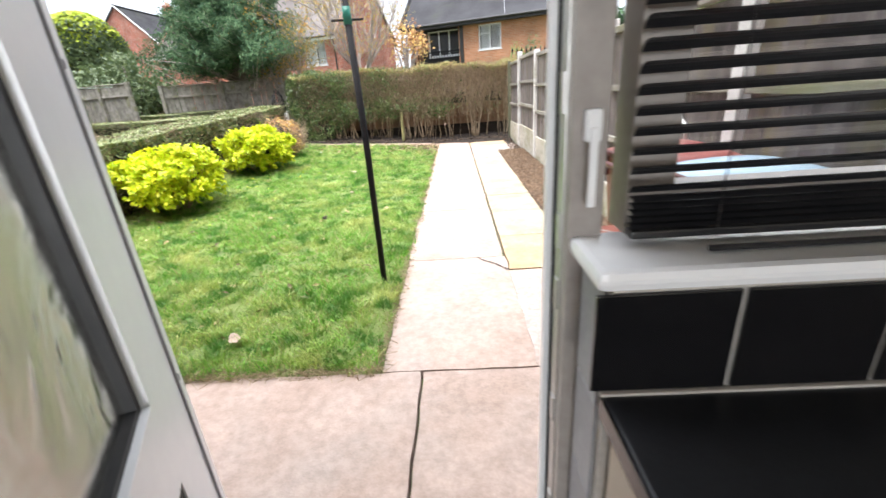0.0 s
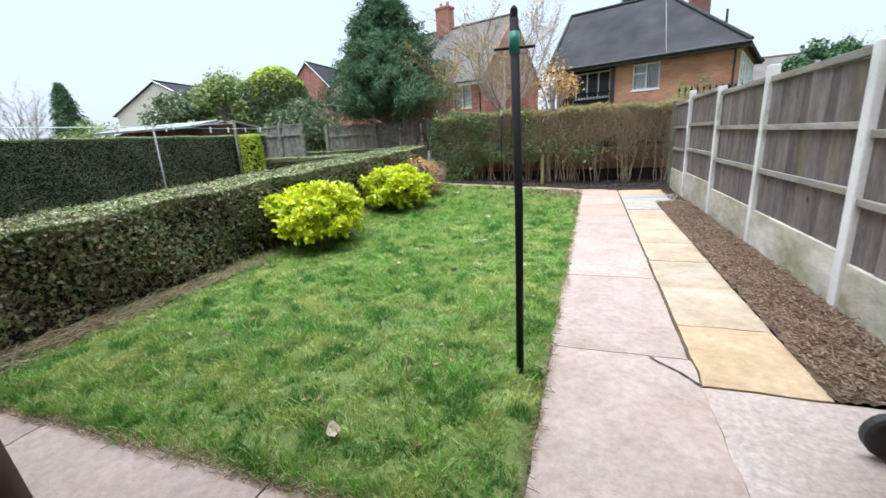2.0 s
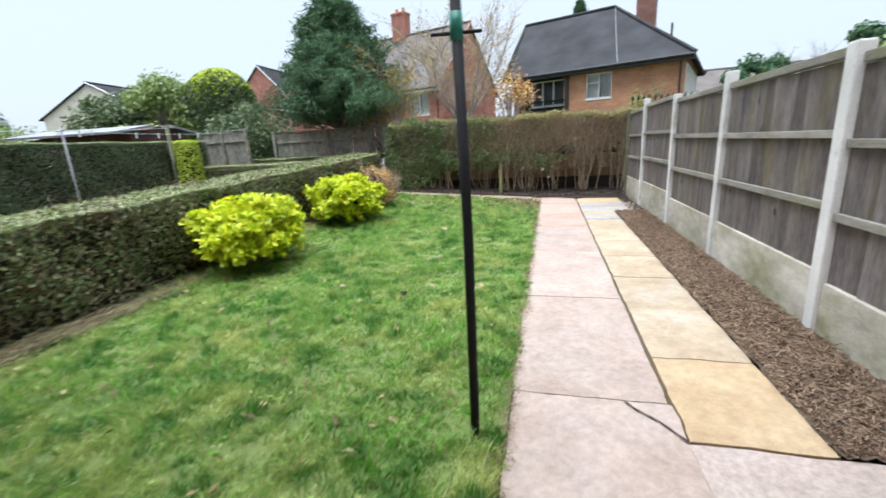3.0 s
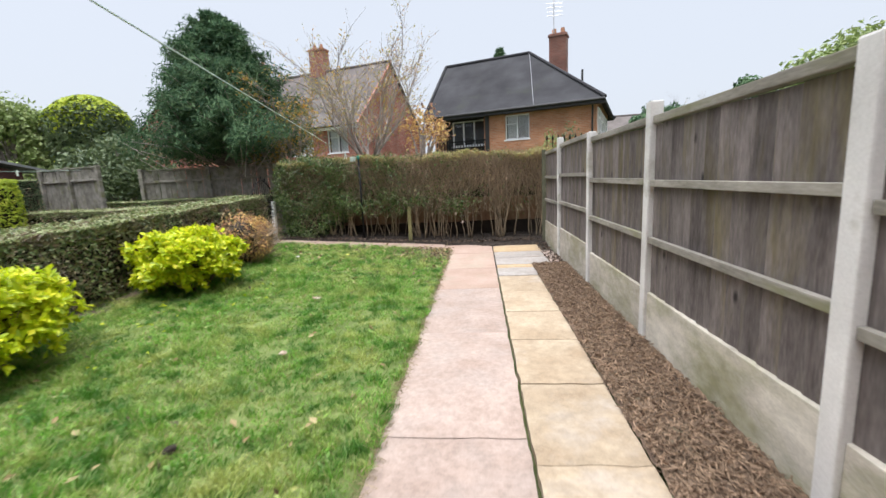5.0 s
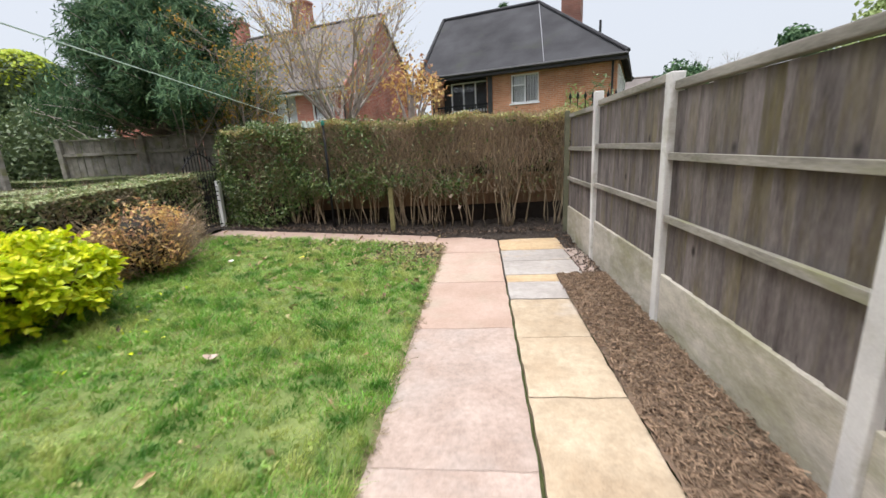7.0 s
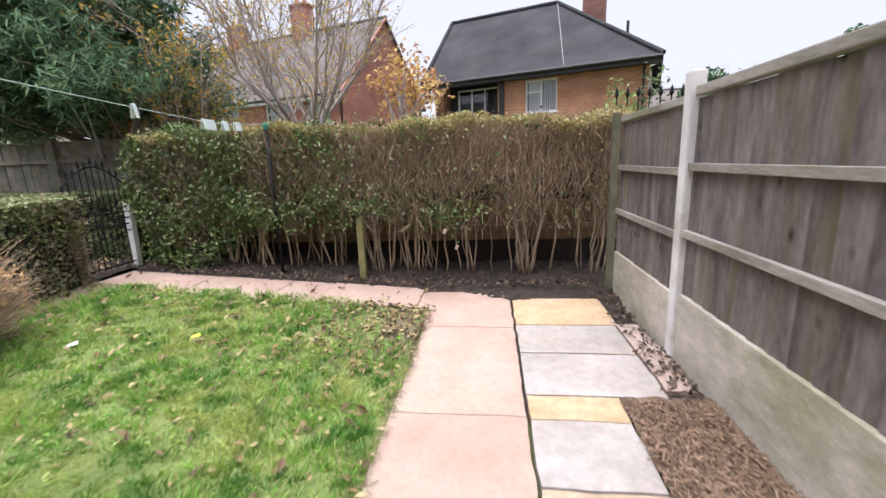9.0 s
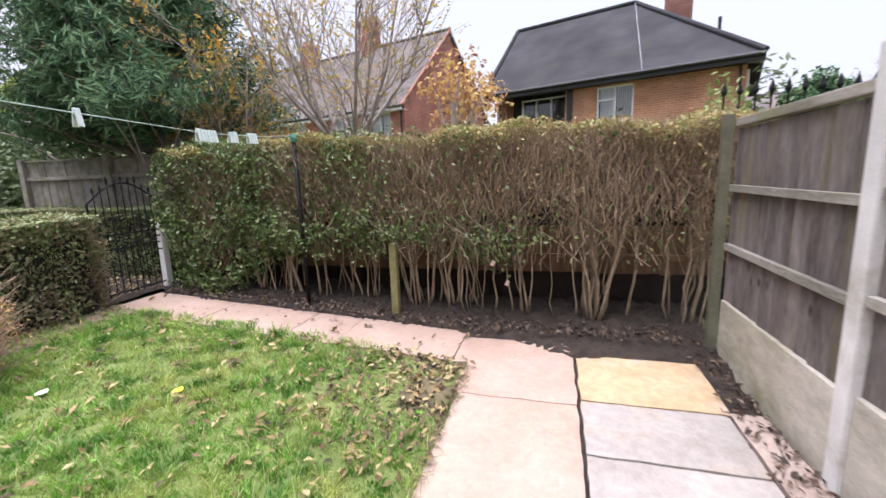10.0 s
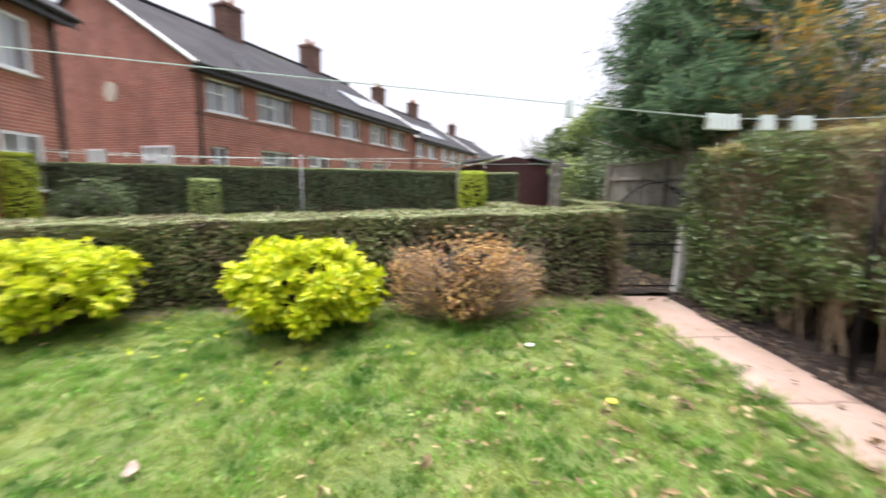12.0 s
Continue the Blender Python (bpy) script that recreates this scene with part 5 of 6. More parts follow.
def twig_tree(name, at, h, r, label, leaf_mat, nleaf, size, limbs=9, low=0.2, levels=3, r0=0.05):
    """A many-stemmed tree: limbs forking into fine twigs, with a sparse crown of leaves."""
    t = thing(name, at, label, "tree")
    bm = bmesh.new()
    add_tube(bm, [(0, 0, -0.3), (0.02, 0, h * low * 0.5), (0, 0.02, h * low)], [r0 * 1.5, r0 * 1.2, r0], 8)
    part("trunk", bm, BARK, t)
    ends, S, E, R = [], [], [], []
    for i in range(limbs):
        w = 2 * math.pi * i / limbs + rng.uniform(-0.3, 0.3)
        k = rng.uniform(0.35, 1.0)
        s = Vector((0, 0, h * low * rng.uniform(0.7, 1.0)))
        e = Vector((r * k * math.cos(w) * 0.75, r * k * math.sin(w) * 0.75, h * rng.uniform(0.62, 0.82)))
        mid = s.lerp(e, 0.5) + Vector((r * k * math.cos(w) * 0.10, r * k * math.sin(w) * 0.10, -0.1))
        part("limb", tube([s, s.lerp(mid, 0.5) + Vector((rng.normal() * 0.04, rng.normal() * 0.04, 0)), mid, e], [r0 * 0.62, r0 * 0.5, r0 * 0.36, r0 * 0.14], 6), BARK, t)
        for f in np.linspace(0.25, 1.0, 9):
            q = s.lerp(mid, f * 2) if f < 0.5 else mid.lerp(e, f * 2 - 1)
            d = Vector((math.cos(w) * 0.4 + rng.normal() * 0.55, math.sin(w) * 0.4 + rng.normal() * 0.55, rng.uniform(0.5, 1.2))).normalized() * r * rng.uniform(0.28, 0.55)
            S.append(q), E.append(q + d), R.append(r0 * 0.20)
            for g in range(7):
                a = q + d * rng.uniform(0.25, 1.0)
                c = Vector((d.x * 0.5 + rng.normal() * 0.22, d.y * 0.5 + rng.normal() * 0.22, d.z * 0.5 + rng.uniform(0, 0.3)))
                S.append(a), E.append(a + c), R.append(r0 * 0.085)
                ends.append((a, a + c))
    twigs("twig_growth", np.array(S), np.array(E), np.array(R), np.array(R) * 0.35, BARK, t, bend=0.06)
    idx = rng.integers(0, len(ends), nleaf)
    f = rng.uniform(0.2, 1.05, (nleaf, 1))
    a, b = np.array([e[0] for e in ends])[idx], np.array([e[1] for e in ends])[idx]
    p = a + (b - a) * f + rng.normal(size=(nleaf, 3)) * 0.05
    leaves("crown", p, size, leaf_mat, t, out=rng.normal(size=(nleaf, 3)), flat=0.35)
    return t


def leaf_tree(name, at, h, r, label, leaf_mat, n, size, clumps=26, low=0.2, squash=1.0):
    t = thing(name, at, label, "tree")
    part("trunk", tube([(0, 0, -0.2), (0.03, 0, h * 0.35), (0, 0.03, h * 0.75)], [0.14, 0.10, 0.04], 8), BARK, t)
    P, O = [], []
    for i in range(clumps):
        d = rng.normal(size=3)
        d /= np.linalg.norm(d)
        c = np.array([d[0] * r * 0.62, d[1] * r * 0.62, h * (0.5 + low / 2) + d[2] * h * (0.5 - low / 2) * 0.72])
        s = r * rng.uniform(0.30, 0.5)
        k = n // clumps
        v = rng.normal(size=(k, 3))
        v /= np.linalg.norm(v, axis=1)[:, None]
        P.append(c + v * s * rng.uniform(0.45, 1.05, (k, 1)) * np.array([1, 1, 0.85 * squash]))
        O.append(v + np.array([0, 0, 0.4]))
        part("limb", tube([(0, 0, h * 0.25), tuple(c * np.array([0.5, 0.5, 0.8])), tuple(c)], [0.05, 0.03, 0.01], 5), BARK, t)
    leaves("crown", np.concatenate(P), size, leaf_mat, t, out=np.concatenate(O), spread=0.8)
    return t


needle_tree("conifer", (-6.45, 15.15, 0), 5.8, 2.95, "large dark green bushy conifer behind the alley fence", 100000, 0.062, base=0.36)
twig_tree("birch_tree", (-2.55, 14.75, 0), 5.6, 2.0, "small many-stemmed tree, almost bare, with some yellow leaves", AUTUMN, 3600, 0.034, limbs=11, low=0.34, r0=0.06)
twig_tree("maple_tree", (-4.8, 14.95, 0), 4.5, 1.5, "small tree with orange and green autumn leaves", MAPLE, 3600, 0.05, limbs=9, low=0.3)
leaf_tree("ochre_sapling", (-1.35, 16.2, 0), 3.6, 1.0, "thin sapling with orange autumn leaves beyond the hedge", ORANGE, 1300, 0.06, clumps=12, low=0.4)
cy = thing("clipped_cypress", (-13.9, 18.7, 0), "tall clipped cypress with a golden top", "tree")
part("trunk", tube([(0, 0, -0.2), (0, 0, 4.2)], [0.16, 0.05], 8), BARK, cy)
part("shade_core", tube([(0, 0, 0.3), (0, 0, 1.5), (0, 0, 3.8), (0, 0, 4.6)], [0.8, 1.05, 1.0, 0.3], 14), CORE, cy)
n = 24000
z = rng.uniform(0.3, 5.0, n)
w = rng.uniform(0, 2 * math.pi, n)
r = 1.35 * np.sqrt(np.clip(1 - (np.abs(z - 2.4) / 2.62) ** 4, 0.0, 1)) * rng.uniform(0.82, 1.06, n) * (1 + 0.06 * np.sin(w * 7) + 0.05 * np.sin(w * 3 + z * 2))
q = np.stack([r * np.cos(w), r * np.sin(w), z], 1)
o = np.stack([np.cos(w), np.sin(w), np.where(z > 4.2, 1.5, -0.3)], 1)
gold = rng.uniform(size=n) < np.clip((z - 3.7) / 1.1, 0.03, 0.92)
leaves("lower_foliage", q[~gold], 0.08, SHRUB, cy, "drooping green foliage", out=o[~gold], spread=0.6, long=2.2)
leaves("golden_top", q[gold], 0.08, YELLOWCOL, cy, "golden new growth", out=o[gold], spread=0.6)
leaf_tree("laurel_shrub", (-11.0, 16.4, 0), 3.3, 1.8, "dark rounded laurel behind the fence", SHRUB, 10000, 0.08, clumps=34, low=0.05)
leaf_tree("laurel_shrub", (-15.0, 15.4, 0), 2.7, 1.7, "pale green rounded shrub behind the fence", PALESHRUB, 7000, 0.08, clumps=30, low=0.05)
leaf_tree("laurel_shrub", (-19.6, 14.2, 0), 2.75, 1.7, "rounded green shrub in a far garden", PALESHRUB, 7000, 0.08, clumps=28, low=0.05)
leaf_tree("garden_tree", (-18.2, 17.0, 0), 4.5, 1.7, "grey-green leafy tree in a far garden", SHRUB, 9000, 0.10, clumps=34, low=0.1)
leaf_tree("garden_tree", (-16.0, 17.6, 0), 5.1, 1.7, "fresh green leafy tree in a far garden", PALESHRUB, 9000, 0.10, clumps=34, low=0.1)
leaf_tree("garden_tree", (10.7, 17.3, 0), 5.1, 2.1, "bright green leafy tree beyond the fence", PALESHRUB, 11000, 0.10, clumps=34, low=0.1)
leaf_tree("garden_tree", (12.2, 24.0, 0), 5.5, 1.1, "small dark leafy tree beyond the fence", CONIFER, 5000, 0.11, clumps=22, low=0.2)
leaf_tree("garden_tree", (10.5, 30, 0), 5.4, 1.5, "dark leafy tree far beyond the fence", CONIFER, 4000, 0.14, clumps=20, low=0.2)
leaf_tree("garden_tree", (15.4, 39, 0), 6.9, 1.3, "rounded dark tree beside the distant low house", CONIFER, 5000, 0.14, clumps=24, low=0.1)
twig_tree("bare_tree", (17.6, 40, 0), 8.2, 2.6, "bare winter tree behind the distant low house", SHRUB, 150, 0.1, limbs=9, low=0.3, r0=0.09)
needle_tree("far_conifer", (2.9, 52, 0), 15.0, 2.6, "distant pine rising behind the hipped roof", 6000, 0.28, base=0.5)
needle_tree("far_conifer", (-38.4, 24, 0), 7.1, 1.9, "small dark conifer in a far garden", 5000, 0.16)
twig_tree("bare_tree", (-48, 26, 0), 8.5, 3.4, "distant bare tree in the mist", SHRUB, 200, 0.1, limbs=10, low=0.25, r0=0.10)
bush("shoot_cluster", (2.0, 14.35, -0.02), 0.36, 0.35, 2.48, PALESHRUB, "fresh yellow-green shoots above the hedge end", 2600, 0.055, lobes=14, stems=True, open_core=0.3)
bush("laurel_bush", (2.5, 14.55, -0.02), 0.40, 0.40, 2.68, SHRUB, "dark glossy shrub beside the spiked railing", 2600, 0.05, lobes=14, stems=True, open_core=0.3)


# ---- fences of the alley ----
def board_fence(name, p0, p1, top, label, n_posts, mat=BOARD):
    v = Vector(p1) - Vector(p0)
    L, turn = v.length, math.degrees(math.atan2(v.y, v.x))
    f = thing(name, (p0[0], p0[1], 0), label, "fence", turn=turn)
    n = int(L / 0.14)
    bm_ = mesh_from("board", box(-0.068, 0.068, 0, 0.018, 0.05, top, 0.003), mat)
    for k in range(n):
        o = new("board", bm_)
        o.parent = f
        o.matrix_basis = pose((k + 0.5) * L / n, 0, rng.uniform(-0.012, 0.012), 0, rng.uniform(-0.4, 0.4), rng.uniform(-3, 3))
    for i in range(n_posts):
        x = L * i / (n_posts - 1)
        part("post", box(x - 0.05, x + 0.05, -0.08, 0.0, -0.2, top + 0.06, 0.01), RAIL, f)
    for z in (0.45, top - 0.3):
        part("rail", box(0, L, -0.045, -0.003, z, z + 0.06, 0.004), RAIL, f)
    part("capping", box(0, L, -0.03, 0.05, top + 0.012, top + 0.04, 0.005), RAIL, f)
    return f


board_fence("alley_fence", (-8.5, 14.35), (-3.2, 14.75), 1.98, "weathered pale grey board fence along the alley", 4, RAIL)
board_fence("leaning_fence_panel", (-10.9, 13.95), (-8.7, 13.35), 2.08, "pale grey slatted fence panel standing askew", 3, RAIL)
solid("alley_gate", box(-12.6, -11.0, 14.0, 14.06, 0.1, 1.9, 0.01), BLACKTRIM, "black closed side gate at the alley end", "gate")
shed = thing("garden_shed", (-13.2, 12.9, 0), "low dark red shed with a grey felt roof", "shed", turn=4)
part("wall", box(-1.75, 1.75, -1.0, 1.0, 0, 2.12), REDSHED, shed)
gb = bmesh.new()
bmesh.ops.contextual_create(gb, geom=[gb.verts.new(v) for v in ((-1.75, -1.0, 2.1), (-1.75, 1.0, 2.1), (-1.75, 0, 2.36))])
gf = bmesh.ops.extrude_face_region(gb, geom=gb.faces[:])
bmesh.ops.translate(gb, vec=(3.5, 0, 0), verts=[g for g in gf["geom"] if isinstance(g, bmesh.types.BMVert)])
part("gable", gb, REDSHED, shed)
rb = bmesh.new()
add_box(rb, -1.9, 1.9, -1.2, 0.02, 2.36, 2.42, Matrix.Rotation(radians(10), 4, "X"))
add_box(rb, -1.9, 1.9, -0.02, 1.2, 2.36, 2.42, Matrix.Rotation(radians(-10), 4, "X"))
part("roof", rb, FELT, shed, "grey felt roof")
rl = thing("spiked_railing", (2.75, 13.8, 0), "short run of black spiked railing beyond the hedge", "railing")
for z in (0.3, 1.95):
    part("rail", box(-1.0, 1.0, -0.01, 0.01, z, z + 0.03), BLACKMETAL, rl)
for i in range(16):
    x = -0.95 + i * 0.125
    k = part("bar", tube([(x, 0, 0), (x, 0, 2.17)], 0.008, 6), BLACKMETAL, rl)
    part("spear", tube([(x, 0, 2.16), (x, 0, 2.185), (x, 0, 2.20), (x, 0, 2.29)], [0.008, 0.024, 0.026, 0.001], 6), BLACKMETAL, k)
for x, y, h, r, mt, lab in ((-8.0, 7.98, 2.0, 0.016, GREYPAINT, "thin grey metal washing line pole in the next garden"), (-9.2, 11.15, 2.2, 0.04, GREENPOST, "weathered timber washing line post by the dark hedge")):
    np_ = thing("clothes_pole", (x, y, 0.0), lab, "clothes pole")
    part("pole", tube([(0, 0, -0.2), (0.01, 0, h)], r, 10), mt, np_, smooth=True)
    part("crossbar", tube([(-0.12, 0.02, h - 0.06), (0.12, -0.02, h - 0.06)], 0.01, 8), mt, np_)


def slung_line(p, q, sag, pegs):
    """A washing line hung between two points, with pegs at shares of its length."""
    p, q = Vector(p), Vector(q)

    def at(t):
        return p.lerp(q, t) - Vector((0, 0, sag * 4 * t * (1 - t)))

    solid("washing_line", tube([at(i / 20) for i in range(21)], 0.005, 5), LINE, "thin pale washing line across the next garden", "washing line")
    for t in pegs:
        g = thing("clothes_peg", at(t), "pale plastic clothes peg on the neighbouring line", "clothes peg", group="pegs on the neighbouring line")
        for k in (-1, 1):
            part("jaw", box(-0.014, 0.014, -0.006 + 0.006 * k, 0.004 + 0.006 * k, -0.09, 0.025, 0.002), PAPER, g)


slung_line((-8.0, 7.98, 1.94), (-7.6, 2.3, 1.95), 0.06, (0.12, 0.33, 0.42, 0.7))
slung_line((-8.0, 7.98, 1.94), (-9.2, 13.4, 2.05), 0.05, (0.06, 0.3, 0.42, 0.55, 0.68))
slung_line((-9.2, 11.15, 2.12), (-9.3, 2.3, 2.05), 0.10, (0.2, 0.27, 0.5, 0.8))


# ---- houses ----
def house_block(name, at, turn, L, D, eave, ridge, label, wall_mat, roof_mat, windows, hip=False, chimneys=(), gable_mat=None, recess=None, fascia=BLACKTRIM, solar=None, hips=(2.8, 2.8), verge=None, stack=BRICK):
    """A two-storey house; local x runs along the front, which faces -y."""
    h = thing(name, at, label, "house", turn=turn)
    holes = list(windows) + ([recess] if recess else [])
    part("front_wall", pierced(0, L, -0.5, eave, 0, 0.28, holes), wall_mat, h, "brick front wall")
    part("back_wall", box(0, L, D - 0.28, D, -0.5, eave), wall_mat, h)
    for x in (0, L - 0.28):
        bm = bmesh.new()
        add_box(bm, x, x + 0.28, 0.28, D - 0.28, -0.5, eave)
        part("side_wall", bm, wall_mat, h, "brick side wall")
        if not hip:
            g = bmesh.new()
            for a in (x, x + 0.28):
                g.faces.new([g.verts.new(v) for v in ((a, 0, eave), (a, D, eave), (a, D / 2, ridge - 0.08))])
            part("gable", g, gable_mat or wall_mat, h, "brick gable")
    o = 0.38
    e = eave - o * (ridge - eave) / (D / 2) * 0.6
    r = bmesh.new()
    x0, x1, y0, y1 = -o * (1 if hip else 0.4), L + o * (1 if hip else 0.4), -o, D + o
    ha_, hb_ = hips if hip else (0, 0)

    def face(*c):
        r.faces.new([r.verts.new(v) for v in c])

    A_, B_ = (x0 + ha_, D / 2, ridge), (x1 - hb_, D / 2, ridge)
    face((x0, y0, e), (x1, y0, e), B_, A_)
    face((x1, y1, e), (x0, y1, e), A_, B_)
    if hip:
        face((x0, y1, e), (x0, y0, e), A_)
        face((x1, y0, e), (x1, y1, e), B_)
    bmesh.ops.remove_doubles(r, verts=r.verts[:], dist=1e-4)
    bmesh.ops.solidify(r, geom=r.faces[:], thickness=0.10)
    part("roof", r, roof_mat, h, "tiled roof")
    part("ridge_tiles", tube([(A_[0], A_[1], ridge + 0.03), (B_[0], B_[1], ridge + 0.03)], 0.09, 8), roof_mat, h)
    if hip:
        for c, q in (((x0, y0, e), A_), ((x1, y0, e), B_), ((x1, y1, e), B_)):
            part("hip_tiles", tube([(c[0], c[1], c[2] + 0.05), (q[0], q[1], q[2] + 0.03)], 0.08, 8), roof_mat, h)
    else:
        for x in (x0, x1):
            part("verge", tube([(x, y0, e), (x, D / 2, ridge)], 0.06, 6), verge or fascia, h)
    part("fascia", box(x0, x1, y0 - 0.02, y0, e - 0.20, e, 0.005), fascia, h, "painted fascia board")
    part("soffit", box(x0, x1, y0, 0.0, e - 0.18, e - 0.16), fascia, h)
    part("gutter", tube([(x0, y0 - 0.07, e - 0.03), (x1, y0 - 0.07, e - 0.03)], 0.06, 8), BLACKTRIM, h, "black gutter")
    part("downpipe", tube([(L - 0.15, -0.05, e - 0.1), (L - 0.15, -0.05, -0.4)], 0.04, 8), BLACKTRIM, h)
    part("downpipe", tube([(0.15, -0.05, e - 0.1), (0.15, -0.05, -0.4)], 0.04, 8), BLACKTRIM, h)
    for (a, b, c, d) in windows:
        upvc_window(h, a, b, c, d, 0.08, lights=3 if b - a > 1.7 else 2)
    # A dark-coloured sheet gives the windows their unlit depth.
    part("room_backing", box(0.3, L - 0.3, 0.9, 0.95, -0.4, eave - 0.1), DARKROOM, h, "dark sheet standing in for unlit rooms")
    for (x, y, z0, z1, w) in chimneys:
        c = part("chimney", box(x - w, x + w, y - 0.35, y + 0.35, z0, z1, 0.01), stack, h, "brick chimney stack")
        part("chimney_cap", box(x - w - 0.05, x + w + 0.05, y - 0.4, y + 0.4, z1 - 0.16, z1 - 0.05, 0.01), stack, c)
        for k in (-0.5, 0.5):
            part("chimney_pot", tube([(x + k * w, y, z1), (x + k * w, y, z1 + 0.3)], [0.12, 0.10], 10), ORANGEBRICK, c, "clay pot")
    if solar:
        for i in range(solar[2]):
            x = solar[0] + i * 1.05
            s = (ridge - eave) / (D / 2)
            bm = box(0, 1.0, 0.35, 0.35 + 1.6, 0.0, 0.04)
            bmesh.ops.transform(bm, matrix=Matrix.Translation((x, 0.3, eave + 0.3 * s + 0.1)) @ Matrix.Rotation(math.atan(s), 4, "X"), verts=bm.verts[:])
            part("solar_panel", bm, SOLAR, h, "pale reflecting solar panel")
    return h


# hipped house across the way
ha = house_block("hipped_house", (-1.95, 25.99, 0), -20, 7.85, 7.4, 4.68, 7.85, "orange brick house with a dark hipped roof", ORANGEBRICK, SLATE,
                 [(3.75, 4.92, 3.12, 4.26), (6.1, 6.9, 0.6, 2.0)], hip=True, chimneys=[(5.53, 4.3, 5.8, 8.7, 0.44)], recess=(0.2, 2.69, 2.35, 4.36), hips=(-0.45, 4.13), stack=DULLBRICK)
part("balcony_floor", box(0.35, 2.75, -0.6, 0.9, 2.2, 2.35), BLACKTRIM, ha)
upvc_window(ha, 0.7, 2.5, 3.05, 4.3, 0.75, lights=3, curtain=False)
# The recess's shade comes from this panel's black colour.
part("balcony_back", box(0.3, 2.8, 0.84, 0.88, 2.35, 4.7), BLACKTRIM, ha, "black panel carrying the shade of the balcony recess")
for i in range(16):
    part("baluster", box(0.38 + i * 0.15, 0.41 + i * 0.15, -0.06, -0.03, 2.35, 3.2), BLACKMETAL, ha)
part("balcony_rail", box(0.35, 2.75, -0.07, -0.02, 3.18, 3.25), BLACKMETAL, ha)
part("pilaster", box(2.76, 2.95, -0.05, 0.0, 0, 4.6), BLACKTRIM, ha)
part("aerial_mast", tube([(5.3, 4.2, 8.6), (5.3, 4.2, 10.4)], 0.025, 6), STEEL, ha, "thin television aerial mast")
for k in range(4):
    part("aerial_rod", tube([(4.95, 4.2, 10.3 - 0.2 * k), (5.75, 4.2, 10.2 - 0.2 * k)], 0.012, 5), STEEL, ha)
for a, b in ((0.5, 2.3), (2.6, 4.4), (4.7, 6.4)):
    sw_ = upvc_window(ha, a, b, 2.9, 4.25, -7.85 - 0.064, curtain=False)
    sw_.matrix_basis = Matrix.Rotation(math.pi / 2, 4, "Z")
    part("curtain", box(a + 0.05, b - 0.05, -7.85 - 0.014, -7.85 - 0.008, 2.95, 4.2), CURTAIN, sw_, "pale closed curtain")
seam = [(4.10, 3.7, 7.90), (4.65, 1.7, 6.20), (5.2, -0.34, 4.50)]
part("roof_seam", tube(seam, 0.016, 6), FELT, ha, "pale worn seam down the roof slope")
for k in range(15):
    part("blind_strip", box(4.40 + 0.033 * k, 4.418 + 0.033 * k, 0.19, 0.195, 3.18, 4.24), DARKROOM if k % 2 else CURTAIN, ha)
part("flue_pipe", tube([(7.0, 2.2, 5.0), (7.0, 2.2, 6.3)], 0.05, 8), BLACKTRIM, ha)
# gabled house behind the trees
house_block("gabled_house", (-19.4, 31.4, 0), -16.5, 13.6, 8.2, 4.9, 8.9, "red brick gabled house with brown roof tiles", BRICK, BROWNTILE,
            [(5.4, 7.0, 3.2, 4.5), (8.8, 10.4, 3.2, 4.5), (11.4, 12.8, 3.2, 4.5), (8.8, 10.4, 0.6, 2.0)], chimneys=[(8.3, 4.1, 8.2, 10.4, 0.55), (3.2, 4.1, 8.2, 10.0, 0.5)], fascia=WHITE, verge=BRICK)
# terraces along the far side
TW = [(0.4, 1.75, 3.5, 4.45), (2.3, 3.95, 3.5, 4.45), (5.0, 6.45, 3.5, 4.45), (6.9, 8.45, 3.5, 4.45), (9.35, 11.0, 3.5, 4.45), (11.5, 13.1, 3.5, 4.45), (0.45, 1.1, 1.6, 2.5), (2.4, 3.95, 1.5, 2.55), (4.8, 6.1, 1.5, 2.55), (7.2, 8.55, 1.5, 2.55), (9.6, 11.0, 1.5, 2.55)]


def terrace(corner, along, L, label, windows, chimneys, solar=None):
    """A terrace whose front starts at corner and runs in the direction along, with its rooms behind."""
    turn = math.degrees(math.atan2(along[1], along[0]))
    return house_block("terrace", (*corner, 0), turn, L, 9.0, 4.78, 7.55, label, BRICK, SLATE, windows, chimneys=[(x, 4.5, 7.1, 8.75, 0.45) for x in chimneys], fascia=BLACKTRIM, solar=solar, verge=WHITEWOOD, stack=SOOTBRICK)


tc1 = terrace((-12.4, 4.0), (-0.895, 0.445), 14.0, "red brick terrace with a long dark roof", TW, [5.35, 10.6], solar=(9.4, 0, 4))
for y0_, y1_, z0_, z1_ in ((0.95, 2.25, 1.25, 2.47), (4.1, 4.98, 1.25, 2.4)):
    gw = upvc_window(tc1, -y1_, -y0_, z0_, z1_, -0.064, curtain=False)
    gw.matrix_basis = Matrix.Rotation(-math.pi / 2, 4, "Z")
    part("curtain", box(-y1_ + 0.05, -y0_ - 0.05, -0.014, -0.008, z0_ + 0.05, z1_ - 0.05), CURTAIN, gw, "pale closed curtain")
for x in (2.4, 6.9):
    v = part("roof_vent", box(x - 0.12, x + 0.12, 0.55, 0.85, 5.15, 5.62, 0.02), GREYPAINT, tc1, "small grey roof vent")
    part("flashing", box(x - 0.2, x + 0.2, 0.36, 0.62, 5.08, 5.14, 0.01), FELT, v)
part("band_course", box(-0.012, 14.0, -0.012, 0.0, 3.32, 3.40), DULLBRICK, tc1, "darker brick band under the upper windows")
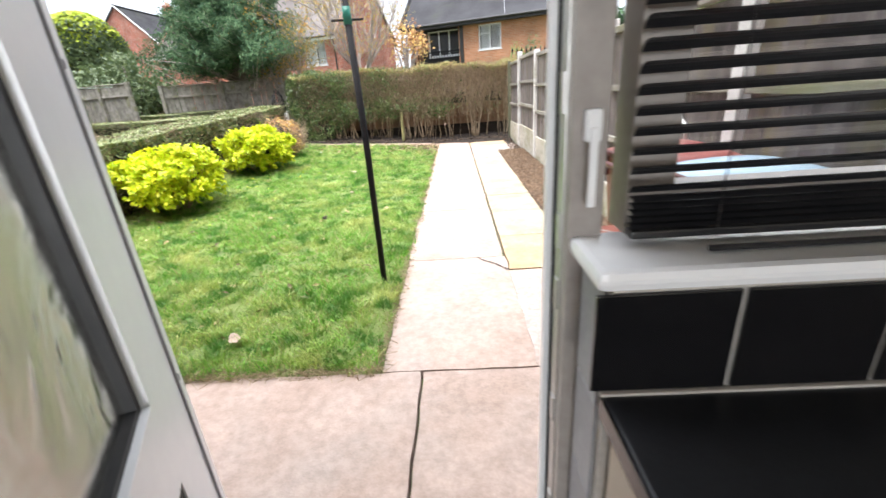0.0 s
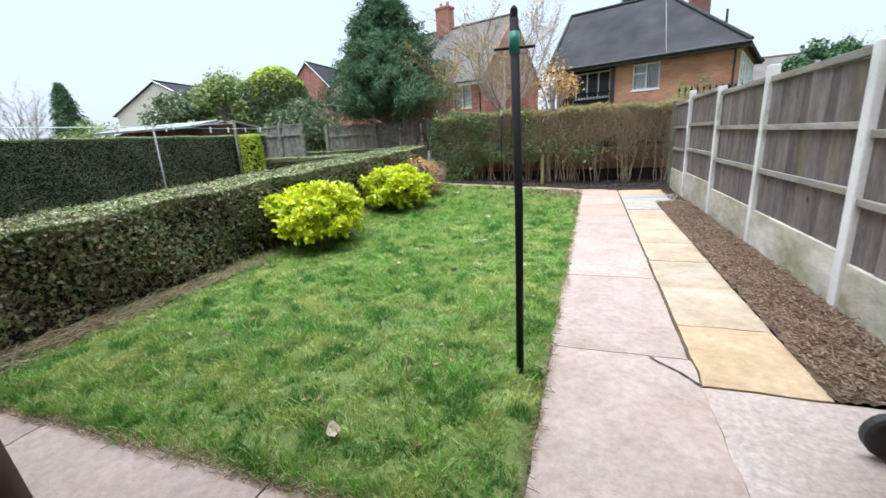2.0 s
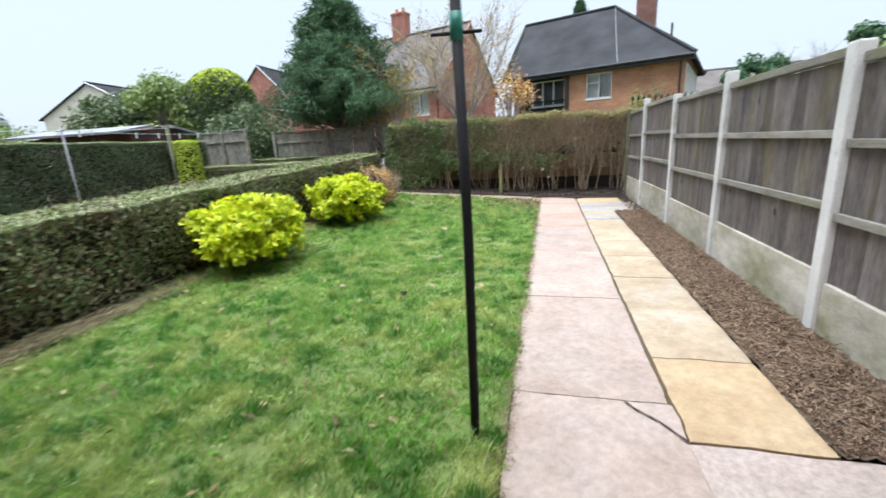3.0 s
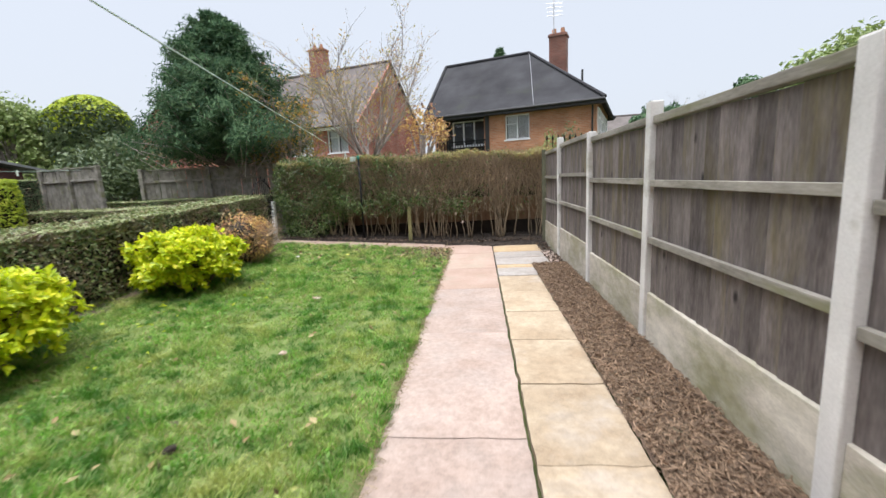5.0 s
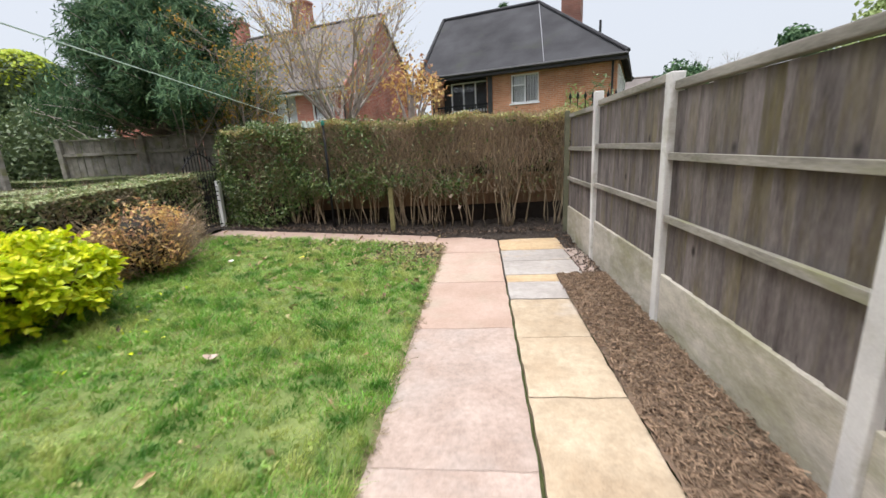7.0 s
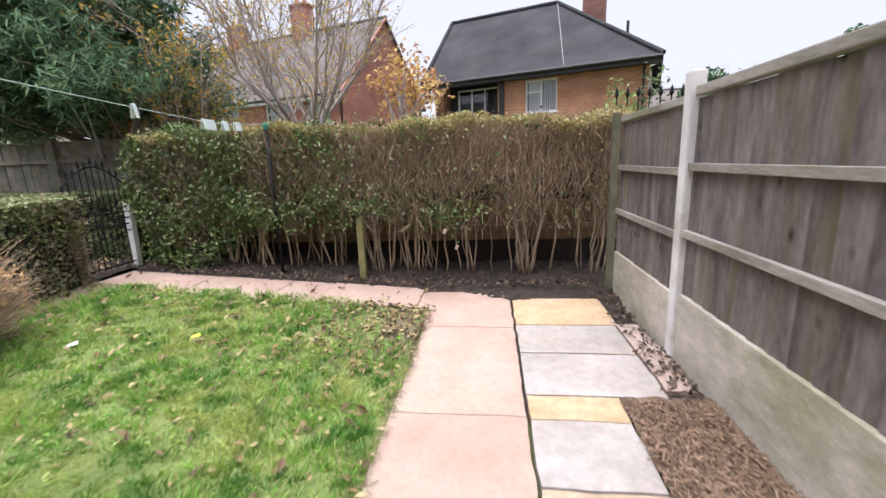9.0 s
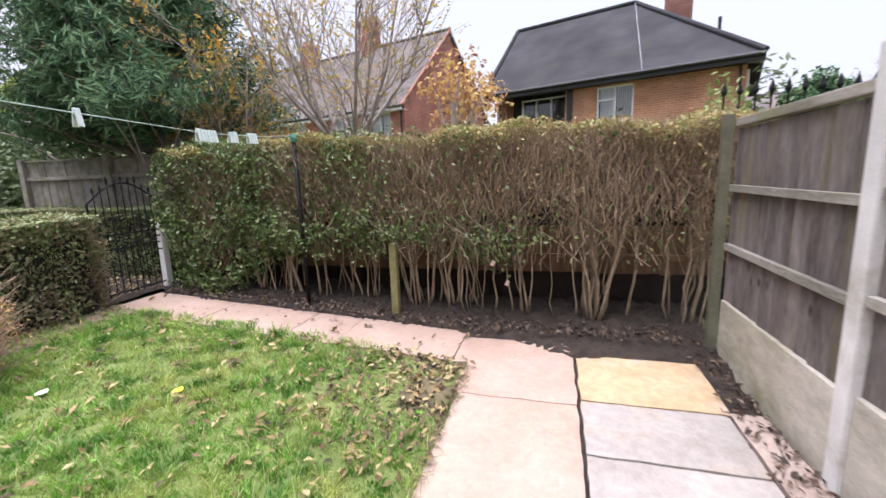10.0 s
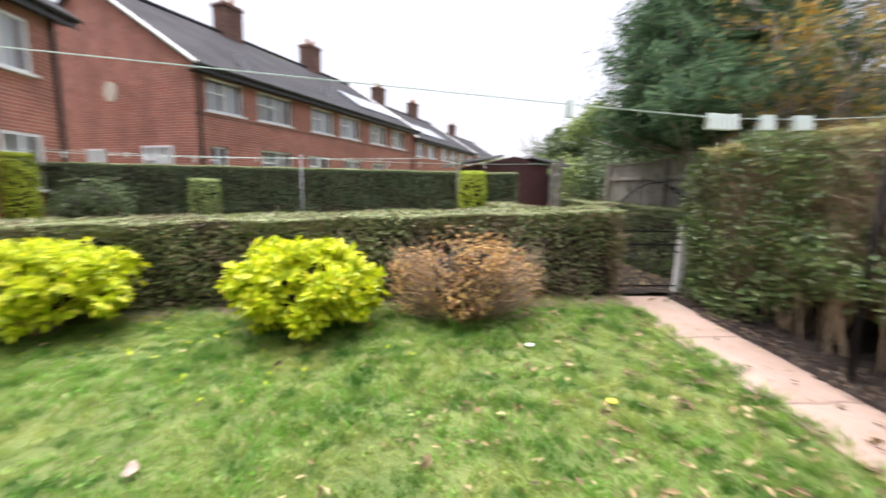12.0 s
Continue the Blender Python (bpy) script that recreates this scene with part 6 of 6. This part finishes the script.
part("gable_plaque", tube([(-0.03, 3.57, 4.12), (0.01, 3.57, 4.12)], 0.30, 20), PLASTER, tc1, "pale oval plaque")
terrace((-28.2, 10.4), (-0.895, 0.445), 13.0, "red brick terrace further along the row", TW, [3.0, 9.0], solar=(3.0, 0, 4))
terrace((-45.0, 17.5), (-0.895, 0.445), 13.0, "distant red brick terrace in the mist", TW, [4.0], None)
house_block("far_house", (-27.2, 45, 0), 90, 12, 8, 6.6, 10.8, "distant red brick house with its gable end forward", BRICK, SLATE, [(1.2, 2.6, 3.2, 4.4), (5.5, 7.0, 3.2, 4.4)], chimneys=[(8.5, 4, 10.0, 12.2, 0.45)], verge=WHITEWOOD)
house_block("far_house", (-33.0, 32, 0), 97, 9, 10, 5.4, 8.0, "distant cream rendered house with a dark roof", PLASTER, SLATE, [(1.2, 2.6, 3.2, 4.4)], verge=WHITEWOOD)
house_block("far_house", (11.0, 40, 0), -6, 18, 8, 4.1, 6.2, "distant low house beyond the fence", BRICK, BROWNTILE, [(2.0, 3.4, 0.8, 2.0)])

# ---- grass, litter and stones ----
def grass_blades():
    """Blades gathered in leaning tufts of many heights, thinner over bare and trampled ground."""
    m = 15000
    ty = 3.20 + 9.3 * rng.beta(1.0, 1.12, m)
    tx = rng.uniform(-4.3, -0.33, m)
    lush = 0.5 + 0.5 * np.sin(tx * 3.1 + 1.7 * np.sin(ty * 1.3)) * np.sin(ty * 2.3 + 1.3 * np.sin(tx * 2.1))
    th = rng.gamma(3.0, 0.0105, m) * (0.55 + 0.8 * lush) + 0.014
    tr = rng.uniform(0.03, 0.075, m)
    tl = rng.uniform(0, 2 * math.pi, m)
    k = 23
    n = m * k
    x, y = np.repeat(tx, k), np.repeat(ty, k)
    a = rng.uniform(0, 2 * math.pi, n)
    d = np.sqrt(rng.uniform(size=n)) * np.repeat(tr, k)
    x, y = x + np.cos(a) * d, y + np.sin(a) * d
    ragged = 0.04 * np.sin(y * 5.3) + 0.03 * np.sin(y * 13.7) + 0.02 * np.sin(y * 31.0)
    front = 3.21 + 0.03 * np.sin(x * 6.1) + 0.02 * np.sin(x * 17.0)
    fade = np.clip((y - 10.75) / 0.9, 0, 1) * np.clip((x + 1.7 + 0.2 * np.sin(y * 4.1)) / 0.9, 0, 1)
    ok = (x < -0.33 + ragged) & (y > front) & (rng.uniform(size=n) > fade * 0.93)
    ok &= rng.uniform(size=n) < 0.70 + 0.45 * np.repeat(lush, k)
    ok &= ~((x < -4.0) & (rng.uniform(size=n) < 0.7))
    h = np.repeat(th, k) * rng.uniform(0.45, 1.25, n)
    lean = h * rng.uniform(0.3, 1.5, n)
    la = np.where(rng.uniform(size=n) < 0.5, np.repeat(tl, k), a) + rng.normal(size=n) * 0.4
    x, y, h, lean, la = x[ok], y[ok], h[ok], lean[ok], la[ok]
    n = len(x)
    w = rng.uniform(0.0018, 0.0038, n)
    a = rng.uniform(0, 2 * math.pi, n)
    z = ground_z(x, y) + 0.006
    side = np.stack([np.cos(a) * w, np.sin(a) * w, 0 * w], 1)
    root = np.stack([x, y, z], 1)
    mid = root + np.stack([np.cos(la) * lean * 0.35, np.sin(la) * lean * 0.35, h * 0.65], 1)
    tip = root + np.stack([np.cos(la) * lean, np.sin(la) * lean, h], 1)
    co = np.stack([root - side, root + side, mid + side * 0.8, mid - side * 0.8, tip], 1).reshape(-1, 3)
    k = np.arange(n)[:, None] * 5
    faces = np.concatenate([k + [0, 1, 2], k + [0, 2, 3], k + [3, 2, 4]], 0)
    tagged(raw("grass", co, faces, GRASS), "short patchy green lawn grass with yellowed tufts", "grass", kind="stuff")


grass_blades()
bare = sheet("bare_patch", -1.35, -0.36, 10.9, 12.38, 0.05, BARESOIL, "trampled brown earth at the lawn corner", "soil", 0.0, 0.006, 0.0)
for v in bare.data.vertices:
    reach = min(1.0, max(0.0, (v.co.y - 10.9) / 0.9)) * min(1.0, max(0.0, (v.co.x + 1.35) / 0.7))
    v.co.z += -0.03 + 0.075 * reach * (0.7 + 0.6 * noise.noise(v.co * 3.0))


def weeds():
    """Broad-leaved lawn weeds in loose rosettes."""
    P = []
    for i in range(260):
        c = np.array([rng.uniform(-3.9, -0.5), rng.uniform(3.4, 12.0), 0])
        k = rng.integers(4, 9)
        q = c + rng.normal(size=(k, 3)) * np.array([0.035, 0.035, 0])
        q[:, 2] = ground_z(q[:, 0], q[:, 1]) + rng.uniform(0.02, 0.05, k)
        P.append(q)
    p = np.concatenate(P)
    tagged(leaves("lawn_weeds", p, 0.022, GRASS, out=np.broadcast_to(np.array([0, 0, 1.0]), p.shape), spread=0.5), "small broad-leaved weeds in the lawn", "weeds", kind="stuff")


weeds()


def litter():
    n = 820
    y = 12.42 - 3.4 * rng.beta(1, 2.2, n)
    y[:40] = rng.uniform(12.45, 13.0, 40)
    x = -0.3 - 4.0 * rng.beta(1, 1.5, n)
    p = np.stack([x, y, ground_z(x, y) + np.where(y < 12.4, 0.04, 0.012) + rng.uniform(0, 0.012, n)], 1)
    m = 2600
    q = np.stack([rng.uniform(-4.4, 1.55, m), rng.uniform(13.0, 13.9, m), np.zeros(m)], 1)
    q[:, 2] = ground_z(q[:, 0], q[:, 1]) + 0.045 + rng.uniform(0, 0.02, m)
    k = 160
    s = np.stack([rng.uniform(-4.0, -0.5, k), rng.uniform(3.5, 9.5, k), np.zeros(k)], 1)
    s[:, 2] = ground_z(s[:, 0], s[:, 1]) + 0.045
    c = 420
    f = np.stack([-0.4 - 1.0 * rng.beta(1, 1.6, c), 12.4 - 1.4 * rng.beta(1, 1.5, c), np.zeros(c)], 1)
    f[:, 2] = ground_z(f[:, 0], f[:, 1]) + 0.035 + rng.uniform(0, 0.015, c)
    d = 260
    v = np.stack([1.59 - 0.30 * rng.beta(1, 2.6, d), 10.75 + 2.35 * rng.beta(1, 1.4, d), np.zeros(d)], 1)
    v[:, 2] = ground_z(v[:, 0], v[:, 1]) + 0.012 + rng.uniform(0, 0.012, d)
    tagged(leaves("damp_leaves", np.concatenate([q, v, f[:200]]), 0.030, DARKLITTER, out=np.broadcast_to(np.array([0, -0.2, 1.0]), (len(q) + len(v) + 200, 3)), spread=0.7, flat=0.42), "dark damp leaves lying on the hedge soil", "fallen leaves", kind="stuff")
    g = 700
    w = np.stack([rng.uniform(-9.0, -4.5, g), rng.uniform(12.55, 13.5, g), np.zeros(g)], 1)
    w[:, 2] = ground_z(w[:, 0], w[:, 1]) + 0.02 + rng.uniform(0, 0.02, g)
    p = np.concatenate([p, f[200:], w, s])
    big = p[::7] + np.array([0.02, 0.03, 0.012])
    tagged(leaves("large_fallen_leaves", big, 0.046, LITTER, out=np.broadcast_to(np.array([0, 0, 1.0]), big.shape), spread=0.45, flat=0.40), "large curled brown and tan leaves on the lawn", "fallen leaves", kind="stuff")
    tagged(leaves("fallen_leaves", p, 0.036, LITTER, out=np.broadcast_to(np.array([0, 0, 1.0]), p.shape), spread=0.35, flat=0.42), "curled brown leaves fallen on lawn and soil", "fallen leaves", kind="stuff")
    g = 12000
    s = np.stack([rng.uniform(1.08, 1.60, g), rng.uniform(4.45, 10.76, g), np.full(g, 0.0)], 1)
    s[:, 2] = 0.024 + rng.uniform(0, 0.012, g)
    d = rng.normal(size=(g, 3)) * np.array([0.018, 0.018, 0.007])
    tagged(twigs("bed_debris", s - d, s + d, 0.0042, 0.002, CHIP, bend=0.2), "brown twiggy debris and stones on the gravel strip", "debris", kind="stuff")



LONE_LEAVES = ((-1.25, 3.51, 40), (-1.70, 8.71, 110), (-1.39, 7.22, 200))


def lone_leaf():
    """A broad curled leaf blade with a pointed tip."""
    bm = bmesh.new()
    rows = []
    for i in range(9):
        t = i / 8
        w = 0.034 * math.sin(math.pi * min(1, t * 0.94 + 0.04)) ** 0.8
        rows.append([bm.verts.new((w * k, -0.05 + 0.10 * t, 0.010 * k * k + 0.016 * (2 * t - 1) ** 2)) for k in (-1, -0.5, 0, 0.5, 1)])
    for p, q in zip(rows, rows[1:]):
        for k in range(4):
            bm.faces.new((p[k], p[k + 1], q[k + 1], q[k]))
    bmesh.ops.solidify(bm, geom=bm.faces[:], thickness=0.0012)
    return bm


def lawn_fringe():
    """Straw and matted roots along the cut edges of the lawn."""
    n = 2200
    k = n // 2
    a = np.stack([rng.uniform(-4.2, -0.33, k), 3.21 + rng.normal(size=k) * 0.018, np.full(k, 0.012)], 1)
    y = rng.uniform(3.2, 12.3, n - k)
    b = np.stack([-0.335 + rng.normal(size=n - k) * 0.014, y, np.full(n - k, 0.012)], 1)
    m = 900
    y = 3.15 + 3.4 * rng.beta(1, 1.7, m)
    c = np.stack([-3.98 + rng.normal(size=m) * 0.09 + 0.08 * np.clip(4.0 - y, 0, 1), y, np.full(m, 0.045) + rng.uniform(0, 0.03, m)], 1)
    e = rng.normal(size=(m, 3)) * np.array([0.05, 0.09, 0.014])
    tagged(twigs("dry_stalks", c - e, c + e, 0.0028, 0.0014, STRAW, bend=0.15), "dry straw and cut stalks along the hedge foot", "straw", kind="stuff")
    s = np.concatenate([a, b])
    d = rng.normal(size=(n, 3)) * np.array([0.03, 0.02, 0.008])
    tagged(twigs("lawn_fringe", s - d, s + d + np.array([0, 0, 0.012]), 0.002, 0.001, STRAW, bend=0.2), "dry straw along the cut lawn edge", "straw", kind="stuff")


lawn_fringe()
litter()
c = np.array([[-3.64, 6.8], [-3.5, 9.1]])[rng.integers(0, 2, 90)]
w, r = rng.uniform(0, 2 * math.pi, 90), rng.uniform(0.5, 1.25, 90)
q = np.stack([np.clip(c[:, 0] + r * np.cos(w), -3.95, -0.5), c[:, 1] + r * np.sin(w), np.zeros(90)], 1)
q[:, 2] = ground_z(q[:, 0], q[:, 1]) + 0.045
tagged(leaves("shed_lime_leaves", q, 0.034, LIME, out=np.broadcast_to(np.array([0, 0, 1.0]), q.shape), spread=0.4, flat=0.4), "yellow-green leaves dropped round the lime shrubs", "fallen leaves", kind="stuff")
for x, y, turn in LONE_LEAVES:
    ll = solid("dead_leaf", lone_leaf(), PALELEAF, "large tan dead leaf lying on the lawn", "leaf", group="tan leaves on the lawn", smooth=True)
    ll.matrix_world = pose(x, y, float(ground_z(x, y)) + 0.05, 8, -6, turn)
for nm, x, y, mt, lab in (("paper_scrap", -2.95, 11.0, PAPER, "white scrap of litter lying on the lawn"), ("yellow_leaf", -2.14, 11.29, YELLOWLEAF, "round yellow leaf lying on the lawn"), ("dark_clod", -1.45, 6.03, SOIL, "dark clod of turned soil on the lawn")):
    bm = bmesh.new()
    bmesh.ops.create_icosphere(bm, subdivisions=2, radius=0.034)
    for v in bm.verts:
        v.co.z *= 0.25 if nm != "dark_clod" else 0.7
        v.co += Vector(noise.noise_vector(v.co * 30)) * 0.012
    bmesh.ops.translate(bm, vec=(x, y, float(ground_z(x, y)) + 0.05), verts=bm.verts[:])
    solid(nm, bm, mt, lab, "litter" if nm != "dark_clod" else "soil clod")


# ---- paving, slab by slab ----
def slab(parent, x0, x1, y0, y1, mat, name="slab", gap=0.008, top=0.0, skew=None):
    """One slab with chipped, slightly uneven edges, following the ground."""
    bm = bmesh.new()
    nx, ny = max(2, int((x1 - x0) / 0.06)), max(2, int((y1 - y0) / 0.06))
    a, b, c, d = x0 + gap, x1 - gap, y0 + gap, y1 - gap
    tilt = rng.normal() * 0.002
    rows = []
    for i in range(nx + 1):
        row = []
        for j in range(ny + 1):
            x, y = a + (b - a) * i / nx, c + (d - c) * j / ny
            e = 0.013 * noise.noise(Vector((x * 6, y * 6, 3))) + 0.005 * noise.noise(Vector((x * 23, y * 23, 5)))
            f = 0.010 * noise.noise(Vector((x * 6, y * 6, 8))) + 0.005 * noise.noise(Vector((x * 23, y * 23, 11)))
            edge = i in (0, nx) or j in (0, ny)
            z = float(ground_z(x, y)) + top + tilt + 0.0025 * noise.noise(Vector((x * 3, y * 3, 0))) - (0.004 if edge else 0)
            row.append(bm.verts.new((x + (e if edge else 0), y + (f if edge else 0), z)))
        rows.append(row)
    for i in range(nx):
        for j in range(ny):
            bm.faces.new((rows[i][j], rows[i + 1][j], rows[i + 1][j + 1], rows[i][j + 1]))
    rim = [e for e in bm.edges if e.is_boundary]
    ex = bmesh.ops.extrude_edge_only(bm, edges=rim)
    for v in [g for g in ex["geom"] if isinstance(g, bmesh.types.BMVert)]:
        v.co.z -= 0.06
    ob = part(name, bm, mat, parent)
    return ob


path = tagged(new("path"), "pinkish concrete slab path up the garden", "path", kind="structure")
patio = tagged(new("pavement"), "pink concrete patio by the back door", "patio", kind="structure")
for a, b in ((-4.6, -2.9), (-2.9, -1.38), (-1.38, -0.11), (-0.11, 1.62)):
    slab(patio, a, b, 2.30, 3.22, CONCRETE, gap=0.007)
slab(patio, -0.33, 0.50, 3.22, 4.72, CONCRETE, gap=0.005)
slab(patio, 0.494, 1.62, 3.22, 4.43, PALE, gap=0.003)
for a, b in ((4.72, 6.25), (6.25, 7.84), (7.84, 9.40), (9.40, 10.60), (10.60, 11.93)):
    slab(path, -0.34, 0.485, a, b, CONCRETE if a < 9 else APRICOT, gap=0.003)
slab(path, -0.50, 0.485, 11.93, 12.95, APRICOT, gap=0.005)
for a, b in ((-1.62, -0.50), (-2.15, -1.62), (-3.2, -2.15), (-4.35, -3.2)):
    slab(path, a, b, 12.40, 13.08, APRICOT, gap=0.005)
for k, (y0, y1) in enumerate(((4.43, 5.22), (5.22, 6.04), (6.04, 6.86), (6.86, 7.65), (7.65, 8.42), (8.42, 9.22), (9.22, 10.05), (10.05, 10.57), (10.57, 10.83))):
    slab(path, 0.499, 1.08, y0, y1, GREYFLAG if k == 7 else SANDWARM if k in (0, 8) else SAND, "flagstone", gap=0.006, top=0.004)
slab(path, 0.495, 1.39, 10.83, 11.43, GREYFLAG, "flagstone", gap=0.010, top=0.003)
slab(path, 0.495, 1.39, 11.43, 12.00, GREYFLAG, "flagstone", gap=0.010)
slab(path, 0.495, 1.42, 12.00, 12.74, SANDWARM, "flagstone", gap=0.010)
slab(path, 1.40, 1.60, 10.93, 12.05, CONCRETE, "flagstone", gap=0.005)


def crack(pts, w, label):
    bm = bmesh.new()
    for i, (x, y) in enumerate(pts[:-1]):
        p, q = Vector((x, y, 0)), Vector((*pts[i + 1], 0))
        n = (q - p).normalized().cross(Vector((0, 0, 1))) * w
        k = 6
        for j in range(k):
            a, b = p.lerp(q, j / k), p.lerp(q, (j + 1) / k)
            wa, wb = n * (0.6 + 0.5 * abs(math.sin(7.1 * (i * k + j)))), n * (0.6 + 0.5 * abs(math.sin(7.1 * (i * k + j + 1))))
            z = 0.0065
            bm.faces.new([bm.verts.new(v) for v in ((a.x - wa.x, a.y - wa.y, z), (a.x + wa.x, a.y + wa.y, z), (b.x + wb.x, b.y + wb.y, z), (b.x - wb.x, b.y - wb.y, z))])
    bmesh.ops.remove_doubles(bm, verts=bm.verts[:], dist=1e-4)
    solid("crack", bm, SOIL, label, "crack", kind="structure")


crack([(0.26, 4.70), (0.31, 4.63), (0.40, 4.55), (0.49, 4.42)], 0.006, "jagged dark crack across the slab corner")
